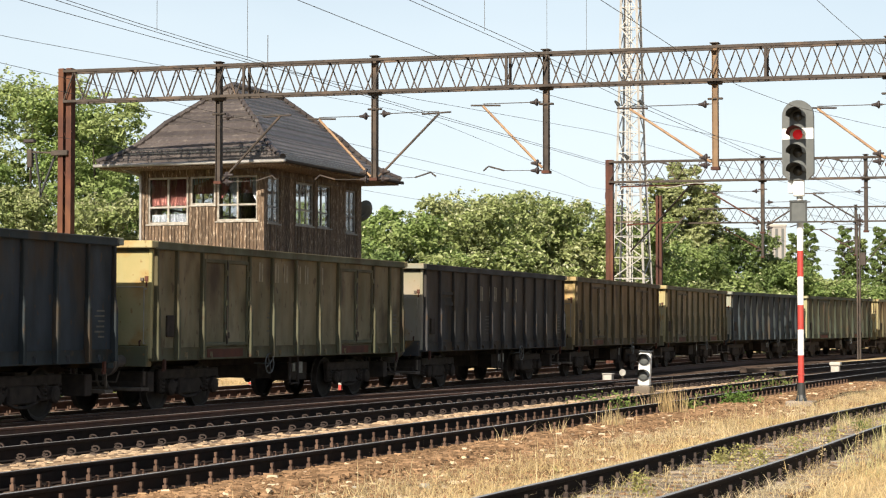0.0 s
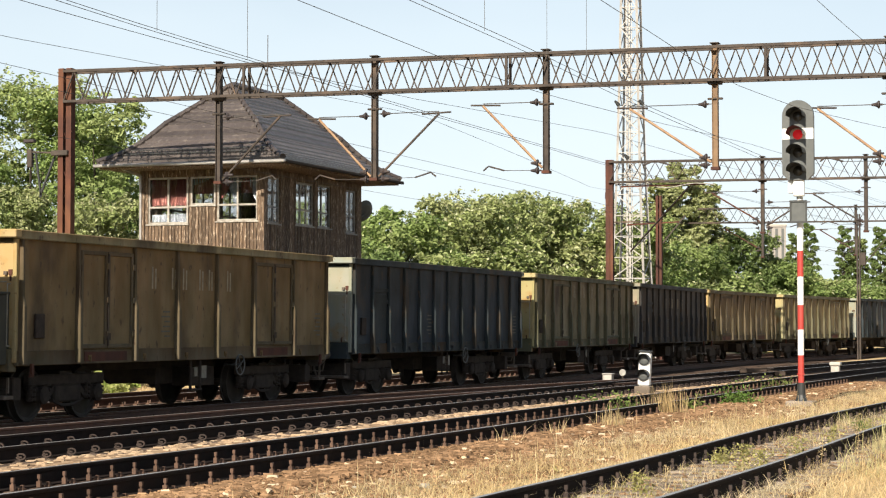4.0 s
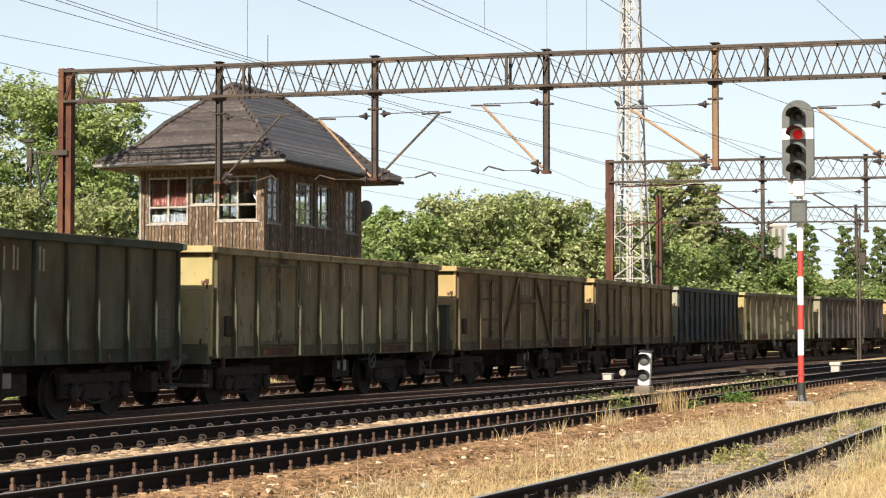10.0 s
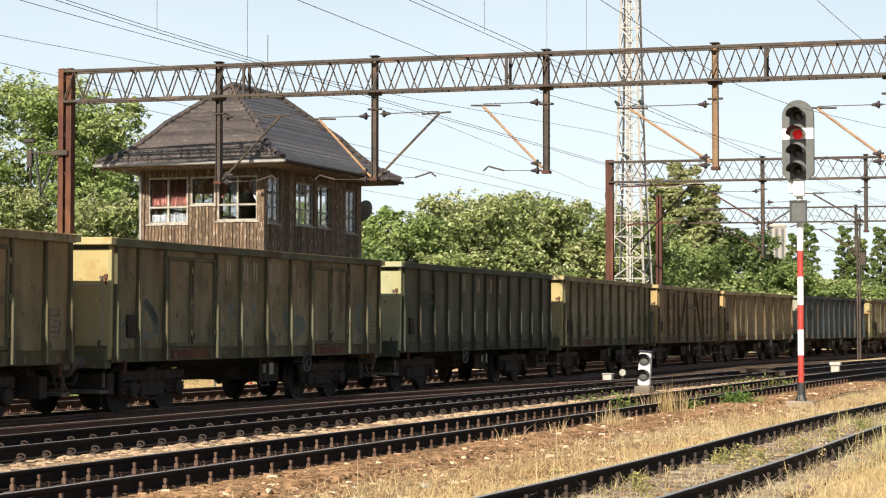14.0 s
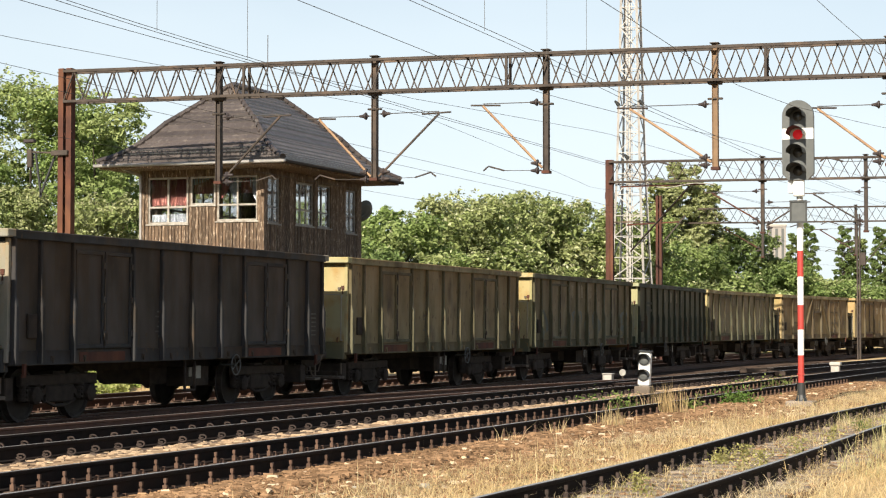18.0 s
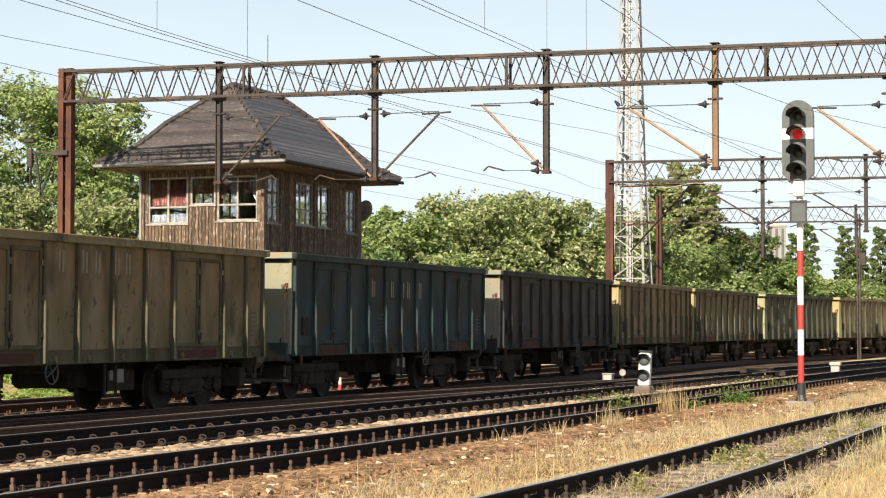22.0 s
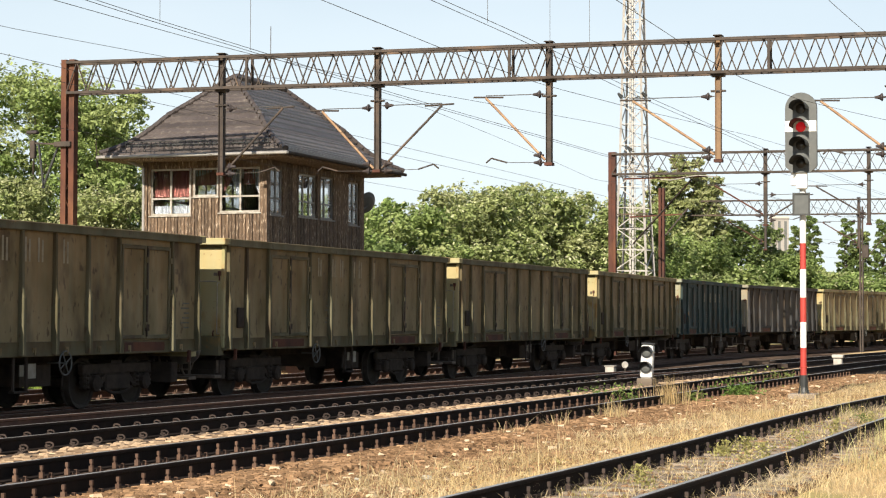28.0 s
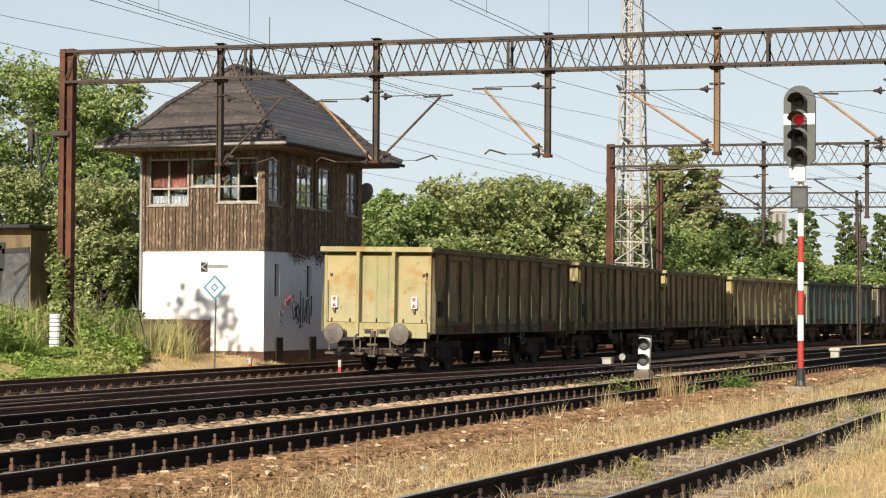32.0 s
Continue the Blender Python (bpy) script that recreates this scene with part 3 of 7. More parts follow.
stones("ballast_stones", "flat sandy stones between two main tracks", 6500, 12, 70, lambda x: NEAR_Y(x) + 0.85 + (MID_Y(x) - NEAR_Y(x) - 1.75) * rng.random(), 0.05, SAND,
       lambda x, y: -0.212, 1.3, 0.3, 0.2)
stones("ballast_stones", "dark ballast stones between the rails", 12000, 14, 60, lambda x: MID_Y(x) + 0.9 + 2.4 * rng.random(), 0.034, STONE_DARK, lambda x, y: -0.225 - 0.06 * min(max((y - MID_Y(x) - 1.2) / 1.0, 0), 1), 1.3)
stones("ballast_stones", "scattered white stones beside the turnout", 160, 30, 52, lambda x: LINK_Y(x) - 1.0 - 0.5 * rng.random(), 0.05, CONCRETE, lambda x, y: -0.18, 0.7)
stones("ballast_stones", "rusty ballast stones around the siding sleepers", 9000, 12, 50, lambda x: SIDING_Y(x) + 2.6 * (rng.random() - 0.5), 0.03, GRAVEL, lambda x, y: -0.225, 1.4)


def strip_points(n, x0, x1, y0, y1, power=1.3, clump=0.45, seed=1):
    xs = x0 + (x1 - x0) * rng.uniform(0, 1, n) ** power
    ys = y0 + (y1 - y0) * rng.uniform(0, 1, n)
    keep = np.array([smooth_noise(x, y, clump, seed) + 0.35 * smooth_noise(x, y, clump * 4, seed + 3) > rng.uniform(-0.5, 0.35) for x, y in zip(xs, ys)])
    return xs[keep], ys[keep]


gx, gy = strip_points(26000, 13, 62, 4.9, 9.2)
side = np.array([SIDING_Y(x) for x in gx])
ok = (gy > side + 0.85) & (gy < np.array([NEAR_Y(x) for x in gx]) - 2.15 - 1.0 * rng.random(len(gx))) & (rng.random(len(gx)) < np.clip((gx - 13) / 10, 0.35, 1))
grass("dry_grass", "straw-coloured dry grass between siding and main track", gx[ok], gy[ok], rng.uniform(0.05, 0.17, ok.sum()), 0.007, GRASS_DRY, ground_z, 0.6, 6)
ok &= rng.random(len(gx)) < 0.06
grass("grass_stalks", "tall single bleached stalks above the dry grass", gx[ok], gy[ok], rng.uniform(0.25, 0.55, ok.sum()), 0.007, GRASS_DRY, ground_z, 0.25, 2)
gx, gy = strip_points(7000, 14, 55, -1.0, 4.2)
side = np.array([SIDING_Y(x) for x in gx])
ok = gy < side - 0.85
grass("dry_grass", "pale dry grass along the siding", gx[ok], gy[ok], rng.uniform(0.06, 0.26, ok.sum()), 0.007, GRASS_DRY, ground_z, 0.55, 6)
gx, gy = strip_points(900, 17, 45, 4.0, 5.5, seed=5)
grass("siding_weeds", "yellow-green weeds growing between the siding rails", gx, gy, rng.uniform(0.06, 0.2, len(gx)), 0.010, WEED_PALE, ground_z, 0.5, 5)
gx, gy = strip_points(800, 15, 45, 4.0, 5.6, seed=15)
grass("dry_grass", "dry grass tufts between the siding rails", gx, gy, rng.uniform(0.06, 0.16, len(gx)), 0.008, GRASS_DRY, ground_z, 0.6, 5)

# fallen straw over the stones and soil
gx, gy = strip_points(20000, 13, 60, 0.0, 9.0, 1.2, 0.5, 12)
ok = gy < np.array([NEAR_Y(x) for x in gx]) - 1.9 - 1.1 * rng.random(len(gx)) ** 0.5
ok &= (np.abs(gy - np.array([SIDING_Y(x) for x in gx])) > 0.85) | (rng.random(len(gx)) < 0.4)
grass("straw_litter", "flattened straw strewn over soil and stones", gx[ok], gy[ok], rng.uniform(0.06, 0.16, ok.sum()), 0.007, GRASS_DRY, lambda x, y: max(ground_z(x, y), -0.19) + 0.02, 2.2, 4)


# ---- goods wagons ----
HALF, TOP, SILL, WID = 6.30, 3.17, 0.98, 1.43


def rib_mesh():
    """A pressed side rib: slim at the top, deeper and broader over its lower half."""
    bm = bmesh.new()
    rings = []
    for z, w, d in ((SILL + 0.03, 0.052, 0.125), (SILL + 0.95, 0.05, 0.12), (SILL + 1.12, 0.036, 0.085), (TOP - 0.15, 0.034, 0.075)):
        rings.append([bm.verts.new(c) for c in ((-w, 0.01, z), (w, 0.01, z), (w, d - 0.012, z), (w - 0.014, d, z), (-w + 0.014, d, z), (-w, d - 0.012, z))])
    for lo, hi in zip(rings, rings[1:]):
        for i in range(6):
            j = (i + 1) % 6
            bm.faces.new((lo[i], lo[j], hi[j], hi[i]))
    bm.faces.new(rings[0])
    bm.faces.new(rings[-1])
    bmesh.ops.recalc_face_normals(bm, faces=bm.faces)
    return bm


def wheelset():
    bm = bmesh.new()
    prof = [(0.10, -0.09), (0.14, -0.085), (0.38, -0.03), (0.41, -0.06), (0.455, -0.065), (0.46, 0.045), (0.485, 0.055), (0.485, 0.075), (0.41, 0.08), (0.38, 0.02), (0.14, 0.06), (0.10, 0.09)]
    for s in (-1, 1):
        w = lathe([(r, -s * h) for r, h in prof], 20, "Y")
        bmesh.ops.translate(w, verts=w.verts, vec=(0, s * 0.75, 0))
        tmp = bpy.data.meshes.new("tmp")
        w.to_mesh(tmp)
        w.free()
        bm.from_mesh(tmp)
        bpy.data.meshes.remove(tmp)
    stick(bm, (0, -0.95, 0), (0, 0.95, 0), 0.16, segs=10)
    return bm


def bogie_frame():
    bm = bmesh.new()
    for s in (-1, 1):
        y = s * 0.98
        box(bm, -1.25, 1.25, y - 0.06, y + 0.06, 0.62, 0.80, bevel=0.02)
        box(bm, -0.45, 0.45, y - 0.07, y + 0.07, 0.32, 0.62, bevel=0.03)
        for x in (-0.9, 0.9):
            box(bm, x - 0.17, x + 0.17, y - 0.09, y + 0.09, 0.34, 0.60, bevel=0.04)
            for dx in (-0.24, 0.24):
                stick(bm, (x + dx, y, 0.36), (x + dx, y, 0.70), 0.13, segs=8)
        stick(bm, (-0.65, y, 0.40), (-0.3, y, 0.66), 0.09)
        stick(bm, (0.65, y, 0.40), (0.3, y, 0.66), 0.09)
        for x in (-0.9, 0.9):
            cap = lathe([(0.15, 0.0), (0.15, 0.07), (0.1, 0.1), (0.02, 0.105)], 12, "Y")
            for v in cap.verts:
                v.co = Vector((v.co.x + x, s * v.co.y + y + s * 0.08, v.co.z + 0.46))
            tmp = bpy.data.meshes.new("tmp")
            cap.to_mesh(tmp)
            cap.free()
            bm.from_mesh(tmp)
            bpy.data.meshes.remove(tmp)
            for dx in (-0.24, 0.24):
                for k in range(4):
                    stick(bm, (x + dx, y + s * 0.01, 0.385 + 0.075 * k), (x + dx, y + s * 0.01, 0.42 + 0.075 * k), 0.19, segs=10)
        for a_, c_ in (((-0.5, 0.36), (-0.2, 0.27)), ((-0.2, 0.27), (0.2, 0.27)), ((0.2, 0.27), (0.5, 0.36))):
            stick(bm, (a_[0], y + s * 0.05, a_[1]), (c_[0], y + s * 0.05, c_[1]), 0.06, segs=6)
    box(bm, -0.2, 0.2, -1.0, 1.0, 0.55, 0.85)
    return bm


def buffer_mesh():
    return lathe([(0.11, 0.0), (0.11, 0.32), (0.075, 0.33), (0.075, 0.60), (0.22, 0.62), (0.265, 0.64), (0.26, 0.68), (0.12, 0.705)], 18, "X")


def hand_wheel():
    """The round rim of a handbrake wheel, one closed ring."""
    bm = bmesh.new()
    n, q, rr, th = 20, 6, 0.2, 0.014
    loops = [[bm.verts.new(((rr + th * math.cos(b)) * math.cos(a), th * math.sin(b), (rr + th * math.cos(b)) * math.sin(a)))
              for b in (2 * math.pi * k / q for k in range(q))] for a in (2 * math.pi * i / n for i in range(n))]
    for i in range(n):
        for k in range(q):
            bm.faces.new((loops[i][k], loops[(i + 1) % n][k], loops[(i + 1) % n][(k + 1) % q], loops[i][(k + 1) % q]))
    bmesh.ops.recalc_face_normals(bm, faces=bm.faces)
    return bm


def door_leaf(w, h, rails):
    bm = bmesh.new()
    for d in ((0, 0.07, 0, 0.05, 0, h), (w - 0.07, w, 0, 0.05, 0, h), (0, w, 0, 0.048, h - 0.07, h), (0, w, 0, 0.048, 0, 0.07)):
        box(bm, *d, bevel=0.008)
    for k in range(rails):
        z = h * (k + 1) / (rails + 1)
        box(bm, 0.07, w - 0.07, 0, 0.046, z - 0.035, z + 0.035)
    for z in (0.25, h / 2, h - 0.25):
        box(bm, -0.03, 0.05, 0.03, 0.075, z - 0.05, z + 0.05)
    return bm


LOCKER = shade("grimy_locker_paint", (0.075, 0.075, 0.055), (0.045, 0.045, 0.036), rough=0.8, scale=3, bump=0.15)
HANDRAIL = shade("worn_grey_handrail", (0.30, 0.29, 0.25), (0.20, 0.18, 0.14), rough=0.6, scale=9, bump=0)
STENCIL = shade("faded_stencil", (0.14, 0.135, 0.11), (0.08, 0.078, 0.065), rough=0.8, scale=9, bump=0)


def build_wagon(kind, label):
    """One four-axle open goods wagon, its own space at rail level under its middle, x along the track."""
    w = thing("open_goods_wagon", label, "goods wagon", group="wagons of the goods train")
    painted = []

    def put(o):
        painted.append(o)
        return o

    if kind == "twin":
        doors = ((-4.32, 1.97), (2.35, 1.97))
        ribs = (-6.22, -5.42, -4.38, -2.29, -1.2, 0.0, 1.2, 2.29, 4.38, 5.42, 6.22)
        rails_n = 0
    elif kind == "long":
        doors = ((-5.12, 1.87), (3.25, 1.87))
        ribs = (-6.22, -5.18, -3.19, -2.12, -1.03, 0.0, 1.03, 2.12, 3.19, 5.18, 6.22)
        rails_n = 0
    elif kind == "sparse":
        doors = ((-4.38, 1.84), (2.54, 1.84))
        ribs = (-6.22, -4.44, -2.48, -0.83, 0.83, 2.48, 4.44, 6.22)
        rails_n = 0
    elif kind == "braced":
        doors = ((-4.38, 1.82), (2.56, 1.82))
        ribs = (-6.22, -4.46, -2.5, -0.82, 0.82, 2.5, 4.46, 6.22)
        rails_n = 2
    else:
        doors = ()
        ribs = (-6.22, *[-5.14 + 1.045 * i for i in range(11)], 6.22)
        rails_n = 0
    for s, nm in ((-1, "near"), (1, "far")):
        m = Matrix.Translation((0, s * WID, 0)) @ (Matrix.Identity(4) if s > 0 else Matrix.Rotation(math.pi, 4, "Z") @ Matrix.Identity(4))
        flip = 1 if s > 0 else -1
        side = put(part("side_wall", boxes((-HALF, HALF, -0.03, 0.012, SILL + 0.22, TOP - 0.08)), PAINT, w))
        side.matrix_basis = m
        sill = put(part("side_sill", boxes((-HALF, HALF, -0.05, 0.035, SILL, SILL + 0.24), bevel=0.01), PAINT, w))
        sill.matrix_basis = m
        cap = put(part("top_rail", boxes((-HALF - 0.04, HALF + 0.04, -0.06, 0.085, TOP - 0.15, TOP), bevel=0.015), PAINT, w))
        cap.matrix_basis = m
        for k, x in enumerate(ribs):
            r = put(part("rib", rib_mesh(), PAINT, w) if k == 0 and s < 0 else again(rib0, w))
            if k == 0 and s < 0:
                rib0 = r
            r.matrix_basis = m @ Matrix.Translation((x * flip, 0, 0))
        leaf0 = None
        for x, ww in doors:
            for i in range(2):
                lw = ww / 2 - 0.03
                xx = x + i * (ww / 2) + 0.015
                if leaf0 is None and s < 0:
                    leaf_first = leaf0 = put(part("door", door_leaf(lw, TOP - SILL - 0.52, rails_n), PAINT, w))
                else:
                    leaf0 = put(again(leaf_first, w))
                x_at = xx if flip > 0 else -(xx) - 0
                if leaf0 is leaf_first:
                    pane0 = part("door_panel", boxes((0.03, lw - 0.03, 0.0, 0.018, 0.03, TOP - SILL - 0.55)), PAINT, leaf0)
                else:
                    again(pane0, leaf0)
                leaf0.matrix_basis = m @ Matrix.Translation(((xx if flip > 0 else -xx - lw), 0.014, SILL + 0.26))
            lat = put(part("door_latch", boxes((-0.012, 0.012, 0.06, 0.085, 0.0, TOP - SILL - 0.6), (-0.05, 0.05, 0.05, 0.1, 0.1, 0.22)), UNDER, w))
            lat.matrix_basis = m @ Matrix.Translation(((x + ww / 2) * flip, 0.0, SILL + 0.3))
            sc = part("scuff_plate", boxes((-ww / 2 * 0.8, ww / 2 * 0.8, 0.036, 0.042, SILL + 0.04, SILL + 0.2)), RUST, w, "rust-brown bare patch")
            sc.matrix_basis = m @ Matrix.Translation(((x + ww / 2) * flip, 0, 0))
        if kind == "braced":
            for q in (((-2.4, 0.05, SILL + 0.16), (-0.92, 0.05, TOP - 0.2)), ((2.4, 0.05, SILL + 0.16), (0.92, 0.05, TOP - 0.2)), ((-0.78, 0.05, 2.36), (0.78, 0.05, 2.36))):
                br = put(part("brace", sticks((*q, 0.09, 0.1)), PAINT, w))
                br.matrix_basis = m
        if kind == "ribbed":
            h = put(part("hatch", boxes((-0.42, 0.42, 0.012, 0.03, SILL + 0.3, 2.35), (-0.46, 0.46, 0.012, 0.06, 2.15, 2.25), (-0.46, 0.46, 0.012, 0.06, 2.42, 2.5)), PAINT, w))
            h.matrix_basis = m @ Matrix.Translation((4.62, 0, 0))
        tag = part("label_holder", boxes((-0.14, 0.14, 0.014, 0.06, 1.42, 1.82), bevel=0.012), UNDER, w)
        tag.matrix_basis = m @ Matrix.Translation((-5.66 * flip, 0, 0))
        for dx in (1.25, -5.75):
            for k in range(6):
                ln = part("stencil_line", boxes((-0.2, 0.02 + 0.06 * ((k * 5) % 3), 0.016, 0.019, 1.42 + k * 0.09, 1.45 + k * 0.09)), STENCIL, w)
                ln.matrix_basis = m @ Matrix.Translation((dx * -flip, 0, 0))
        hooks = [part("tie_hook", boxes((-0.03, 0.03, 0.03, 0.08, SILL - 0.16, SILL + 0.03), (-0.05, 0.05, 0.03, 0.06, SILL - 0.19, SILL - 0.14)), RUST, w)]
        hooks[0].matrix_basis = m @ Matrix.Translation((5.9, 0, 0))
        again(hooks[0], w, m @ Matrix.Translation((-5.9, 0, 0)))
        ring0 = None
        for k, x in enumerate(ribs[1:-1]):
            mm = m @ Matrix.Translation(((x + 0.42) * flip, 0, 0))
            if ring0 is None:
                ring0 = put(part("sill_ring", boxes((-0.055, 0.055, 0.034, 0.05, SILL + 0.06, SILL + 0.15), (-0.02, 0.02, 0.05, 0.066, SILL + 0.03, SILL + 0.12), bevel=0.005), PAINT, w))
                ring0.matrix_basis = mm
            else:
                put(again(ring0, w, mm))
        pl = part("brake_plate", boxes((-0.13, 0.13, -0.02, 0.0, SILL - 0.36, SILL - 0.12), (0.25, 0.36, -0.02, 0.0, SILL - 0.32, SILL - 0.14)), HANDRAIL, w, "small pale brake setting plate")
        pl.matrix_basis = m @ Matrix.Translation((0.62 * flip, -0.12, 0))
        hw = part("brake_wheel", hand_wheel(), SIG_GREY, w, "pale grey spoked handbrake wheel")
        for k in range(4):
            c = math.pi / 2 * k + 0.5
            part("spoke", sticks(((0, 0, 0), (0.2 * math.cos(c), 0, 0.2 * math.sin(c)), 0.022), segs=6), SIG_GREY, hw)
        part("axle", sticks(((0, -0.02, 0), (0, 0.35, 0), 0.035), segs=6), SIG_GREY, hw)
        hw.matrix_basis = (Matrix.Translation((-1.75, -WID - 0.05, SILL - 0.12)) if s < 0 else Matrix.Translation((1.75, WID + 0.05, SILL - 0.12)) @ Matrix.Rotation(math.pi, 4, "Z"))
    for s in (-1, 1):
        m = Matrix.Translation((s * HALF, 0, 0)) @ (Matrix.Identity(4) if s > 0 else Matrix.Rotation(math.pi, 4, "Z"))
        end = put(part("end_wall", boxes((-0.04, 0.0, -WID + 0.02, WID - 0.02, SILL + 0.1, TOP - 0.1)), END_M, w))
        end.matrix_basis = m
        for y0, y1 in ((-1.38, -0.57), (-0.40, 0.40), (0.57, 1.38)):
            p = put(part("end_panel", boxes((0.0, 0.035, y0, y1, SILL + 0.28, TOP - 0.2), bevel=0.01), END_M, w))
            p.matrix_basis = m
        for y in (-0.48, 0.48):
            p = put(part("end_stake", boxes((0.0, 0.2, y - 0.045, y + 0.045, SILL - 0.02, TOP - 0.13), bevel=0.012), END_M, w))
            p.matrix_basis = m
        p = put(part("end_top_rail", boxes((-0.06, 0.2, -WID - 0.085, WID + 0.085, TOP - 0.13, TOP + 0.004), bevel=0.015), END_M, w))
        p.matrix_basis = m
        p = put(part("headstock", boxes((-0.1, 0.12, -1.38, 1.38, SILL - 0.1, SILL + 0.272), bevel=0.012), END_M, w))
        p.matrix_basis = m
        if kind in ("braced", "sparse"):
            pf = part("end_locker", boxes((0.04, 0.34, -1.32, 1.32, SILL + 0.02, 2.12), (0.04, 0.37, -1.34, 1.34, 2.12, 2.17), bevel=0.012), LOCKER, w, "dark grimy brake platform locker")
            pf.matrix_basis = m
        for y in (-0.875, 0.875):
            b = part("buffer", buffer_mesh(), BUFFER_M, w, "round worn grey steel buffer", smooth=False)
            b.matrix_basis = m @ Matrix.Translation((0.1, y, 0.98))
        hk = part("coupling_hook", boxes((0.05, 0.3, -0.035, 0.035, 0.93, 1.05), (0.1, 0.14, -0.09, 0.09, 0.92, 1.07), bevel=0.012), GEAR, w, "dusty steel coupling hook")
        hk.matrix_basis = m
        for y in (-0.06, 0.06):
            lk = part("coupling_link", sticks(((0.26, y, 1.0), (0.3, y, 0.72), 0.035), ((0.3, y, 0.72), (0.34, y * 0.6, 0.42), 0.035), segs=6), GEAR, w)
            lk.matrix_basis = m
        for q in (((0.3, -0.14, 0.7), (0.3, 0.14, 0.7), 0.07), ((0.34, -0.1, 0.42), (0.34, 0.1, 0.42), 0.06)):
            sc = part("coupling_screw", sticks(q, segs=8), GEAR, w)
            sc.matrix_basis = m
        for y in (-0.55, 0.42, 0.6):
            bm = bmesh.new()
            pts = [Vector((0.06, y, 0.92)), Vector((0.2, y + 0.02, 0.9)), Vector((0.28, y + 0.04, 0.78)), Vector((0.29, y + 0.06, 0.62)), Vector((0.24, y + 0.1, 0.48)), Vector((0.2, y + 0.16, 0.44))]
            for a, b in zip(pts, pts[1:]):
                stick(bm, a, b, 0.05, segs=6)
            h = part("brake_hose", bm, GEAR, w, "dusty brake hose")
            h.matrix_basis = m
        for ys in (-1, 1):
            st = part("step_board", boxes((-0.1, 0.2, min(ys * 0.3, ys * 1.34), max(ys * 0.3, ys * 1.34), 0.44, 0.5), bevel=0.008), GEAR, w, "worn dusty step board")
            st.matrix_basis = m
            for dy in (0.45, 1.29):
                sh = part("step_hanger", boxes((-0.01, 0.02, ys * dy - 0.02, ys * dy + 0.02, 0.54, 0.79)), GEAR, w)
                sh.matrix_basis = m
        eb = part("end_beam", boxes((-0.55, -0.3, -1.2, 1.2, 0.40, 0.78), (-0.3, -0.24, -1.1, 1.1, 0.44, 0.6), bevel=0.015), UNDER, w)
        eb.matrix_basis = m
        gp = part("grab_bar", sticks(((0.16, -0.8, 0.6), (0.16, 0.8, 0.6), 0.03), ((0.03, -0.8, 0.8), (0.16, -0.8, 0.6), 0.03), ((0.03, 0.8, 0.8), (0.16, 0.8, 0.6), 0.03), segs=6), GEAR, w)
        gp.matrix_basis = m
        for y in (-1.33, 1.33):
            hr = part("handrail", sticks(((0.13, y, 1.3), (0.13, y, 2.3), 0.024), ((0.0, y, 1.3), (0.13, y, 1.3), 0.024), ((0.0, y, 2.3), (0.13, y, 2.3), 0.024), segs=6), HANDRAIL, w, "pale worn vertical handrail")
            hr.matrix_basis = m
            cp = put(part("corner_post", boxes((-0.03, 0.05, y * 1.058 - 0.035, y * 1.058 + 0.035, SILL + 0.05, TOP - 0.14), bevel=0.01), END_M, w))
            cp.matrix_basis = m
            if y * s > 0:
                continue
            ck = part("corner_hook", boxes((0.0, 0.06, y - 0.035, y + 0.035, 2.44, 2.53), (0.02, 0.05, y - 0.015, y + 0.015, 2.34, 2.46), bevel=0.006), RUST, w, "rust-red corner hook")
            ck.matrix_basis = m
            if kind == "long":
                continue
            bar = part("step_bar", sticks(((0.15, y, 2.33), (0.15, y * 0.42, 2.33), 0.022), ((0.04, y * 0.42, 2.33), (0.15, y * 0.42, 2.33), 0.022), segs=6), HANDRAIL, w, "pale horizontal step bar")
            bar.matrix_basis = m
        for y in (-0.2, 0.2):
            slot = part("drawgear_slot", boxes((0.121, 0.126, y - 0.09, y + 0.09, 0.98, 1.07)), SIG_BLACK, w, "black slot in the headstock")
            slot.matrix_basis = m
        cpl = put(part("drawgear_plate", boxes((0.12, 0.15, -0.33, 0.33, 1.09, 1.13), (0.12, 0.15, -0.33, 0.33, 0.90, 0.94), (0.12, 0.15, -0.05, 0.05, 0.94, 1.09), bevel=0.006), END_M, w))
        cpl.matrix_basis = m
        for y in (-1.22, -0.72, 0.0, 0.72, 1.22):
            eye = part("lashing_eye", sticks(((0.035, y, 1.36), (0.085, y, 1.33), 0.03), ((0.085, y, 1.33), (0.06, y, 1.25), 0.03), segs=6), RUST, w)
            eye.matrix_basis = m
        for y in (-1.25, 1.25):
            lb = part("lamp_bracket", boxes((0.03, 0.08, y - 0.03, y + 0.03, 2.44, 2.5)), GEAR, w)
            lb.matrix_basis = m
    part("floor", boxes((-HALF, HALF, -WID, WID, 1.05, 1.12)), UNDER, w)
    part("underframe", boxes((-HALF, HALF, -0.45, -0.3, 0.8, 1.05), (-HALF, HALF, 0.3, 0.45, 0.8, 1.05), (0.2, 1.2, -0.5, 0.5, 0.5, 0.8), (0.9, 1.9, -0.9, -0.5, 0.45, 0.82)), UNDER, w)
    part("brake_cylinder", sticks(((0.4, 0.6, 0.65), (1.7, 0.6, 0.65), 0.36), segs=12), UNDER, w)
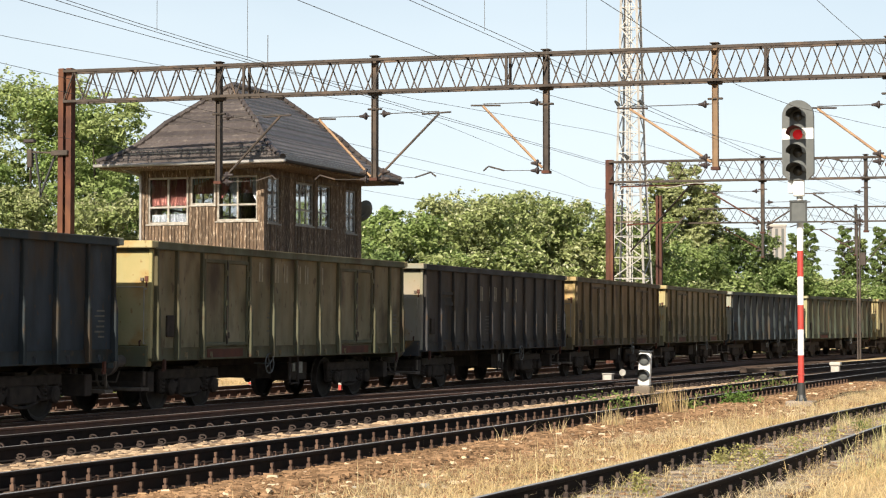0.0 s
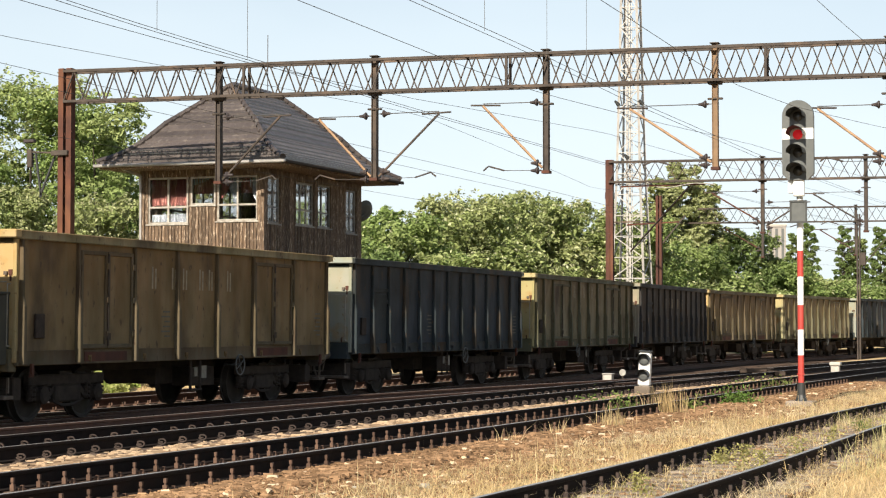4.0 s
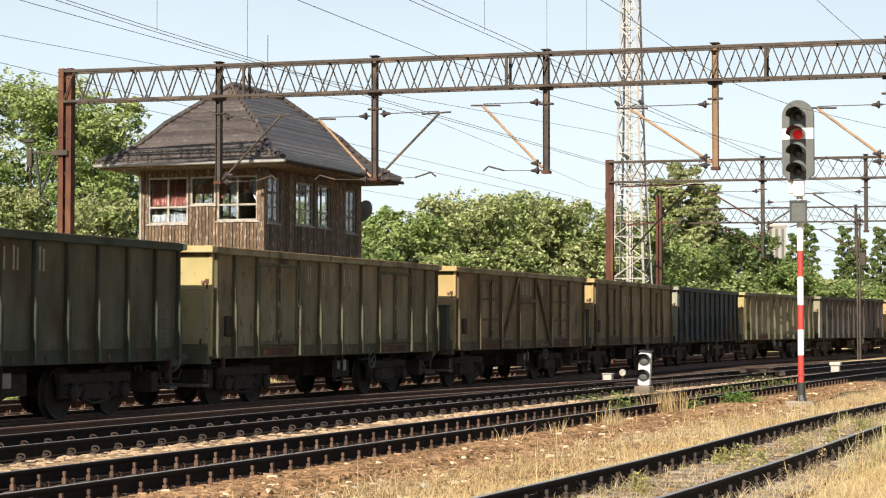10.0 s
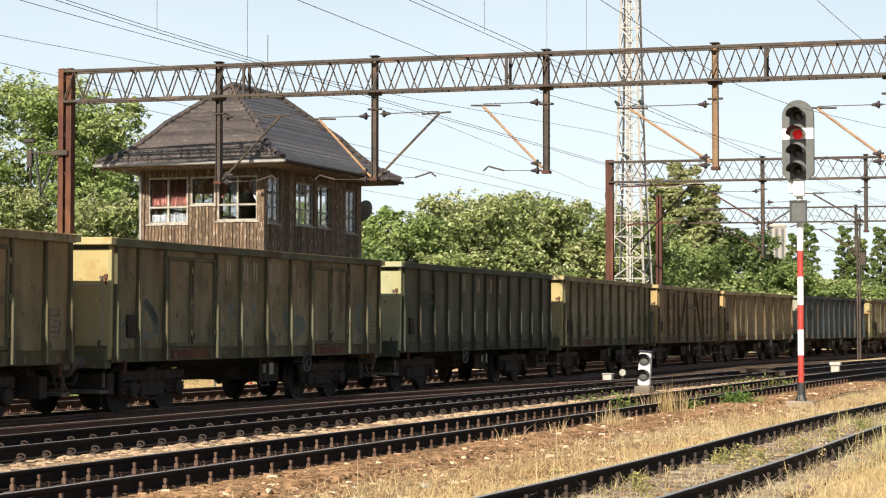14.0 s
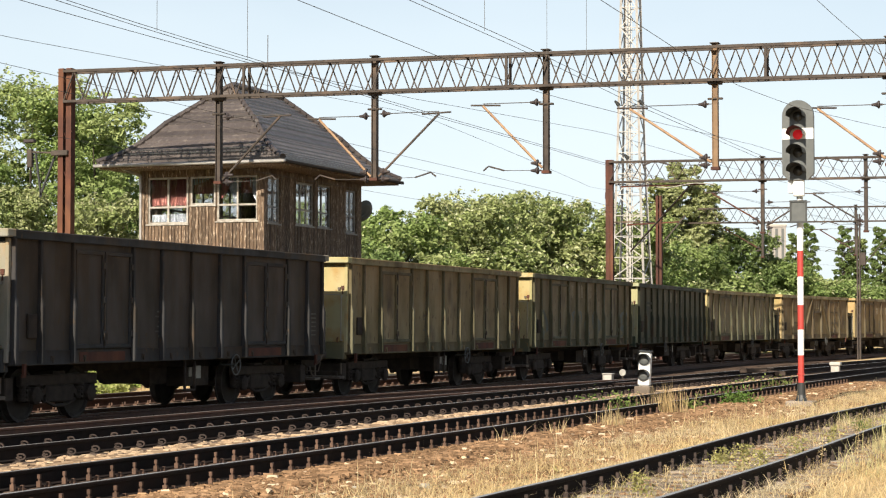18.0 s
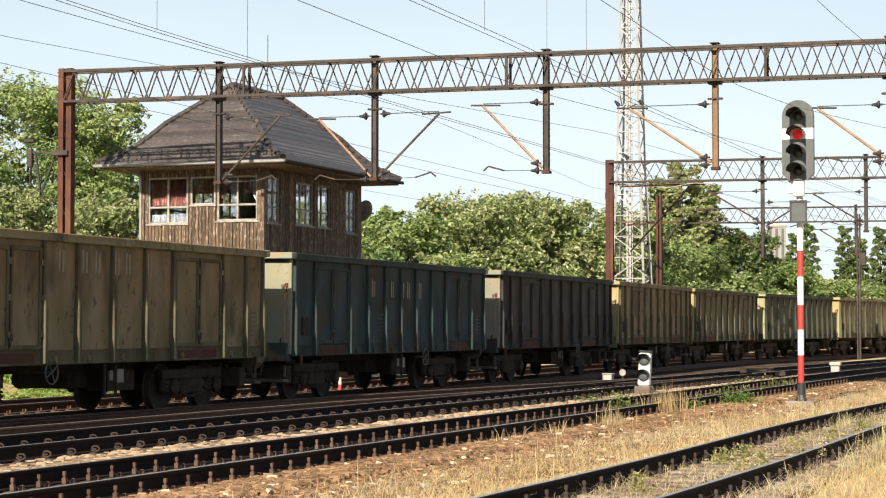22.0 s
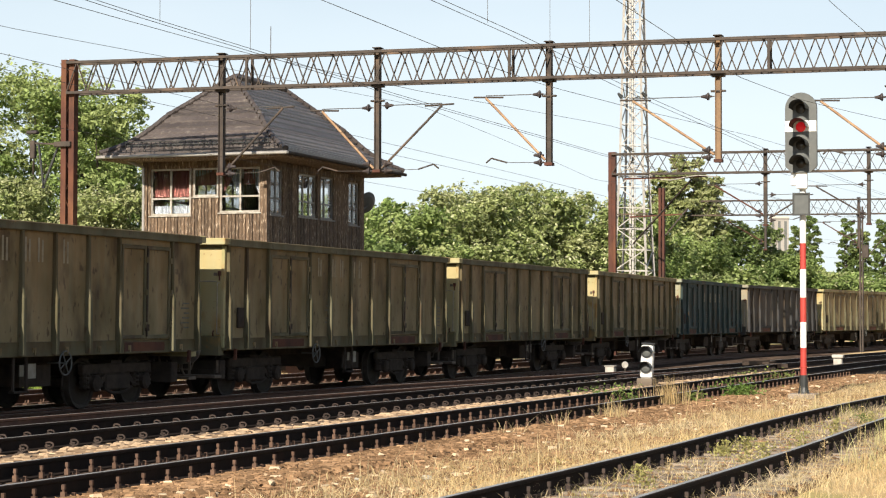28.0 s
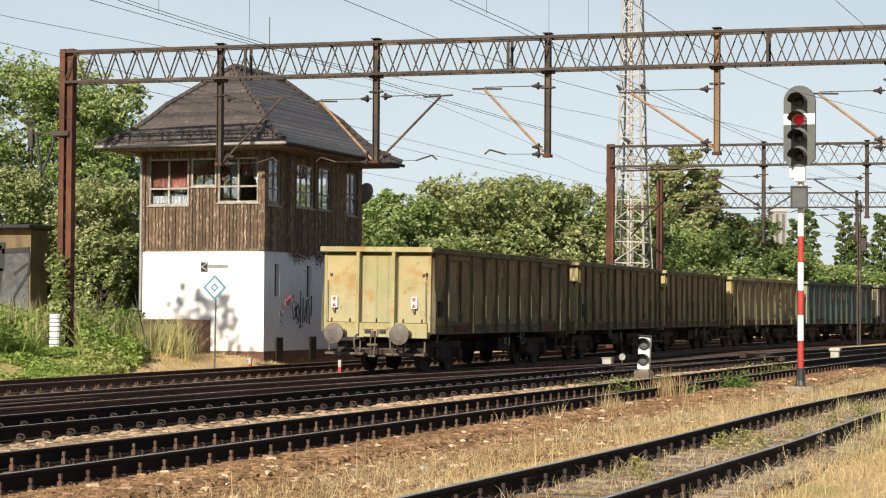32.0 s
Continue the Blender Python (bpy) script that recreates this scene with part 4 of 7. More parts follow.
    part("side_ladder", boxes((-0.3, -0.26, -WID + 0.02, -WID + 0.06, 0.4, SILL), (0.1, 0.14, -WID + 0.02, -WID + 0.06, 0.4, SILL), (-0.3, 0.14, -WID + 0.0, -WID + 0.1, 0.4, 0.43)), UNDER, w).matrix_basis = Matrix.Translation((0.2, 0, 0))
    for x in (-4.0, 4.0):
        b = part("bogie", bogie_frame(), UNDER, w)
        b.matrix_basis = Matrix.Translation((x, 0, 0))
        for dx in (-0.9, 0.9):
            ws = part("wheelset", wheelset(), WHEEL, b)
            ws.matrix_basis = Matrix.Translation((dx, 0, 0.46))
    return w, painted


def lettering(w, places, h, z, color_mat, side_x):
    """Faded cream upright bars stand for the painted marks."""
    for x in places:
        for dx, hh in ((0.0, h), (0.12, h * 0.92)):
            o = part("paint_bar", boxes((x + dx, x + dx + 0.055, 0, 0.004, z, z + hh)), color_mat, w, "faded cream stencilled bar")
            o.matrix_basis = Matrix.Translation((side_x, -WID - 0.017, 0))


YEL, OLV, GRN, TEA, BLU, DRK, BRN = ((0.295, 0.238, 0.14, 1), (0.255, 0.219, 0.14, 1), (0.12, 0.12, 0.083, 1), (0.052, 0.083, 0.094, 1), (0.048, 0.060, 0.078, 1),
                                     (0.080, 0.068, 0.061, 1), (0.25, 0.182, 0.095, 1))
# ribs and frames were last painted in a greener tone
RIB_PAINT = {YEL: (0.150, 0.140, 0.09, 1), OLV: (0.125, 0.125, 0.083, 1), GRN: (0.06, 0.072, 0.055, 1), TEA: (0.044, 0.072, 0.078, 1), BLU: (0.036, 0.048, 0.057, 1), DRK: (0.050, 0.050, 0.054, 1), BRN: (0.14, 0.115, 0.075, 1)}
# ends are lighter than the sides: sunlight is put into their colour
END_LIT_PAINT = {YEL: (0.43, 0.365, 0.218, 1), OLV: (0.42, 0.35, 0.196, 1), GRN: (0.40, 0.38, 0.253, 1), TEA: (0.30, 0.30, 0.241, 1), BLU: (0.32, 0.32, 0.287, 1), DRK: (0.30, 0.27, 0.23, 1), BRN: (0.44, 0.32, 0.172, 1)}
LETTER = shade("faded_letter_paint", (0.36, 0.30, 0.20), (0.20, 0.165, 0.11), rough=0.8, scale=6, bump=0)
PROTOTYPES = {}
# order in the train, from the rear: kind, colour, lettering
ORDER = {13: ("long", YEL, "wide"), 12: ("twin", YEL, "wide"), 11: ("twin", YEL, ""), 10: ("twin", YEL, "wide"), 9: ("long", TEA, "mid"), 8: ("twin", DRK, ""), 7: ("twin", YEL, ""),
         6: ("twin", OLV, "wide"), 5: ("ribbed", GRN, "wide"), 4: ("twin", OLV, "wide"), 3: ("braced", BRN, "brace"), 2: ("sparse", BRN, "mid"), 1: ("ribbed", BLU, ""), 0: ("twin", OLV, "wide"),
         -1: ("ribbed", DRK, "mid"), -2: ("twin", BRN, ""), -3: ("twin", YEL, ""), -4: ("ribbed", BLU, ""), -5: ("twin", GRN, ""), -6: ("twin", YEL, ""), -7: ("ribbed", BLU, "")}
NAMES = {YEL: "dull yellow", OLV: "olive-yellow", GRN: "dark green", TEA: "teal green", BLU: "dark blue-grey", DRK: "blackish brown", BRN: "brownish ochre"}
STYLE = {"twin": "steel goods wagon with two double doors", "long": "steel goods wagon with doors near its ends", "sparse": "steel goods wagon with few ribs", "braced": "steel goods wagon with diagonal side braces",
         "ribbed": "steel goods wagon with close ribs and a hatch"}
SPREAD = (-1.78, -1.0, -0.56, 0.12, 0.52, 1.32)
SPECS = {"wide": SPREAD, "mid": SPREAD, "brace": (-2.0, -0.75, -0.4, 0.0, 0.4, 1.5)}
BRAKE_WHEEL_AT = {13: 1.4, 12: -1.9, 11: 1.4, 10: -2.0, 9: 1.75, 8: 1.95, 7: 1.9, 6: 2.1, 5: -1.6, 4: 1.9, 1: 1.5, 0: -1.3}
WAGONS = {}
for n_, (kind_, col_, txt_) in ORDER.items():
    label_ = "%s %s, weathered" % (NAMES[col_], STYLE[kind_])
    if kind_ not in PROTOTYPES:
        PROTOTYPES[kind_] = build_wagon(kind_, label_)[0]
        w_ = PROTOTYPES[kind_]
    else:
        w_ = tagged(copy_thing(PROTOTYPES[kind_], Matrix.Identity(4)), label_)
    for o_ in w_.children:
        base_ = o_.name.split(".")[0]
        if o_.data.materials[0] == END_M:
            # end walls behind the panels, and headstocks but the last wagon's, carry painted shade
            o_.color = RIB_PAINT[col_] if base_ == "end_wall" or (base_ == "headstock" and n_ != 13) else END_LIT_PAINT[col_]
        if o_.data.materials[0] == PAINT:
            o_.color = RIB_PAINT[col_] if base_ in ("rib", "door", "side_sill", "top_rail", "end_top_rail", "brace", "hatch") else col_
            # these top rails are paler: sun on their top faces is painted in
            if base_ == "top_rail" and n_ in (2, 3, 4, 7, 10):
                o_.color = tuple(0.7 * v for v in END_LIT_PAINT[YEL][:3]) + (1,)
            for q_ in o_.children:
                q_.color = col_
        if base_ == "brake_wheel" and o_.matrix_basis.translation.y < 0:
            o_.matrix_basis = Matrix.Translation((BRAKE_WHEEL_AT.get(n_, 1.9), -WID - 0.05, SILL - 0.12))
    WAGONS[n_] = w_
for n_, (kind_, col_, txt_) in ORDER.items():
    if txt_:
        lettering(WAGONS[n_], SPECS[txt_], 0.4, 2.52 if txt_ != "mid" else 2.3, LETTER, 0)

# two tail boards hang on the last wagon
for y_ in (-1.02, 1.14):
    tb = part("tail_board", boxes((-0.05, 0.0, -0.085, 0.085, 1.52, 1.82), bevel=0.01), SIG_WHITE, WAGONS[13], "white tail board with two red triangles")
    tb.matrix_basis = Matrix.Translation((-HALF - 0.06, y_, 0.1))
    for z0_, z1_ in ((1.79, 1.68), (1.55, 1.66)):
        bm_ = bmesh.new()
        bm_.faces.new([bm_.verts.new(c) for c in ((-0.055, -0.06, z0_), (-0.055, 0.06, z0_), (-0.055, 0.0, z1_))])
        part("red_triangle", bm_, SIG_RED, tb)
    part("lamp_bracket", boxes((-0.05, 0.02, -0.03, 0.03, 1.42, 1.52)), GEAR, tb)

# faded sprayed scribbles on one olive wagon: flat ribbons in the plane of the side sheets
SPRAY = shade("blue_spray_paint", (0.085, 0.115, 0.12), (0.13, 0.135, 0.095), rough=0.7, scale=5, bump=0)
g_ = np.random.default_rng(5)
for x_, z_, w_, h_ in ((-4.9, 1.75, 0.5, 0.6), (-1.75, 1.8, 0.5, 0.5), (-0.75, 1.85, 0.55, 0.5), (0.25, 1.6, 0.5, 0.5), (1.15, 1.75, 0.45, 0.6), (1.75, 1.6, 0.4, 0.4), (4.85, 1.75, 0.6, 0.6), (5.55, 1.9, 0.6, 0.5), (5.2, 1.45, 0.5, 0.3), (-5.75, 1.5, 0.4, 0.35)):
    bm_ = bmesh.new()
    wide_ = g_.uniform(0.05, 0.10)
    ph_, tw_ = g_.uniform(0, 6.28), g_.uniform(1.2, 2.6)
    prev_ = None
    for i_ in range(26):
        u_ = i_ / 25
        cx_ = x_ + w_ * (0.5 * math.sin(tw_ * 5 * u_ + ph_) + 0.25 * (u_ - 0.5))
        cz_ = z_ + h_ * (0.55 * math.cos(tw_ * 3.4 * u_ + ph_ * 1.7))
        pair_ = [bm_.verts.new((cx_ - wide_, -WID - 0.0165, cz_ - wide_ * 0.5)), bm_.verts.new((cx_ + wide_, -WID - 0.0165, cz_ + wide_ * 0.5))]
        if prev_:
            bm_.faces.new((prev_[0], prev_[1], pair_[1], pair_[0]))
        prev_ = pair_
    part("spray_scribble", bm_, SPRAY, WAGONS[6], "faded blue sprayed scribble")


# ---- signal box ----
BX, BY, BW, BL = 54.7, 25.2, 4.1, 7.75      # near corner, width across, length along the track
WOOD_Z0, WOOD_Z1 = 3.26, 6.25


def wall_with_holes(name, length, z0, z1, holes, thick, material, parent, m, label=""):
    """A wall along local x from 0, outer face at y=0, thickness inward (+y), with openings (x0, x1, z0, z1)."""
    xs = sorted({0.0, length, *[h[0] for h in holes], *[h[1] for h in holes]})
    zs = sorted({z0, z1, *[h[2] for h in holes], *[h[3] for h in holes]})
    bm = bmesh.new()
    for xa, xb in zip(xs, xs[1:]):
        for za, zb in zip(zs, zs[1:]):
            if not any(h[0] <= xa and xb <= h[1] and h[2] <= za and zb <= h[3] for h in holes):
                box(bm, xa, xb, 0, thick, za, zb)
    bmesh.ops.remove_doubles(bm, verts=bm.verts, dist=0.0005)
    ob = part(name, bm, material, parent, label)
    ob.matrix_basis = m
    return ob


def folded_cloth(x0, x1, z0, z1, cut=0.0):
    """A hanging cloth in upright folds; cut raises its lower hem toward one side."""
    bm = bmesh.new()
    n = max(2, int((x1 - x0) / 0.045))
    rows_ = []
    for k in range(n + 1):
        u = k / n
        lift = (z1 - z0) * 0.85 * (u if cut > 0 else 1 - u) ** 1.4 * abs(cut)
        y = 0.16 + (0.022 if k % 2 else 0.0) + 0.006 * math.sin(k * 1.7)
        x = x0 + (x1 - x0) * u
        rows_.append([bm.verts.new((x, y + d, zz)) for zz in (z0 + lift, z1) for d in (0.0, 0.006)])
    for p, q in zip(rows_, rows_[1:]):
        bm.faces.new((p[0], q[0], q[2], p[2]))
        bm.faces.new((q[1], p[1], p[3], q[3]))
        bm.faces.new((p[1], q[1], q[0], p[0]))
        bm.faces.new((p[2], q[2], q[3], p[3]))
    return bm


def window_unit(parent, m, w, h, cols, rows, white=True, curtain=None, open_leaf=False):
    """A casement window: frame, bars and panes; local x along the wall, y inward, origin at the sill's left end."""
    fm = FRAME_W if white else FRAME_G
    t = 0.055
    bm = bmesh.new()
    ring = []
    for yy in (0.02, 0.09):
        for x0, x1, z0, z1 in ((0, w, 0, h), (t, w - t, t, h - t)):
            ring.append([bm.verts.new(c) for c in ((x0, yy, z0), (x1, yy, z0), (x1, yy, z1), (x0, yy, z1))])
    for i in range(4):
        j = (i + 1) % 4
        fo, fi, bo, bi = ring
        bm.faces.new((fo[i], fo[j], fi[j], fi[i]))
        bm.faces.new((bo[j], bo[i], bi[i], bi[j]))
        bm.faces.new((fo[j], fo[i], bo[i], bo[j]))
        bm.faces.new((fi[i], fi[j], bi[j], bi[i]))
    bmesh.ops.recalc_face_normals(bm, faces=bm.faces)
    win = part("window", bm, fm, parent)
    win.matrix_basis = m
    for c in cols[1:]:
        part("glazing_bar", boxes((c * w - t / 2, c * w + t / 2, 0.026, 0.084, t, h - t)), fm, win)
    for z in rows[1:]:
        part("glazing_bar", boxes((t, w - t, 0.03, 0.08, z * h - t / 2, z * h + t / 2)), fm, win)
    sill = part("window_sill", boxes((-0.05, w + 0.05, -0.06, 0.09, -0.05, -0.004), bevel=0.008), fm, win)
    cc, rr = list(cols) + [1.0], list(rows) + [1.0]
    for i in range(len(cols)):
        for j in range(len(rows)):
            p = part("pane", boxes((cc[i] * w + 0.03, cc[i + 1] * w - 0.03, 0.05, 0.056, rr[j] * h + 0.03, rr[j + 1] * h - 0.03)), GLASS, win)
            p.visible_shadow = False
    if curtain:
        for x0, x1, z0, z1, cm, cut in curtain:
            part("curtain", folded_cloth(x0 * w, x1 * w, z0 * h, z1 * h, cut), cm, win)
    return win


def clad(parent, m, length, z0, z1, holes, pitch=0.115):
    """Upright boards over a timber wall, each its own piece, cut round the openings."""
    n = int(round(length / pitch))
    kinds = {}
    for i in range(n):
        xa, xb = i * length / n + 0.009, (i + 1) * length / n - 0.009
        spans = [(z0, z1)]
        for h in holes:
            if h[0] < (xa + xb) / 2 < h[1]:
                nxt = []
                for a, b in spans:
                    if h[2] > a:
                        nxt.append((a, min(b, h[2])))
                    if h[3] < b:
                        nxt.append((max(a, h[3]), b))
                spans = nxt
        for a, b in spans:
            if b - a < 0.05:
                continue
            key = (round(a, 2), round(b, 2))
            proud = 0.02 + 0.012 * rng.random()
            mm = m @ Matrix.Translation((xa, -proud, 0))
            if key not in kinds:
                kinds[key] = part("board", boxes((0, xb - xa, 0, 0.03, a, b + 0.0), bevel=0.004), WOOD, parent)
                kinds[key].matrix_basis = mm
            else:
                again(kinds[key], parent, mm)


def signal_box():
    b = thing("signal_box", "timber signal box on a white base, dark hipped roof", "building")
    M_front = Matrix.Translation((BX, BY + BW, 0)) @ Matrix.Rotation(-math.pi / 2, 4, "Z")       # x runs toward the tracks, y inward
    M_side = Matrix.Translation((BX, BY, 0))
    M_back = Matrix.Translation((BX + BL, BY, 0)) @ Matrix.Rotation(math.pi / 2, 4, "Z")
    M_rear = Matrix.Translation((BX + BL, BY + BW, 0)) @ Matrix.Rotation(math.pi, 4, "Z")
    slots = [(0.76, 1.12, 1.86, 2.85), (3.2, 3.6, 1.86, 2.85), (5.8, 6.1, 1.86, 2.8)]
    wall_with_holes("white_wall", BW, 0.21, WOOD_Z0, [], 0.3, WHITEWALL, b, M_front)
    wall_with_holes("white_wall", BL - 0.6, 0.21, WOOD_Z0, [(s[0] - .3, s[1] - .3, s[2], s[3]) for s in slots], 0.3, WHITEWALL, b, M_side @ Matrix.Translation((0.3, 0, 0)))
    wall_with_holes("white_wall", BW, 0.21, WOOD_Z0, [], 0.3, WHITEWALL, b, M_back)
    wall_with_holes("white_wall", BL - 0.6, 0.21, WOOD_Z0, [], 0.3, WHITEWALL, b, M_rear @ Matrix.Translation((0.3, 0, 0)))
    for s in slots:
        p = part("slot_window", boxes((s[0], s[1], 0.12, 0.15, s[2], s[3])), LENS_DARK, b, "narrow dark window slot")
        p.matrix_basis = M_side
    for mm, xa, xb in ((M_front, -0.03, BW + 0.03), (M_side, 0.25, BL - 0.25), (M_back, -0.03, BW + 0.03), (M_rear, 0.25, BL - 0.25)):
        p = part("plinth", boxes((xa, xb, -0.03, 0.25, -0.6, 0.205)), PLINTH, b)
        p.matrix_basis = mm
    # timber upper floor
    holes_f = [(0.2, 1.56, 4.62, 6.04), (1.64, 2.48, 5.18, 6.04), (2.54, 3.88, 4.68, 6.04)]
    holes_s = [(0.22, 1.1, 4.62, 6.0), (2.28, 3.7, 4.66, 6.0), (4.0, 5.1, 4.66, 6.02), (6.4, 7.25, 4.58, 6.0)]
    wall_with_holes("timber_wall", BW - 0.04, WOOD_Z0, WOOD_Z1, holes_f, 0.16, WOOD, b, M_front @ Matrix.Translation((0.02, 0.03, 0)))
    wall_with_holes("timber_wall", BL - 0.4, WOOD_Z0, WOOD_Z1, [(h[0] - .2, h[1] - .2, h[2], h[3]) for h in holes_s], 0.16, WOOD, b, M_side @ Matrix.Translation((0.2, 0.03, 0)))
    wall_with_holes("timber_wall", BW - 0.04, WOOD_Z0, WOOD_Z1, [(1.0, 3.0, 4.7, 5.9)], 0.16, WOOD, b, M_back @ Matrix.Translation((0.02, 0.03, 0)))
    holes_r = [(0.9, 2.5, 4.66, 6.0), (2.9, 4.5, 4.66, 6.0), (4.9, 6.8, 4.66, 6.0)]
    wall_with_holes("timber_wall", BL - 0.4, WOOD_Z0, WOOD_Z1, [(h[0] - .2, h[1] - .2, h[2], h[3]) for h in holes_r], 0.16, WOOD, b, M_rear @ Matrix.Translation((0.2, 0.03, 0)))
    for h in holes_r:
        window_unit(b, M_rear @ Matrix.Translation((h[0], 0, h[2])), h[1] - h[0], h[3] - h[2], (0, 0.5), (0, 0.36), False)
    clad(b, M_front, BW, WOOD_Z0 - 0.04, WOOD_Z1, holes_f)
    clad(b, M_side, BL, WOOD_Z0 - 0.04, WOOD_Z1, holes_s)
    red = CURTAIN
    T = Matrix.Translation
    window_unit(b, M_front @ T((0.2, 0, 4.62)), 1.36, 1.42, (0, 0.5), (0, 0.36), curtain=((0.05, 0.95, 0.40, 0.98, red, 0), (0.05, 0.95, 0.05, 0.21, LACE, 0)))
    # middle window: the lace strip at the top stands in for a whitish reflection
    window_unit(b, M_front @ T((1.64, 0, 5.18)), 0.84, 0.86, (0,), (0,), curtain=((0.04, 0.96, 0.4, 0.98, red, 0), (0.04, 0.7, 0.72, 0.97, LACE, 0.9)))
    window_unit(b, M_front @ T((2.54, 0, 4.68)), 1.34, 1.36, (0, 0.5), (0, 0.36), curtain=((0.05, 0.33, 0.5, 0.98, red, 1), (0.2, 0.46, 0.38, 0.98, LACE, -0.9), (0.54, 0.82, 0.62, 0.98, red, 0), (0.76, 0.96, 0.36, 0.98, LACE, -0.8)))
    window_unit(b, M_side @ T((0.22, 0, 4.62)), 0.88, 1.38, (0, 0.55), (0, 0.36), False)
    window_unit(b, M_side @ T((2.28, 0, 4.66)), 1.42, 1.34, (0, 0.33, 0.66), (0, 0.36), True)
    window_unit(b, M_side @ T((4.0, 0, 4.66)), 1.1, 1.36, (0, 0.4), (0, 0.35), False, curtain=((0.1, 0.35, 0.2, 0.9, LACE, 0),))
    window_unit(b, M_side @ T((6.4, 0, 4.58)), 0.85, 1.42, (0, 0.5), (0, 0.4), False, curtain=((0.05, 0.4, 0.3, 0.95, LACE, 0),))
    part("upper_floor", boxes((BX + 0.2, BX + BL - 0.2, BY + 0.2, BY + BW - 0.2, 3.3, 3.45)), DARK_IN, b)
    part("upper_ceiling", boxes((BX + 0.2, BX + BL - 0.2, BY + 0.2, BY + BW - 0.2, 6.2, 6.25)), DARK_IN, b)
    part("control_desk", boxes((BX + 1.0, BX + 4.5, BY + 1.3, BY + 2.2, 3.45, 4.5), bevel=0.03), DARK_IN, b)
    for x in (0.04, BW - 0.04):
        p = part("corner_post", boxes((x - 0.07, x + 0.07, -0.06, 0.06, WOOD_Z0 - 0.02, WOOD_Z1)), WOOD, b)
        p.matrix_basis = M_front
    # roof: bell-cast hips covered with rows of tiles
    zc, ze = 9.0, 6.42
    x0, x1, y0, y1 = BX - 1.1, BX + BL + 0.85, BY - 1.1, BY + BW + 0.95
    rx0, rx1, ry = BX + 2.0, BX + BL - 2.0, BY + BW / 2

    def lvl(t):
        """The roof's outline at height share t: flatter near the eaves."""
        z = ze + (zc - ze) * (t - 0.068 * math.sin(math.pi * min(t / 0.5, 1)) - 0.012 * math.sin(math.pi * t))
        k = t
        return (x0 + (rx0 - x0) * k, x1 + (rx1 - x1) * k, y0 + (ry - y0) * k, y1 + (ry - y1) * k, z)

    steps = 18
    roof = part("roof", boxes((x0 + 0.05, x1 - 0.05, y0 + 0.05, y1 - 0.05, ze - 0.16, ze - 0.1)), WOOD, b, "dark brown tile roof with flared eaves")
    for i in range(steps):
        a, c = lvl(i / steps), lvl((i + 1) / steps)
        bm = bmesh.new()
        A = [(a[0], a[2]), (a[1], a[2]), (a[1], a[3]), (a[0], a[3])]
        C = [(c[0], c[2]), (c[1], c[2]), (c[1], c[3]), (c[0], c[3])]
        for j in range(4):
            k = (j + 1) % 4
            (ax, ay), (bx, by), (cx, cy), (dx, dy) = A[j], A[k], C[k], C[j]
            n = max(1, int(math.hypot(bx - ax, by - ay) / 0.26))
            lo, un, hi = [], [], []
            for q in range(n * 2 + 1):
                u = q / (n * 2)
                wav = 0.018 if q % 2 else 0.0
                px, py = ax + (bx - ax) * u, ay + (by - ay) * u
                qx, qy = dx + (cx - dx) * u, dy + (cy - dy) * u
                lo.append(bm.verts.new((px, py, a[4] + 0.05 + wav)))
                un.append(bm.verts.new((px, py, a[4] - 0.03)))
                hi.append(bm.verts.new((qx, qy, c[4] + wav)))
            for q in range(n * 2):
                bm.faces.new((lo[q], lo[q + 1], hi[q + 1], hi[q]))
                bm.faces.new((un[q], un[q + 1], lo[q + 1], lo[q]))
        part("tile_course", bm, TILE, roof)
    hips = (((x0, y0), (rx0, ry)), ((x1, y0), (rx1, ry)), ((x0, y1), (rx0, ry)), ((x1, y1), (rx1, ry)))
    bmh = bmesh.new()
    for (ax, ay), (cx, cy) in hips:
        n = 20
        for k in range(n):
            t0, t1 = k / n, (k + 1.05) / n
            z0_, z1_ = lvl(t0)[4], lvl(min(t1, 1))[4]
            stick(bmh, (ax + (cx - ax) * t0, ay + (cy - ay) * t0, z0_ + 0.05), (ax + (cx - ax) * t1, ay + (cy - ay) * t1, z1_ + 0.08), 0.2, 0.13, segs=8)
    for k in range(12):
        xa = rx0 + (rx1 - rx0) * k / 12
        stick(bmh, (xa, ry, zc + 0.04), (xa + (rx1 - rx0) / 11.5, ry, zc + 0.07), 0.2, 0.24, segs=8)
    part("ridge_tiles", bmh, TILE, roof)
    part("gutter", boxes((x0 - 0.1, x0 + 0.02, y0 - 0.1, y1 + 0.1, ze - 0.12, ze - 0.02), bevel=0.025), GUTTER, roof, "pale zinc gutter")
    part("gutter", boxes((x0 + 0.03, x1 + 0.1, y0 - 0.1, y0 + 0.02, ze - 0.122, ze - 0.022), bevel=0.025), UNDER, roof, "dark gutter")
    # snow guard above the front eaves
    lv = lvl(0.13)
    bms = bmesh.new()
    for k in range(34):
        y = lv[2] + 0.3 + k * (lv[3] - lv[2] - 0.6) / 33
        stick(bms, (lv[0] - 0.02, y, lv[4] + 0.0), (lv[0] - 0.06, y, lv[4] + 0.2), 0.02)
    stick(bms, (lv[0] - 0.06, lv[2] + 0.3, lv[4] + 0.2), (lv[0] - 0.06, lv[3] - 0.3, lv[4] + 0.2), 0.025)
    stick(bms, (lv[0] - 0.04, lv[2] + 0.3, lv[4] + 0.1), (lv[0] - 0.04, lv[3] - 0.3, lv[4] + 0.1), 0.025)
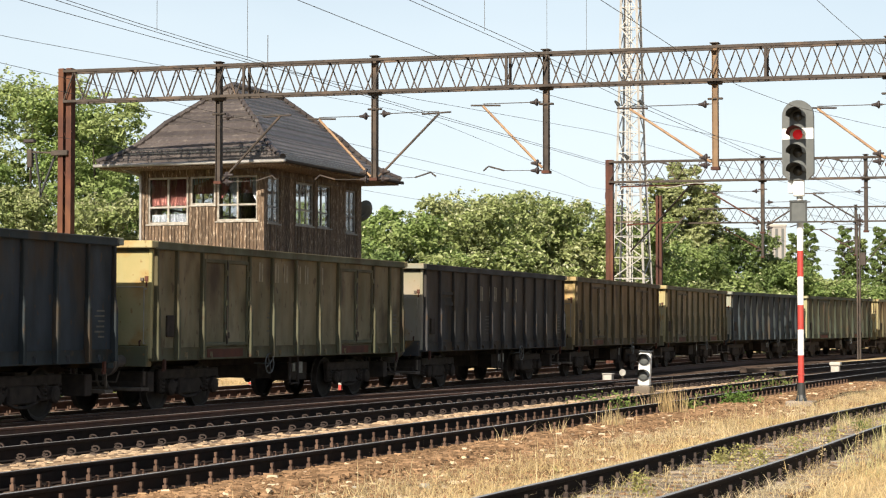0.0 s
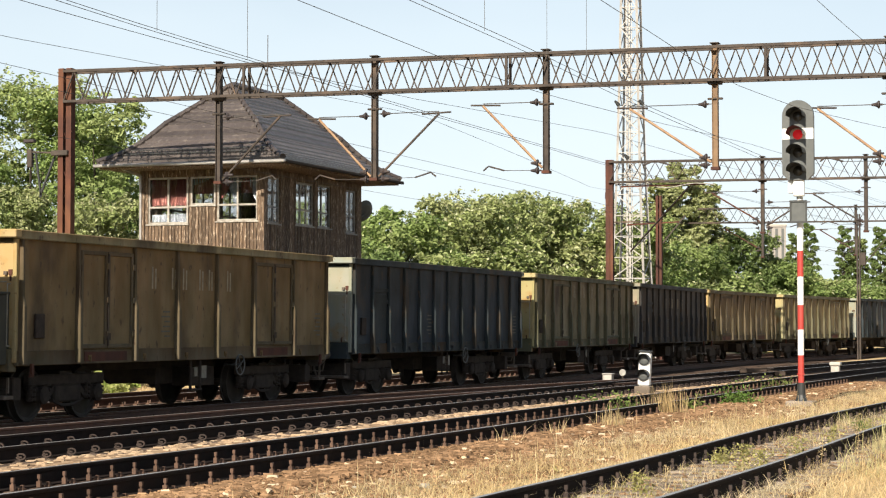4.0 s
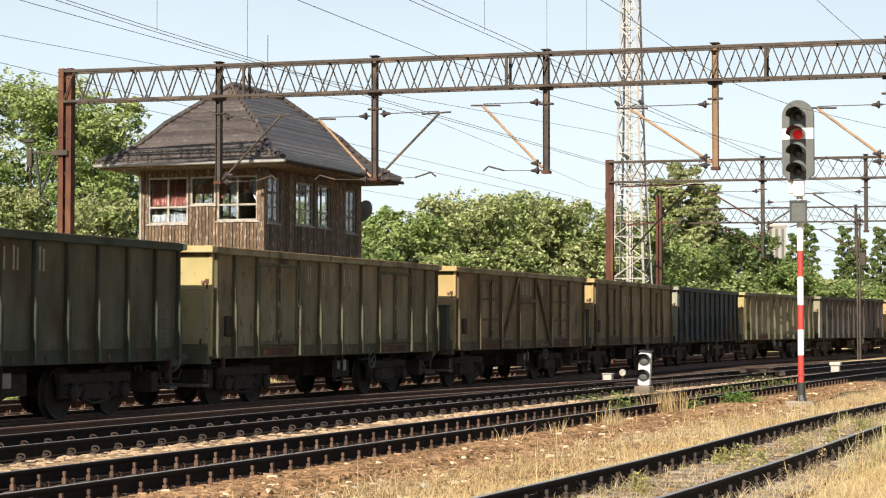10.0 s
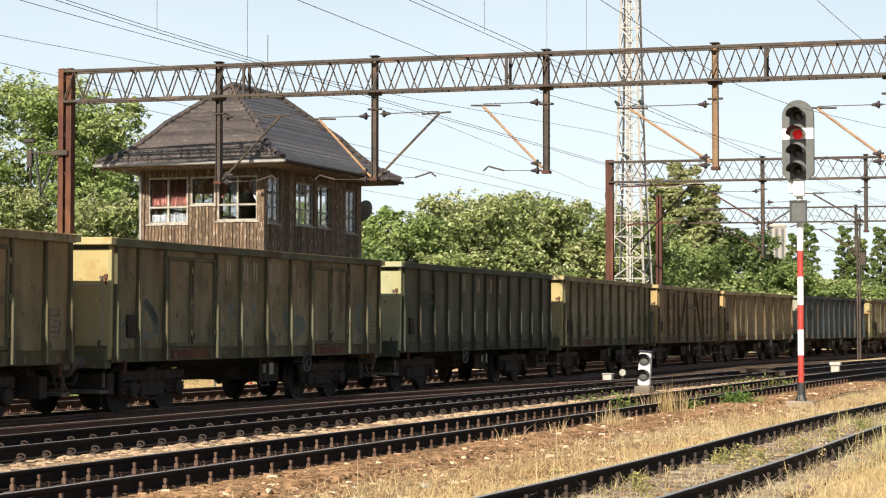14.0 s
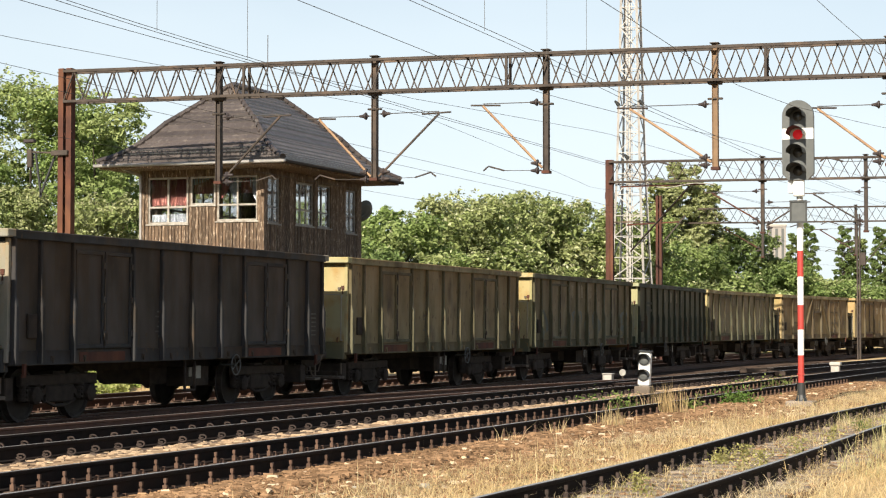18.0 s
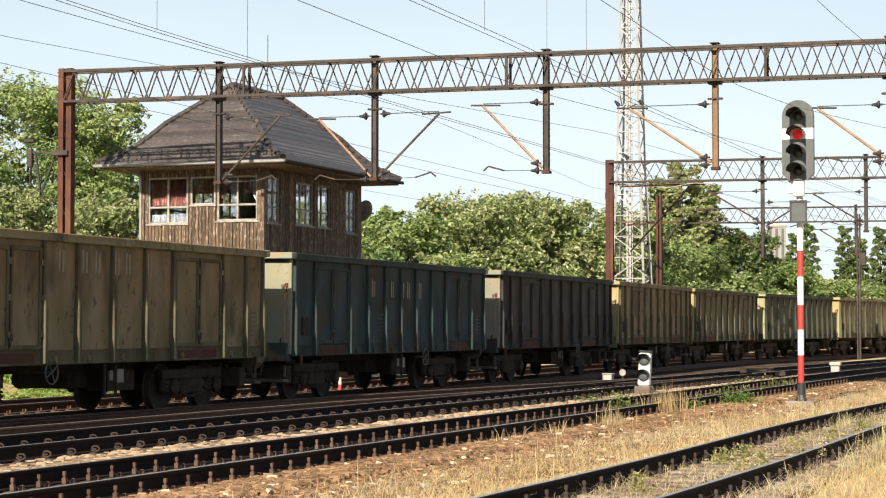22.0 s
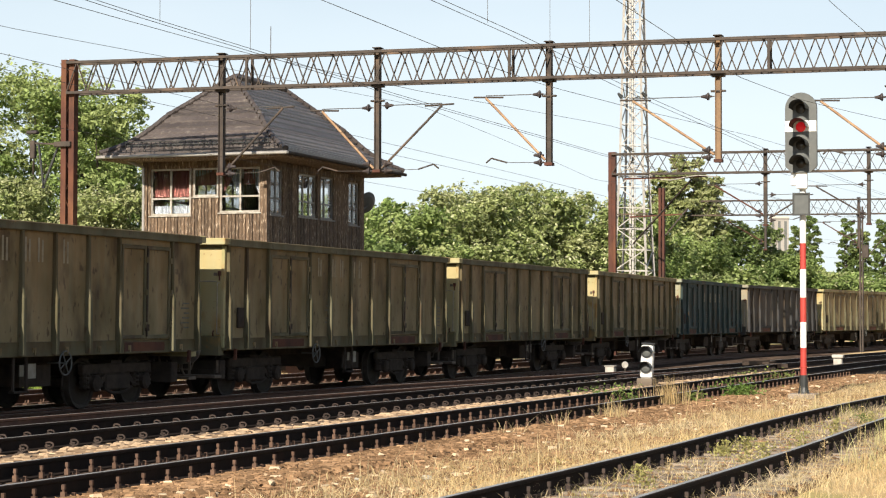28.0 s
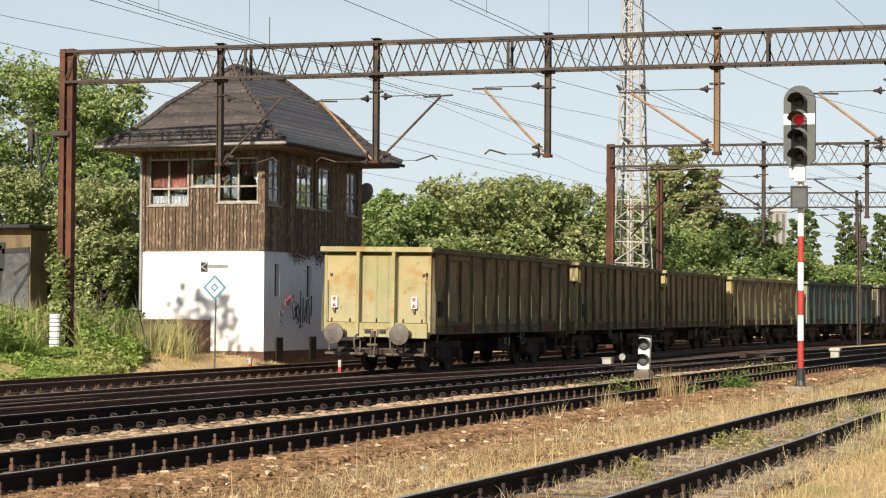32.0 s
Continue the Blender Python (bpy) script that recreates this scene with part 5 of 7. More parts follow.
    part("snow_guard", bms, SIG_BLACK, roof)
    part("lightning_rod", sticks(((rx0 + 2.7, ry, zc), (rx0 + 2.7, ry, zc + 2.0), 0.018)), TRUSS, roof)
    part("drain_pipe", sticks(((BX - 0.06, BY + BW + 0.02, 0.1), (BX - 0.06, BY + BW + 0.02, 6.1), 0.09), ((BX - 0.06, BY + BW + 0.02, 6.1), (BX - 0.7, BY + BW + 0.6, 6.4), 0.09), segs=8), GUTTER, b)
    d = part("satellite_dish", lathe([(0.02, 0.0), (0.22, 0.03), (0.36, 0.1), (0.37, 0.1), (0.22, 0.045), (0.02, 0.012)], 18), SIG_GREY, b)
    d.matrix_basis = Matrix.Translation((BX + BL + 0.7, BY + 0.1, 5.4)) @ Matrix.Rotation(radians(-70), 4, "X") @ Matrix.Rotation(radians(25), 4, "Y")
    part("dish_arm", sticks(((BX + BL, BY + 0.25, 5.0), (BX + BL + 0.68, BY + 0.15, 5.3), 0.05), segs=8), SIG_GREY, b)
    for x in (0.83, 3.4):
        v = part("cellar_door", boxes((x, x + 0.5, -0.05, -0.02, -0.1, 0.62), bevel=0.01), UNDER, b)
        v.matrix_basis = M_side
    part("cellar_porch", boxes((BX - 0.55, BX, BY + 1.75, BY + 4.0, -0.3, 1.15), bevel=0.02), PLINTH, b, "low brown porch block")
    part("cellar_hatch", boxes((BX - 0.58, BX - 0.54, BY + 1.88, BY + 2.12, 0.1, 0.8)), SIG_BLACK, b)
    part("wall_sign", boxes((BX - 0.02, BX, BY + 1.2, BY + 1.85, 2.71, 2.81)), FRAME_G, b, "thin grey direction bar")
    arrow = part("arrow_plate", boxes((BX - 0.025, BX, BY + 1.87, BY + 2.09, 2.6, 2.88)), SIG_BLACK, b, "black plate with a white arrow head")
    part("arrow_head", sticks(((BX - 0.03, BY + 2.05, 2.74), (BX - 0.03, BY + 1.88, 2.86), 0.06, 0.01), ((BX - 0.03, BY + 2.05, 2.74), (BX - 0.03, BY + 1.88, 2.63), 0.06, 0.01)), SIG_WHITE, arrow)
    # moss and rain streaks hang from the timber's foot over the white wall
    k = 420
    mx = np.concatenate([rng.normal(c, w, k // 3) for c, w in ((2.3, 0.25), (3.1, 0.35), (4.2, 0.3))])
    mz = WOOD_Z0 - 0.02 - np.abs(rng.normal(0, 0.16, len(mx)))
    co, f = leaf_cloud(np.stack([BX + mx, np.full(len(mx), BY - 0.012), mz], 1), 0.035, out=np.tile(np.array([0.0, -3.0, 0.0]), (len(mx), 1)))
    tagged(raw_mesh("moss_streak", co, f, PLINTH, b, "dark mossy streaks below the boards"), kind="stuff")
    # paint tags on the side wall: strokes in the wall's plane, a metre wide
    def tag_strokes(strokes, x, z, sx, sz, wd, mat, label):
        bm = bmesh.new()
        for line in strokes:
            for (u0, v0), (u1, v1) in zip(line, line[1:]):
                stick(bm, (x + u0 * sx, -0.006, z + v0 * sz), (x + u1 * sx, -0.006, z + v1 * sz), wd, 0.006)
        o = part("spray_scrawl", bm, mat, b, label)
        o.matrix_basis = M_side

    tag_strokes((((0.9, 3.6), (0.3, 4.0), (0.0, 2.8), (0.3, 1.4), (0.9, 1.8), (1.0, 3.2), (0.5, 2.6)), ((1.4, 1.4), (1.1, 2.6), (1.5, 3.6), (2.0, 2.6), (1.8, 1.3), (1.3, 0.9)), ((2.4, 5.2), (2.3, 0.6), (2.0, 0.4)),
                 ((2.2, 0.4), (3.4, 0.6)), ((3.2, 4.4), (3.1, 1.0)), ((2.2, 2.9), (3.8, 2.6)), ((3.6, 1.2), (4.3, 4.0), (4.4, 0.9)), ((4.2, 3.9), (5.6, 4.4)), ((4.9, 4.2), (5.2, 0.8)), ((5.8, 4.6), (5.7, 1.9))),
                2.1, 0.82, 0.25, 0.235, 0.055, SIG_BLACK, "black sprayed scrawl")
    tag_strokes((((-1.2, 1.0), (0.8, 0.8)), ((0.4, 0.4), (0.6, 2.2), (0.9, 1.0), (1.4, 2.4), (1.5, 0.9), (1.9, 2.7), (2.0, 0.4)), ((1.9, 2.6), (2.9, 2.8), (3.1, 2.2))), 1.45, 1.42, 0.24, 0.18, 0.026, SIG_RED, "red sprayed scrawl")
    tag_strokes((((0, 0), (0.4, 1.2), (0.8, 0.2), (1.2, 1.4)), ((0.2, -1.2), (0.9, -0.8), (0.4, -0.4))), 1.05, 1.2, 0.3, 0.2, 0.03, SIG_GREY, "grey smeared scrawl")


signal_box()


# ---- overhead line gantries ----
def lattice_post(bm, x, y, z0, z1, w, fl=0.085):
    for sx in (-1, 1):
        box(bm, x - 0.12, x + 0.12, y + sx * w / 2 - fl, y + sx * w / 2 + fl, z0, z1)
    n = int((z1 - z0) / 0.55)
    for i in range(n):
        za, zb = z0 + i * (z1 - z0) / n, z0 + (i + 1) * (z1 - z0) / n
        s = 1 if i % 2 else -1
        stick(bm, (x - 0.05, y - s * w / 2, za), (x - 0.05, y + s * w / 2, zb), 0.04, 0.01)
        stick(bm, (x + 0.05, y + s * w / 2, za), (x + 0.05, y - s * w / 2, zb), 0.04, 0.01)


def i_section(z0, z1):
    """A rolled I-section standing upright."""
    prof = ((-0.09, -0.075), (0.09, -0.075), (0.09, -0.06), (0.012, -0.06), (0.012, 0.06), (0.09, 0.06), (0.09, 0.075), (-0.09, 0.075), (-0.09, 0.06), (-0.012, 0.06), (-0.012, -0.06), (-0.09, -0.06))
    bm = bmesh.new()
    lo, hi = ([bm.verts.new((x, y, z)) for x, y in prof] for z in (z0, z1))
    for i in range(12):
        j = (i + 1) % 12
        bm.faces.new((lo[i], lo[j], hi[j], hi[i]))
    bm.faces.new(lo[::-1])
    bm.faces.new(hi)
    return bm


def gantry(label, p0, p1, zt, zb, pitch, drops, drop_z, post_ends, splices=()):
    """A portal: a lattice beam from p0 to p1 over the tracks, on posts, with hanging posts that carry the cantilevers."""
    g = thing("portal_gantry", label, "overhead gantry")
    p0, p1 = Vector(p0), Vector(p1)
    way = (p1 - p0).normalized()
    ln = (p1 - p0).length
    acr = Vector((-way.y, way.x, 0))
    for off in (-0.22, 0.22):
        for z in (zt, zb):
            a, c = p0 + acr * off, p1 + acr * off
            o = part("chord", sticks(((a.x, a.y, z), (c.x, c.y, z), 0.085, 0.075)), TRUSS, g)
    n = int(round(ln / pitch))
    first = None
    for i in range(n):
        for off in (-0.22, 0.22):
            if off > 0 and i == n - 1:
                continue
            # the bars of the two faces cross each other half a bay apart
            k = i if off < 0 else i + 0.5
            a, c = p0 + way * (ln * k / n) + acr * off, p0 + way * (ln * (k + 0.5) / n) + acr * off
            if first is None:
                first = part("lattice_bar", sticks(((0, 0, zb), ((c - a).length, 0, zt), 0.036, 0.03)), TRUSS, g)
                second = part("lattice_bar", sticks((((c - a).length, 0, zt), (2 * (c - a).length, 0, zb), 0.036, 0.03)), TRUSS, g)
                first.matrix_basis = second.matrix_basis = Matrix.Translation((a.x, a.y, 0)) @ Matrix.Rotation(math.atan2(way.y, way.x), 4, "Z")
            else:
                mm = Matrix.Translation((a.x, a.y, 0)) @ Matrix.Rotation(math.atan2(way.y, way.x), 4, "Z")
                again(first, g, mm)
                again(second, g, mm)
        a = p0 + way * (ln * i / n)
        part("cross_tie", sticks(((a + acr * 0.22).to_tuple()[:2] + (zt,), (a - acr * 0.22).to_tuple()[:2] + (zt,), 0.05)), TRUSS, g) if i % 3 == 0 else None
    for s in drops:
        a = p0 + way * s
        d = part("drop_post", i_section(drop_z + (0.1 if s > 12 else 0.0), zt + 0.1), OCHRE_POST if abs(s - 18.846) < 0.01 else TRUSS, g)
        d.matrix_basis = Matrix.Translation((a.x, a.y, 0))
        part("cap_plate", boxes((-0.15, 0.15, -0.12, 0.12, zt + 0.1, zt + 0.13), bevel=0.01), TRUSS, d)
        part("pin_bracket", boxes((-0.06, 0.06, -0.2, 0.2, 7.5, 7.55), bevel=0.01), TRUSS, d)
        part("foot_plate", boxes((-0.12, 0.12, -0.11, 0.11, drop_z - 0.02 + (0.1 if s > 12 else 0.0), drop_z + 0.06 + (0.1 if s > 12 else 0.0))), RUST, d)
        part("collar", boxes((-0.12, 0.12, -0.17, 0.17, zb - 0.1, zb + 0.02)), TRUSS, d)
    for s in splices:
        a = p0 + way * s
        for off in (-0.22, 0.22):
            c = a + acr * off
            part("splice_bar", boxes((c.x - 0.03, c.x + 0.03, c.y - 0.035, c.y + 0.035, zb, zt)), TRUSS, g)
    for q in post_ends:
        a = p0 if q == 0 else p1
        bm = bmesh.new()
        lattice_post(bm, a.x, a.y, -0.6, zt + 0.1, 0.26 if a.x < 60 else 0.17, 0.085 if a.x < 60 else 0.08)
        part("post", bm, RUST if a.x < 100 else TRUSS, g, "rusty lattice post")
    return g


def insulator_mesh():
    return lathe([(0.025, -0.15), (0.03, -0.08), (0.10, -0.07), (0.105, -0.04), (0.06, 0.01), (0.045, 0.06), (0.03, 0.14)], 12, "Y")


G1 = ((51.0, 29.79), (52.978, 0.482))
gantry("tall rusty steel portal gantry spanning all tracks", (*G1[0], 0), (*G1[1], 0), 8.882, 8.004, 0.675, (4.748, 9.389, 14.263, 18.846, 23.353), 5.553, (0, 1), (5.578, 13.201, 20.197))
gantry("rusty portal gantry beyond the signal post", (87.0, 23.1, 0), (89.5, -3, 0), 8.85, 7.95, 1.0, (6.79, 11.24, 15.8), 5.6, (0, 1))
gantry("distant rusty portal gantry", (124.0, 30.1, 0), (128.0, -8, 0), 8.9, 8.0, 1.05, (6.88, 12.59, 17.5, 22.0), 5.8, (0, 1))


an = thing("line_anchor", "dark wire anchor bracket on the rusty gantry post", "anchor bracket")
part("collar", boxes((50.778, 51.222, 29.645, 30.185, 6.441, 6.595), bevel=0.02), TRUSS, an)
part("brace", sticks(((50.952, 30.108, 6.518), (50.952, 30.639, 5.264), 0.05)), SIG_BLACK, an)
part("brace", sticks(((50.952, 30.783, 6.566), (50.952, 30.59, 5.264), 0.05)), SIG_BLACK, an)
part("arm", sticks(((50.952, 30.108, 6.537), (50.952, 31.073, 6.595), 0.05)), TRUSS, an)
part("insulator_box", boxes((50.875, 51.029, 30.88, 31.034, 6.132, 6.663), bevel=0.02), TRUSS, an)
part("insulator_cap", boxes((50.855, 51.048, 30.803, 31.15, 6.856, 6.952), bevel=0.02), INSUL, an)
fc = thing("feeder_cable", "slack whitish feeder cable below the rusty gantry", "cable")
pts_ = [(87.2, 23.0 - 0.42 * k, 7.95 + 0.35 * math.sin(k * 0.8) * (1 - k / 12) - 0.02 * k) for k in range(12)]
part("cable", sticks(*[(a, c, 0.05) for a, c in zip(pts_, pts_[1:])], segs=6), FRAME_W, fc)


# ---- overhead wires ----
def wire(label, pts, r=0.011):
    cu = bpy.data.curves.new("overhead_wire", "CURVE")
    cu.dimensions, cu.bevel_depth, cu.bevel_resolution = "3D", r, 1
    sp = cu.splines.new("POLY")
    sp.points.add(len(pts) - 1)
    for p, q in zip(sp.points, pts):
        p.co = (*q, 1)
    cu.materials.append(WIRE)
    ob = new("overhead_wire", cu)
    return tagged(ob, label, "wire", group="overhead wires")


POSTS = (-23.0, 14.0, 51.0, 88.0, 126.0, 164.0)


def line_z(x, knots):
    return float(np.interp(x, [k[0] for k in knots], [k[1] for k in knots]))


def run_wire(fn, y_at, knots, label, r=0.0048, x1=165.0):
    """A wire along a track: y_at is its place across at x=35, knots are (x, z)."""
    shift = y_at - fn(35.0)
    return wire(label, [(x, fn(x) + shift, line_z(x, knots)) for x in np.arange(-10, x1, 1.5)], r)


def droppers(fn, y_at, low, high, xs, held_by):
    shift = y_at - fn(35.0)
    for x in xs:
        part("dropper", sticks(((x, fn(x) + shift, line_z(x, low)), (x, fn(x) + shift, line_z(x, high)), 0.006)), WIRE, held_by)


C_ = "thin dark overhead contact wire above the track"
M_ = "stranded messenger wire above the track"
k_mid, k_near = ((20, 6.02), (26, 5.88), (30, 5.81), (35, 5.72), (37, 5.7), (51, 5.6), (88, 5.7), (165, 5.7)), ((20, 6.16), (26, 6.1), (31, 6.03), (38, 5.85), (51, 5.72), (88, 5.7), (165, 5.7))
m_mid, m_near = ((14, 8.7), (51, 10.6)), ((14, 8.9), (51, 10.9))
for dy_ in (-0.07, 0.07):
    run_wire(MID_Y, 13.6 + dy_, k_mid, C_)
    run_wire(NEAR_Y, 9.6 + dy_ * 1.2, k_near, C_)
run_wire(MID_Y, 14.2, ((20, 5.98), (26, 5.94), (30, 5.92), (34, 6.0), (38, 6.1), (51, 6.6), (88, 6.9), (165, 6.9)), C_)
run_wire(NEAR_Y, 10.2, ((20, 5.8), (26, 5.69), (30, 5.61), (34, 5.62), (40, 5.8), (51, 6.2), (88, 7.0), (165, 7.0)), C_)
run_wire(TRAIN_Y, 18.9, ((20, 6.4), (30, 6.55), (37, 6.8), (51, 7.25), (70, 6.5), (88, 7.25), (165, 7.2)), M_)
run_wire(TRAIN_Y, 18.6, ((20, 6.03), (51, 5.95), (165, 5.8)), C_)
run_wire(TRAIN_Y, 18.3, ((20, 5.7), (51, 5.62), (165, 5.6)), C_)
run_wire(FAR_Y, 22.8, ((20, 5.7), (51, 5.65), (165, 5.6)), C_)
run_wire(SIDING_Y, 4.75, ((20, 6.6), (30, 6.5), (38, 6.4), (51, 6.6), (100, 6.5)), "single overhead wire above the siding", x1=90.0)
run_wire(SIDING_Y, 6.6, ((20, 5.78), (26, 5.69), (33, 5.56), (38, 5.68), (51, 6.3), (88, 6.6)), C_, x1=90.0)
mess_mid, mess_near = run_wire(MID_Y, 13.6, m_mid, M_, x1=50.0), run_wire(NEAR_Y, 9.6, m_near, M_, x1=50.0)
droppers(MID_Y, 13.6, k_mid, m_mid, (26.4, 29.3), mess_mid)
droppers(NEAR_Y, 9.6, k_near, m_near, (29.2, 32.3, 34.6), mess_near)


def cantilever(y_post, y_track, z_low, z_top, x, mat_tube, name_label):
    """A sloping tube on a hanging post that carries the wires of one track."""
    c = thing("cantilever_bracket", name_label, "overhead bracket", group="cantilever brackets")
    s = 1 if y_track > y_post else -1
    tip = (x, y_track, z_top)
    part("strut", sticks(((x, y_post + s * 0.12, z_low), tip, 0.07), segs=8), mat_tube, c)
    part("tip_arm", sticks(((x, y_track - 0.5 * s, z_top + 0.0), (x, y_track + 0.35 * s, z_top + 0.03), 0.05), segs=8), TRUSS, c)
    part("stay", sticks(((x, y_post + s * 0.1, z_top + 0.05), (x, y_track, z_top + 0.06), 0.025), segs=6), WIRE, c)
    reach = abs(y_track - y_post)
    za = z_low - 0.02
    part("steady_arm", sticks(((x, y_post + s * 1.2, za - 0.03), (x, y_post + s * 1.65, za + 0.1), 0.045), ((x, y_post + s * 1.65, za + 0.1), (x, y_post + s * max(1.8, reach * 0.85), za - 0.02), 0.045), segs=6), TRUSS, c)
    part("steady_rod", sticks(((x, y_post + s * 0.1, za - 0.05), (x, y_post + s * 1.22, za - 0.03), 0.018), segs=5), WIRE, c)
    for dy, zz in ((0.32, z_top + 0.05), (0.3, za - 0.05), (0.3, z_low + 0.13)):
        i = part("insulator", insulator_mesh(), INSUL, c)
        i.matrix_basis = Matrix.Translation((x, y_post + s * dy, zz)) @ (Matrix.Identity(4) if s > 0 else Matrix.Rotation(math.pi, 4, "Z"))
    return c


def g1_at(s):
    a, c = Vector((*G1[0], 0)), Vector((*G1[1], 0))
    return a + (c - a).normalized() * s


for s_, y_t, zl, zt_, mt, lb in ((4.748, 23.16, 5.649, 7.386, TRUSS, "dark tubular cantilever with insulators"), (9.389, 22.098, 5.649, 7.29, OCHRE, "orange rusted tubular cantilever with insulators"),
                                 (9.389, 18.528, 5.649, 7.338, TRUSS, "dark tubular cantilever reaching over the goods train"), (14.263, 17.37, 5.794, 7.531, OCHRE, "orange rusted tubular cantilever with insulators"),
                                 (18.846, 13.317, 5.843, 7.338, OCHRE, "orange rusted tubular cantilever with insulators"), (23.353, 8.347, 5.843, 7.194, OCHRE, "orange rusted tubular cantilever with insulators")):
    p_ = g1_at(s_)
    cantilever(p_.y, y_t, zl, zt_, p_.x, mt, lb)


for x_, y_p, y_t, zl, zt_, mt in ((87.65, 16.34, 18.6, 6.1, 7.4, RUST), (88.07, 11.91, 14.2, 6.0, 7.3, TRUSS), (87.65, 16.34, 14.6, 5.9, 6.9, TRUSS), (124.72, 23.26, 25.6, 6.3, 7.6, RUST), (125.31, 17.58, 19.8, 6.2, 7.5, RUST)):
    cantilever(y_p, y_t, zl, zt_, x_, mt, "rusty tubular cantilever on a farther gantry")
tie = thing("tie_bar", "rust-brown tie bar between a gantry post and a lattice post", "tie bar")
part("bar", sticks(((87.05, 22.6, 7.75), (87.4, 18.9, 7.8), 0.07)), RUST, tie)
part("strut", sticks(((95.9, 24.4, 5.2), (87.5, 19.6, 7.7), 0.06)), TRUSS, tie)
part("clamp", boxes((86.9, 87.12, 22.9, 23.3, 7.2, 7.5), bevel=0.02), SIG_BLACK, tie)

# ---- colour light signal ----
def light_signal():
    s = thing("light_signal", "tall colour-light signal showing red on a red and white banded mast", "signal", pose(44.1, 7.4, -0.2))
    part("base_plate", boxes((-0.3, 0.3, -0.3, 0.3, -0.06, 0.07), bevel=0.015), SLEEPER_GREY, s, "weathered footing slab")
    part("base_sleeve", lathe([(0.15, 0.05), (0.12, 0.1), (0.095, 0.2), (0.09, 0.47)], 14), SIG_BLACK, s)
    z, red = 0.47, True
    for top in (1.07, 1.63, 2.17, 2.79, 3.36):
        part("mast_band", lathe([(0.068, z), (0.068, top)], 14), SIG_RED if red else SIG_WHITE, s)
        z = top
        red = not red
    part("mast_top", lathe([(0.07, z), (0.07, 5.0)], 14), SIG_WHITE, s)
    part("collar", lathe([(0.085, 0.64), (0.085, 0.67)], 12), SIG_RED, s)
    part("name_board", boxes((-0.2, -0.14, -0.17, 0.17, 3.98, 4.44), bevel=0.02), SIG_GREY, s, "grey blank name board")
    part("board_rim", boxes((-0.22, -0.2, -0.19, 0.19, 4.42, 4.46), (-0.22, -0.2, -0.19, 0.19, 3.96, 4.0), (-0.22, -0.2, -0.19, -0.155, 4.0, 4.42), (-0.22, -0.2, 0.155, 0.19, 4.0, 4.42)), SIG_BLACK, s)
    part("white_bracket", boxes((-0.18, -0.05, -0.12, 0.12, 4.55, 4.98), (-0.14, -0.02, 0.1, 0.24, 4.62, 5.0), bevel=0.02), SIG_WHITE, s)
    # head: rounded board with four hooded lamps
    bm = bmesh.new()
    w, h0, h1 = 0.345, 4.9, 6.66
    pts = []
    for a in np.linspace(0, math.pi, 13):
        pts.append((w * math.cos(a), h1 - w + 0.0 + w * math.sin(a)))
    pts += [(-w, h0 + 0.14), (-w + 0.14, h0), (w - 0.14, h0), (w, h0 + 0.14)]
    fr = [bm.verts.new((-0.22, y, z)) for y, z in pts]
    bk = [bm.verts.new((-0.10, y, z)) for y, z in pts]
    bm.faces.new(fr)
    bm.faces.new(bk[::-1])
    for i in range(len(pts)):
        j = (i + 1) % len(pts)
        bm.faces.new((fr[j], fr[i], bk[i], bk[j]))
    bmesh.ops.recalc_face_normals(bm, faces=bm.faces)
    head = part("signal_head", bm, SIG_GREY, s, "grey-black rounded signal head")
    part("white_band", boxes((-0.225, -0.222, -0.34, 0.34, 5.8, 6.04)), SIG_WHITE, head, "white band round the lit lamp")
    for k in range(4):
        z = 6.3 - 0.4 * k
        hood = bmesh.new()
        n = 10
        for i in range(n):
            a, c = math.pi * (-0.05 + 1.1 * i / n), math.pi * (-0.05 + 1.1 * (i + 1) / n)
            p = [(0.17 * math.cos(a), 0.15 * math.sin(a)), (0.17 * math.cos(c), 0.15 * math.sin(c))]
            ln = 0.5
            vs = [hood.verts.new(q) for q in ((-0.22, p[0][0], z + p[0][1]), (-0.22 - ln, p[0][0], z + p[0][1]), (-0.22 - ln, p[1][0], z + p[1][1]), (-0.22, p[1][0], z + p[1][1]))]
            hood.faces.new(vs)
            vs = [hood.verts.new(q) for q in ((-0.22, p[0][0] * 1.06, z + p[0][1] * 1.06), (-0.22 - ln, p[0][0] * 1.06, z + p[0][1] * 1.06), (-0.22 - ln, p[1][0] * 1.06, z + p[1][1] * 1.06), (-0.22, p[1][0] * 1.06, z + p[1][1] * 1.06))]
            hood.faces.new(vs[::-1])
        part("lamp_hood", hood, SIG_BLACK, head)
        lens = lathe([(0.11, -0.225), (0.10, -0.245), (0.05, -0.262), (0.01, -0.268)], 18, "X")
        o = part("lens", lens, GLOW_RED if k == 1 else LENS_DARK, head, "lit red lens" if k == 1 else "dark unlit lens")
        o.matrix_basis = Matrix.Translation((0, 0, z - 0.0))


light_signal()


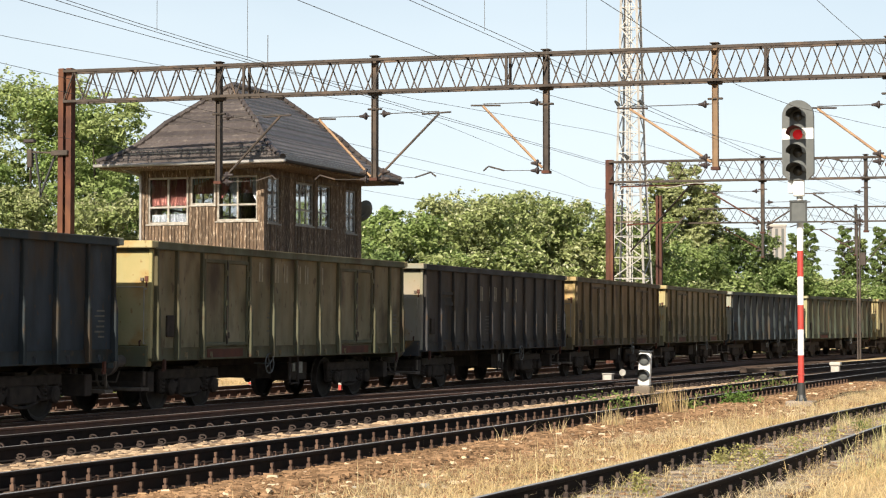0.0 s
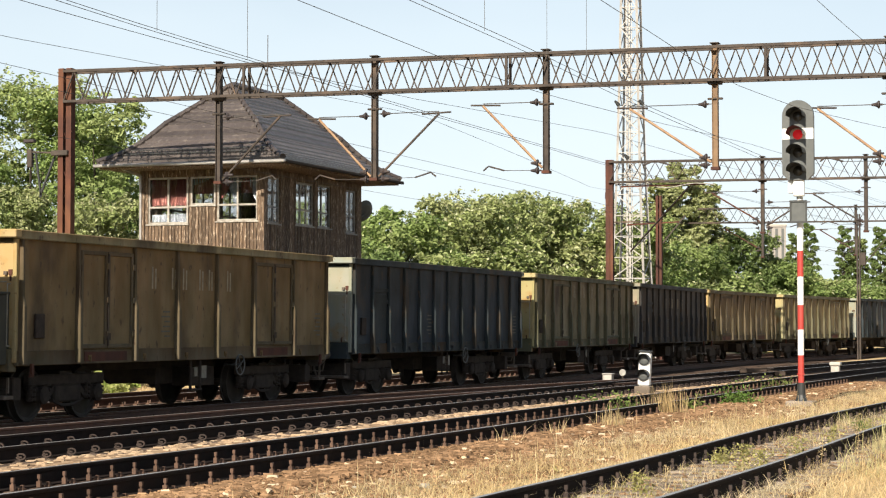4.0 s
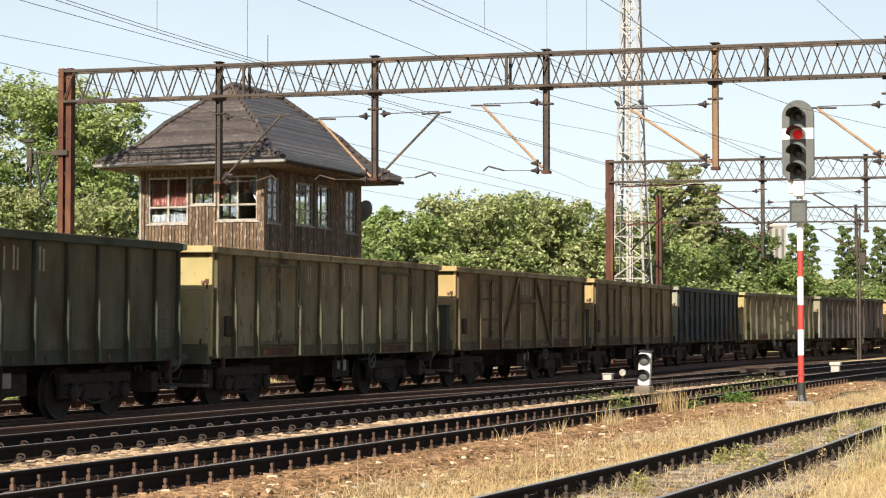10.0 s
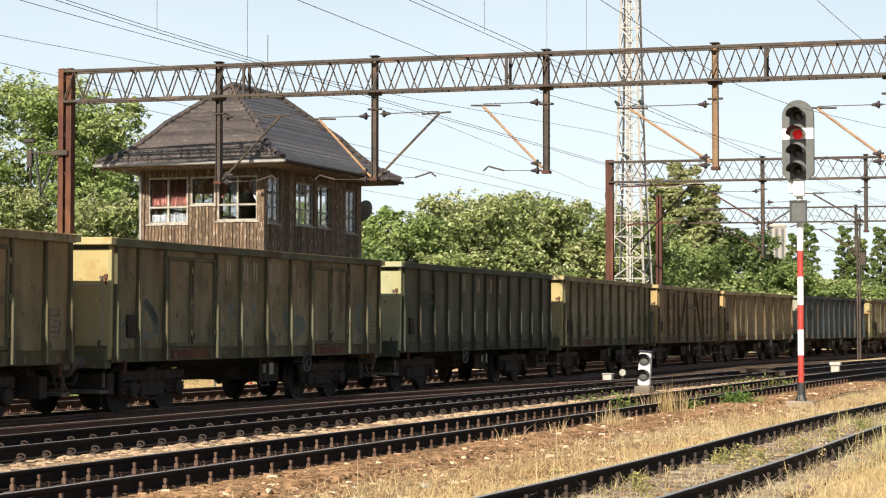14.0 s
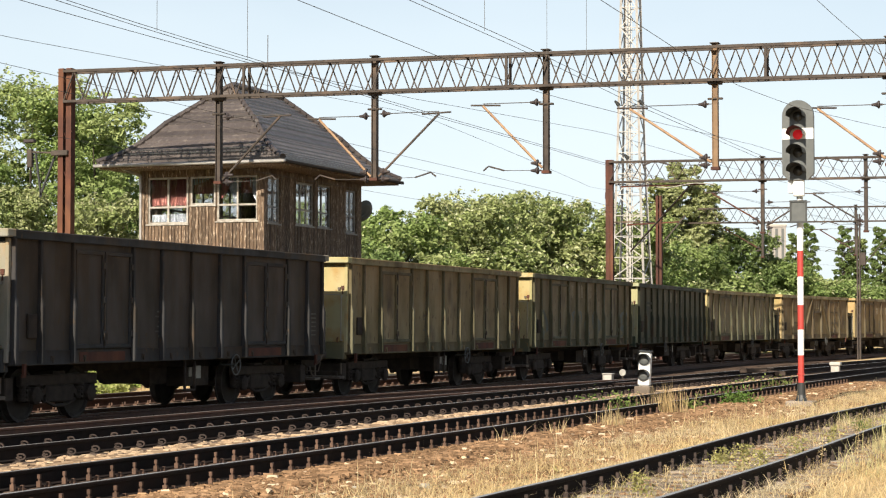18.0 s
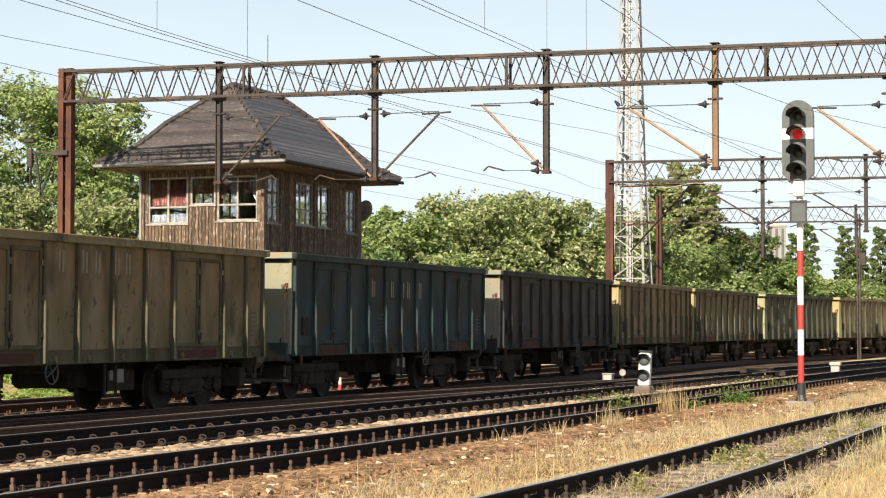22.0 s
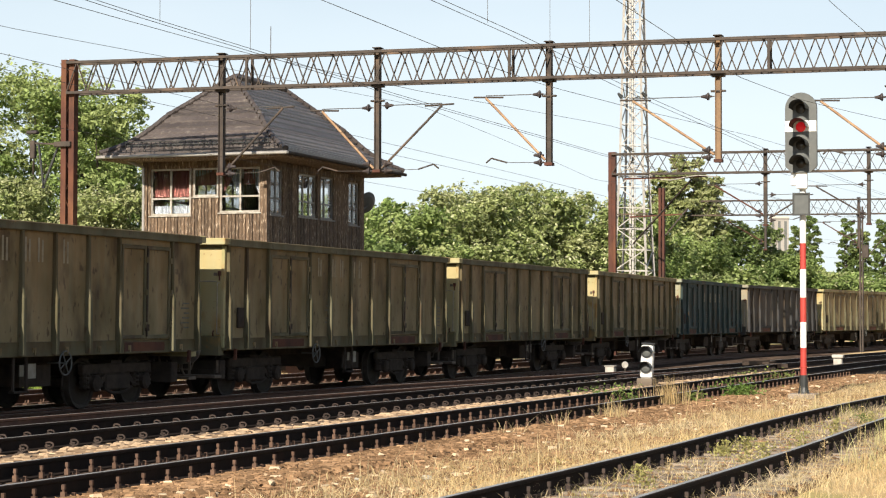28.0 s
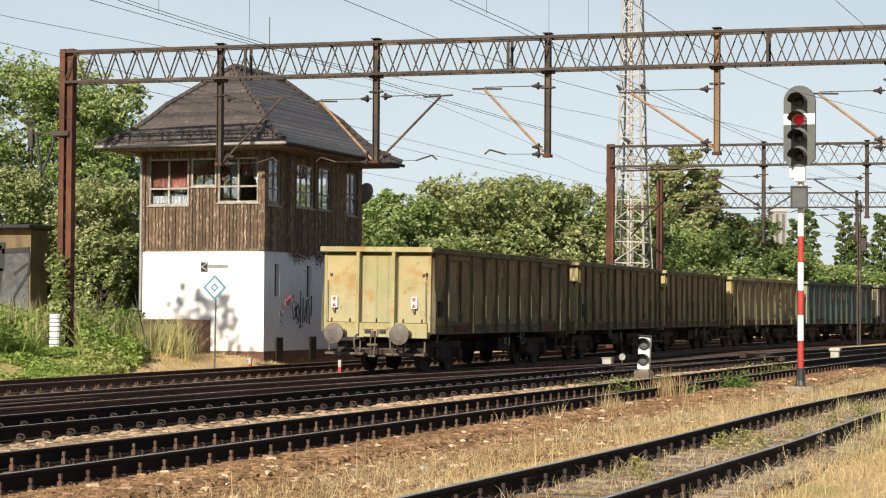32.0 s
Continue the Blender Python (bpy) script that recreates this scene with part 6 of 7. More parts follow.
def dwarf_signal():
    s = thing("dwarf_signal", "low two-lamp white ground signal between the tracks", "signal", pose(49.4, 12.25, -0.2))
    part("footing", boxes((-0.2, 0.2, -0.2, 0.2, 0, 0.2), bevel=0.02), SLEEPER_GREY, s, "weathered grey footing block")
    b = part("housing", boxes((-0.12, 0.12, -0.15, 0.15, 0.2, 1.05), bevel=0.04), SIG_WHITE, s)
    b.matrix_basis = Matrix.Rotation(radians(3), 4, "X")
    for z in (0.86, 0.47):
        r = part("lens_rim", lathe([(0.145, -0.118), (0.145, -0.15), (0.12, -0.152), (0.12, -0.13)], 18, "X"), SIG_BLACK, b)
        r.matrix_basis = Matrix.Translation((0, 0, z))
        l = part("lens", lathe([(0.12, -0.122), (0.10, -0.14), (0.03, -0.15)], 16, "X"), SIG_GREY, b, "grey unlit lens")
        l.matrix_basis = Matrix.Translation((0, 0, z))
        h = bmesh.new()
        for i in range(9):
            a, c = math.pi * i / 9, math.pi * (i + 1) / 9
            h.faces.new([h.verts.new(q) for q in ((-0.12, 0.15 * math.cos(a), z + 0.15 * math.sin(a)), (-0.34, 0.15 * math.cos(a), z + 0.15 * math.sin(a)), (-0.34, 0.15 * math.cos(c), z + 0.15 * math.sin(c)), (-0.12, 0.15 * math.cos(c), z + 0.15 * math.sin(c)))])
            h.faces.new([h.verts.new(q) for q in ((-0.12, 0.16 * math.cos(c), z + 0.16 * math.sin(c)), (-0.34, 0.16 * math.cos(c), z + 0.16 * math.sin(c)), (-0.34, 0.16 * math.cos(a), z + 0.16 * math.sin(a)), (-0.12, 0.16 * math.cos(a), z + 0.16 * math.sin(a)))])
        part("hood", h, SIG_BLACK, b)
    part("cap", boxes((-0.14, 0.14, -0.15, 0.15, 1.05, 1.09), bevel=0.01), SIG_BLACK, b)


dwarf_signal()


# ---- radio mast ----
def radio_mast(x, y, h):
    """A square lattice mast: its foot tapers quickly, its upper shaft hardly at all."""
    t = thing("radio_mast", "white lattice radio mast with a tapering foot", "mast", pose(x, y, -0.3))
    levels = [0.0]
    while levels[-1] < h:
        levels.append(levels[-1] + 1.05)

    def half(z):
        return float(np.interp(z, (0, 4, 9, 18, 40), (0.96, 0.82, 0.60, 0.39, 0.33)))

    corners = [(-1, -1), (1, -1), (1, 1), (-1, 1)]
    for cx, cy in corners:
        for za, zb in zip(levels[::3], levels[3::3]):
            ka, kb = half(za), half(zb)
            part("leg", sticks(((cx * ka, cy * ka, za), (cx * kb, cy * kb, zb + 0.02), 0.085)), TOWER_W, t)
    for i, (za, zb) in enumerate(zip(levels, levels[1:])):
        ka, kb = half(za), half(zb)
        for j in range(4):
            p, q = corners[j], corners[(j + 1) % 4]
            if i % 2:
                p, q = q, p
            part("diagonal_bar", sticks(((p[0] * ka, p[1] * ka, za), (q[0] * kb, q[1] * kb, zb), 0.042)), TOWER_W, t)
            part("cross_bar", sticks(((p[0] * ka, p[1] * ka, za), (q[0] * ka, q[1] * ka, za), 0.038)), TOWER_W, t)
    part("cable_run", sticks(((0.12, 0.1, 0), (0.12, 0.1, h), 0.10), ((-0.12, 0.16, 0), (-0.12, 0.16, h), 0.05)), TOWER_W, t)
    part("ladder", sticks(((-0.2, -0.1, 0), (-0.2, -0.1, h), 0.03), ((-0.2, 0.2, 0), (-0.2, 0.2, h), 0.03), *[((-0.2, -0.1, z), (-0.2, 0.2, z), 0.02) for z in np.arange(0.5, 18, 0.4)]), TOWER_W, t)
    for z, r in ((7.0, 0.95), (9.0, 0.85)):
        part("platform_ring", sticks(((-r, -r, z), (r, -r, z), 0.06), ((r, -r, z), (r, r, z), 0.06), ((r, r, z), (-r, r, z), 0.06), ((-r, r, z), (-r, -r, z), 0.06)), TRUSS, t)
    for z, dy in ((12.9, 0.62), (12.9, -0.62), (10.2, 0.15)):
        bm = sticks(((0, 0, z), (-0.5, dy, z + 0.02), 0.05), ((-0.5, dy - 0.12, z), (-0.62, dy + 0.05, z + 0.2), 0.24, 0.12), segs=8)
        part("floodlight", bm, SIG_BLACK, t, "dark floodlight on a short arm")
    return t


radio_mast(98.0, 24.9, 27)
lm = thing("lattice_post", "rusty lattice line post with a slanting strut", "post", pose(96.0, 23.0, -0.4))
bm_ = bmesh.new()
lattice_post(bm_, 0, 0, 0, 8.3, 0.17, 0.06)
part("shaft", bm_, RUST, lm)
part("strut", sticks(((0, -0.2, 6.0), (0, -1.3, 7.3), 0.06)), TRUSS, lm)
part("arm", sticks(((0, 1.6, 6.9), (0, -1.0, 7.0), 0.07)), RUST, lm)


lp = thing("lattice_post", "rusty lattice line post far along the tracks", "post", pose(110.0, 15.3, -0.4))
bm_ = bmesh.new()
lattice_post(bm_, 0, 0, 0, 8.0, 0.13, 0.035)
part("shaft", bm_, TRUSS, lp)
part("switch_box", boxes((-0.2, 0.1, -0.4, -0.1, 5.2, 5.9), bevel=0.03), TRUSS, lp)
part("arm", sticks(((0, 0.1, 6.6), (0, 1.0, 6.4), 0.06), ((0, -0.1, 5.0), (0, -1.6, 6.8), 0.05)), TRUSS, lp)

# ---- trees ----
def tree(name, label, x, y, h, r, mat, n, size, seed, base=0.18, lobes=46, flowers=None, slim=False):
    """Tapered trunk, limbs, and a crown of many leafy clumps with an uneven outline and gaps."""
    t = thing(name, label, "tree" if name == "tree" else "shrub", pose(x, y, ground_z(x, y) - 0.1))
    g = np.random.default_rng(seed)
    bm = bmesh.new()
    stick(bm, (0, 0, 0), (g.normal(0, 0.15), g.normal(0, 0.15), h * 0.6), 0.03 * h + 0.08, 0.015 * h, segs=8)
    cent = []
    for i in range(lobes):
        a = 2.4 * i + g.uniform(-0.5, 0.5)
        zz = (i + 0.5) / lobes
        if slim:
            env = 0.42 * math.sin(math.pi * (0.12 + 0.8 * zz)) ** 0.7
            lr = r * 0.36 * (1 - 0.6 * zz)
        else:
            env = 0.78 * math.sin(math.pi * (0.13 + 0.80 * zz ** 0.9)) ** 0.6 * (1 if i % 3 else g.uniform(0.25, 0.7))
            lr = r * g.uniform(0.16, 0.33)
        top = h - lr * 0.95
        c = np.array([r * env * math.cos(a) * g.uniform(0.85, 1.05), r * env * math.sin(a) * g.uniform(0.85, 1.05), h * base + lr * 0.6 + zz * (top - h * base - lr * 0.6)])
        cent.append((c, lr))
        if i % 2 == 0:
            stick(bm, (0, 0, h * min(0.55, 0.12 + zz * 0.5)), tuple(c * 0.95), 0.07 + 0.005 * h, 0.03, segs=5)
    part("trunk", bm, BARK, t)
    per = n // lobes
    pts, outs = [], []
    for c, rr in cent:
        d = g.normal(size=(per, 3))
        d[:, 2] = np.where(d[:, 2] < -0.6, -0.5 * d[:, 2], d[:, 2])
        d /= np.linalg.norm(d, axis=1)[:, None]
        k = g.uniform(0.6, 1.08, per)
        wob = 1 + 0.16 * np.sin(d[:, 0] * 7 + c[0] * 3) * np.cos(d[:, 1] * 8 + c[1]) + 0.14 * np.sin(d[:, 2] * 11 + c[2] * 3)
        # leaves gather in small sprays
        tips = d * (rr * k * wob)[:, None] * np.array([1.0, 1.0, 0.82])
        lead = (np.arange(per) // 9) * 9
        gather = g.random(per) < 0.86
        tips[gather] = tips[lead[gather]] + g.normal(0, rr * 0.10, (gather.sum(), 3)) * np.array([1.0, 1.0, 0.6])
        pts.append(c[None] + tips)
        outs.append(d * 0.8 + np.array([0, 0, 0.75]))
    pts, outs = np.concatenate(pts), np.concatenate(outs)
    keep = pts[:, 2] > 0.1
    pts, outs = pts[keep], outs[keep]
    co, f = leaf_cloud(pts, size, out=outs)
    raw_mesh("crown", co, f, mat, t)
    if flowers:
        pick = g.random(len(pts)) < flowers
        top = pts[pick] + outs[pick] * 0.12
        co, f = leaf_cloud(top, size * 0.9, out=outs[pick])
        raw_mesh("blossom", co, f, BLOSSOM, t, "creamy blossom clusters")
    return t


BLOSSOM = leaf_shade("creamy_blossom", (0.42, 0.43, 0.25), (0.33, 0.36, 0.18), (0.5, 0.5, 0.33), 0.2)
T_ = "leafy green broadleaf tree behind the tracks"
tree("tree", "tall feathery-leaved green tree behind the old shed", 62, 37.7, 11.2, 4.0, LEAF_A, 30000, 0.085, 11)
tree("tree", "tall dense green tree behind the signal box", 62, 35.0, 10.2, 3.2, LEAF_A, 26000, 0.085, 12)
tree("tree", "dark green tree behind the bushes", 61, 42.0, 10.4, 4.2, LEAF_B, 24000, 0.1, 13)
tree("tree", "leafy light green tree behind the roof", 71, 38.0, 10.0, 3.9, LEAF_C, 20000, 0.1, 14)
tree("shrub", "pale-blossomed shrub beside the gantry post", 57, 32.0, 6.2, 2.3, LEAF_C, 22000, 0.075, 15, base=0.05, flowers=0.16)
tree("shrub", "dense green shrub behind the old shed", 57, 35.4, 6.6, 2.6, LEAF_C, 22000, 0.075, 16, base=0.05, flowers=0.10)
tree("shrub", "dense green shrub near the old shed", 56.5, 38.8, 7.0, 2.8, LEAF_A, 18000, 0.08, 17, base=0.05)
tree("shrub", "bright green shrub against the signal box", 58.5, 31.3, 4.2, 1.5, LEAF_C, 10000, 0.07, 18, base=0.05, flowers=0.12)
tree("shrub", "leafy pale green bush beside the drain pipe", 54.9, 30.75, 3.7, 1.15, LEAF_C, 11000, 0.07, 20, base=0.03, flowers=0.05)
# the sparse tree stands out of view, placed to cast the wall's leaf shadow
tree("tree", "tall sparse tree beside the line that shades the signal box", 37.5, 27.3, 12.85, 1.75, LEAF_C, 1700, 0.10, 19, base=0.75, lobes=34)
k_ = 0
# trees at (88, 31) and (98, 29.5): dark leaves stand in for shaded lower foliage
for x_, y_, h_, r_, m_, fl in ((84, 36.5, 8.0, 4.0, LEAF_A, 0.03), (90, 34.5, 7.9, 4.0, LEAF_A, 0.03), (96, 33, 9.0, 4.4, LEAF_C, 0.10), (101, 31.5, 9.3, 4.4, LEAF_C, 0.14), (104, 28.8, 8.9, 4.0, LEAF_C, 0.16),
                               (92, 39, 8.0, 4.0, LEAF_B, 0), (108, 36, 9.4, 5.0, LEAF_A, 0), (110, 27.5, 8.6, 3.6, LEAF_A, 0.04), (82, 33.2, 5.6, 3.0, LEAF_B, 0), (88, 31.0, 4.6, 3.0, LEAF_B, 0),
                               (98, 29.5, 4.6, 3.0, LEAF_B, 0), (112, 31.5, 8.0, 4.2, LEAF_B, 0.02)):
    tree("tree", T_ + (" flecked with creamy blossom" if fl > 0.04 else ""), x_, y_, h_, r_, m_, 24000, 0.12, 30 + k_, base=0.06, flowers=fl)
    k_ += 1
for x_, y_, h_, r_, m_, fl in ((124, 29.4, 11.6, 3.2, LEAF_D, 0), (125, 28.3, 12.6, 3.2, LEAF_D, 0), (126, 27.2, 11.4, 3.0, LEAF_D, 0), (127, 24.8, 8.4, 3.6, LEAF_B, 0.02), (128, 22.6, 6.5, 3.2, LEAF_A, 0), (121, 27.0, 7.4, 3.6, LEAF_A, 0.03),
                               (117, 25.3, 4.8, 2.8, LEAF_A, 0.05), (122, 23.0, 4.4, 2.8, LEAF_C, 0.05), (150, 22.5, 5.7, 3.6, LEAF_A, 0), (150, 20.0, 5.2, 3.4, LEAF_A, 0), (151, 17.6, 5.5, 3.6, LEAF_A, 0), (140, 24.0, 6.0, 3.6, LEAF_B, 0),
                               (152, 26.5, 6.6, 4.0, LEAF_B, 0), (160, 14.0, 5.6, 3.6, LEAF_B, 0), (136, 21.0, 5.4, 3.2, LEAF_A, 0.03), (140, 18.6, 5.0, 3.0, LEAF_A, 0.03)):
    tree("tree", T_ if h_ < 11 else "tall slender poplar-like tree in the distance", x_, y_, h_, r_, m_, 17000, 0.14, 60 + k_, base=0.06, flowers=fl, slim=h_ > 11)
    k_ += 1
for x_, y_, h_ in ((190, 31.1, 11.9), (191, 32.6, 11.0), (190, 27.7, 11.6), (192, 26.6, 10.6), (190, 24.4, 11.4), (194, 23.0, 11.0)):
    tree("tree", "tall slender poplar in the distance", x_, y_, h_, 1.9, LEAF_B, 14000, 0.14, 90 + k_, base=0.05, slim=True)
    k_ += 1

# unseen leaf belt added behind the camera; closes the horizon, darkens window reflections
n_ = 40000
a_ = rng.uniform(radians(95), radians(352), n_)
d_ = rng.uniform(75, 95, n_)
top_ = 7.0 + 11.0 * np.exp(-((a_ - radians(122)) / 0.45) ** 2) + 9.0 * np.exp(-((a_ - radians(342)) / 0.4) ** 2) + 2.0 * np.sin(a_ * 9) + 2.0 * np.sin(a_ * 23)
pts_ = np.stack([d_ * np.cos(a_), d_ * np.sin(a_), top_ * rng.uniform(0, 1, n_) ** 0.8], 1)
pts_ = pts_[(np.abs(pts_[:, 1] - 13) > 14) | (pts_[:, 2] < 0)]
far_ = np.stack([rng.uniform(-185, -150, 9000), rng.uniform(-45, 75, 9000), 12 * rng.uniform(0, 1, 9000) ** 0.8], 1)
pts_ = np.concatenate([pts_, far_])
co_, f_ = leaf_cloud(pts_, 0.9)
tagged(raw_mesh("woods", co_, f_, LEAF_B), "unseen belt of green leaves added to darken the window reflections", "woods", kind="stuff")

# ---- old shed and trackside clutter ----
sh = thing("shed", "low old shed with sprayed grey wall and flat roof", "shed", pose(54.2, 32.9, 0))
part("wall", boxes((0, 1.0, 0, 6, -0.3, 3.9)), shade("stained_shed_wall", (0.20, 0.15, 0.075), (0.13, 0.095, 0.05), rough=0.9, scale=1.6, stretch=(1, 1, 0.4), c=(0.09, 0.07, 0.05), c_scale=1.3, c_at=0.56, bump=0.4), sh)
part("roof", boxes((-0.34, 1.2, -0.14, 6.2, 3.93, 4.05), bevel=0.02), SIG_BLACK, sh, "tarred flat roof slab")
part("roof_edge", boxes((-0.28, 1.14, -0.08, 6.14, 3.9, 3.928)), UNDER, sh)
part("wall_band", boxes((-0.03, -0.002, 0.05, 6.0, 0.2, 3.2)), shade("sprayed_grey", (0.115, 0.12, 0.128), (0.055, 0.058, 0.062), rough=0.8, scale=5, c=(0.06, 0.058, 0.055), c_scale=2.2, c_at=0.6, bump=0.2, fleck=((0.05, 0.048, 0.045), 14.0, 0.6)), sh, "pale grey sprayed wall field, flaking")
for p_, q_, w_ in (((0.03, 3.27), (1.0, 3.22), 0.16), ((0.0, 3.22), (0.05, 2.55), 0.08), ((0.05, 2.55), (0.6, 1.75), 0.09), ((0.6, 1.75), (0.48, 1.2), 0.1), ((0.08, 2.85), (0.58, 2.5), 0.08), ((1.0, 3.5), (1.02, 2.6), 0.2), ((1.02, 2.7), (1.22, 1.4), 0.14),
                   ((1.05, 3.4), (1.3, 2.9), 0.12), ((1.3, 2.9), (1.15, 2.4), 0.1), ((1.6, 3.3), (1.75, 1.5), 0.14), ((1.75, 2.5), (2.3, 2.2), 0.12)):
    part("spray_line", sticks(((-0.03, *p_), (-0.03, *q_), 0.03, w_)), SIG_BLACK, sh, "thick black sprayed outline")

def on_bank(x, y):
    """The overgrown part of the bank: straw ground lies between it and the signal box."""
    edge = 0.534 * x + 0.7 * smooth_noise(x, y, 0.7, 4)
    return y > max(24.7 + 0.5 * smooth_noise(x, y, 0.8, 9), edge)


def weed_height(x, y):
    """Low at the trodden foot of the bank beside the marker post, knee-high and more above it."""
    low = 0.1 if (0.574 < y / x < 0.604 and y < 30.6) else 1.0
    if y / x >= 0.604 and y < 27.0:
        low = 0.2
    return low * min(1.0, 0.3 + max(0, y - 24.9) * 0.25)


gx, gy = strip_points(8000, 38, 54.6, 24.6, 33.5, 1.0, 0.25, 8)
ok = np.array([on_bank(a, b) for a, b in zip(gx, gy)])
gx, gy = gx[ok], gy[ok]
wh = np.array([weed_height(a, b) for a, b in zip(gx, gy)])
grass("green_grass", "lush green grass on the bank by the gantry post", gx, gy, rng.uniform(0.3, 1.0, len(gx)) * np.maximum(wh, 0.12), 0.028, GRASS_GREEN, ground_z, 0.4, 6)
gx, gy = strip_points(1700, 48.5, 54.6, 27.0, 32.9, 1.0, 0.6, 9)
ok = np.array([on_bank(a, b) and weed_height(a, b) > 0.3 for a, b in zip(gx, gy)])
grass("tall_grass", "tall arching pale grass beside the signal box", gx[ok], gy[ok], rng.uniform(0.8, 1.65, ok.sum()), 0.016, GRASS_PALE, ground_z, 0.3, 4)
clump_x, clump_y = rng.normal(50.9, 0.4, 330), rng.normal(26.55, 0.36, 330)
grass("tall_grass", "fountain of long arching straw-yellow grass before the porch", clump_x, clump_y, rng.uniform(0.75, 1.3, 330), 0.016, GRASS_PALE, ground_z, 0.6, 4)
gx, gy = strip_points(5000, 45, 55.5, 23.9, 27.6, 1.0, 0.6, 21)
ok = np.array([not on_bank(a, b) for a, b in zip(gx, gy)])
grass("dry_grass", "short bleached grass on the strip before the signal box", gx[ok], gy[ok], rng.uniform(0.05, 0.14, ok.sum()), 0.012, GRASS_DRY, ground_z, 0.8, 5)
# creeper and weeds round the gantry post and marker
pts_ = np.stack([rng.normal(50.6, 0.1, 1500), rng.normal(29.78, 0.12, 1500), np.abs(rng.normal(1.3, 0.7, 1500))], 1)
co_, f_ = leaf_cloud(pts_, 0.075)
tagged(raw_mesh("creeper", co_, f_, LEAF_A), "green creeper climbing the gantry post", "creeper", kind="stuff")
pts_ = np.stack([rng.uniform(40, 54.0, 76000), rng.uniform(24.6, 32.5, 76000), rng.uniform(0, 1, 76000) ** 1.2], 1)
keep_ = np.array([on_bank(a, b) and smooth_noise(a, b, 0.6, 3) + 0.5 * smooth_noise(a, b, 2.2, 6) > 0.9 * c - 0.5 for a, b, c in pts_])
pts_ = pts_[keep_]
pts_[:, 2] = np.array([ground_z(a, b) + 1.3 * c * weed_height(a, b) for a, b, c in pts_])
co_, f_ = leaf_cloud(pts_, 0.075)
tagged(raw_mesh("bank_weeds", co_, f_, BANK_LEAF), "leafy green weeds on the bank", "weeds", kind="stuff")

st = thing("leaning_stake", "short black leaning stake with a thin bent rod", "stake", pose(49.5, 26.3, ground_z(49.5, 26.3) - 0.05))
part("stub", sticks(((0, -0.06, 0), (0, 0.1, 0.5), 0.13, 0.1), segs=8), SIG_BLACK, st)
part("rod", sticks(((0, 0.08, 0.45), (0, 0.26, 1.1), 0.035), ((0, 0.26, 1.1), (0, 0.42, 1.75), 0.03), segs=6), SIG_BLACK, st)

mk = thing("marker_post", "white striped concrete marker post on the bank", "marker post", pose(49.6, 29.29, 0.08))
part("shaft", lathe([(0.16, -0.6), (0.16, 1.2), (0.14, 1.22)], 14), SIG_WHITE, mk)
for z_ in (0.1, 0.22, 0.36, 0.5, 0.56, 0.72, 0.86, 0.98, 1.08):
    part("dark_line", lathe([(0.163, z_), (0.163, z_ + 0.02)], 14), SIG_GREY, mk)

ds = thing("diamond_sign", "blue and white diamond sign on a thin pole", "sign", pose(50.5, 24.75, -0.25))
part("pole", sticks(((0, 0, 0), (0, -0.02, 2.0), 0.05), segs=8), SIG_GREY, ds)
BLUE_P = shade("sign_blue", (0.10, 0.27, 0.40), (0.08, 0.22, 0.33), rough=0.5, scale=5, bump=0)
for k_, (r_, m_) in enumerate(((0.36, BLUE_P), (0.27, SIG_WHITE), (0.13, BLUE_P), (0.06, SIG_WHITE))):
    bm_ = boxes((-0.012, 0.0, -r_ / 1.414, r_ / 1.414, -r_ / 1.414, r_ / 1.414))
    p_ = part("diamond", bm_, m_, ds)
    p_.matrix_basis = Matrix.Translation((-0.03 - 0.004 * k_, 0, 2.32)) @ Matrix.Rotation(math.pi / 4, 4, "X")


cb = thing("cable_box", "small white steel cable box beside the track", "cable box", pose(58.5, 15.6, -0.28))
part("case", boxes((-0.15, 0.15, -0.14, 0.14, 0.0, 0.34), bevel=0.02), CONCRETE, cb)
part("lid", boxes((-0.17, 0.17, -0.16, 0.16, 0.34, 0.37), bevel=0.01), CONCRETE, cb)
pi = thing("point_indicator", "round white point indicator disc on a dark stem", "indicator", pose(58.3, 15.1, -0.32))
part("stem", sticks(((0, 0, 0), (0, 0, 0.4), 0.06), segs=8), UNDER, pi)
part("disc", lathe([(0.095, -0.03), (0.105, 0.0), (0.095, 0.03)], 16, "X"), CONCRETE, pi).matrix_basis = Matrix.Translation((0, 0, 0.44))
cp = thing("concrete_marker", "squat white concrete marker with a wide cap", "marker", pose(72.3, 10.9, -0.3))
part("stem", boxes((-0.15, 0.15, -0.15, 0.15, 0, 0.4), bevel=0.03), CONCRETE, cp)
part("cap", boxes((-0.2, 0.2, -0.2, 0.2, 0.4, 0.53), bevel=0.03), CONCRETE, cp)
for x_, y_, h_ in ((52.5, 24.6, 0.36), (50.2, 20.85, 0.4)):
    pg = thing("clearance_peg", "short white and red clearance peg between tracks", "peg", pose(x_, y_, -0.28), "clearance pegs")
    part("red_foot", boxes((-0.04, 0.04, -0.04, 0.04, 0, h_ * 0.5)), SIG_RED, pg)
    part("white_head", boxes((-0.045, 0.045, -0.045, 0.045, h_ * 0.5, h_), bevel=0.01), CONCRETE, pg)


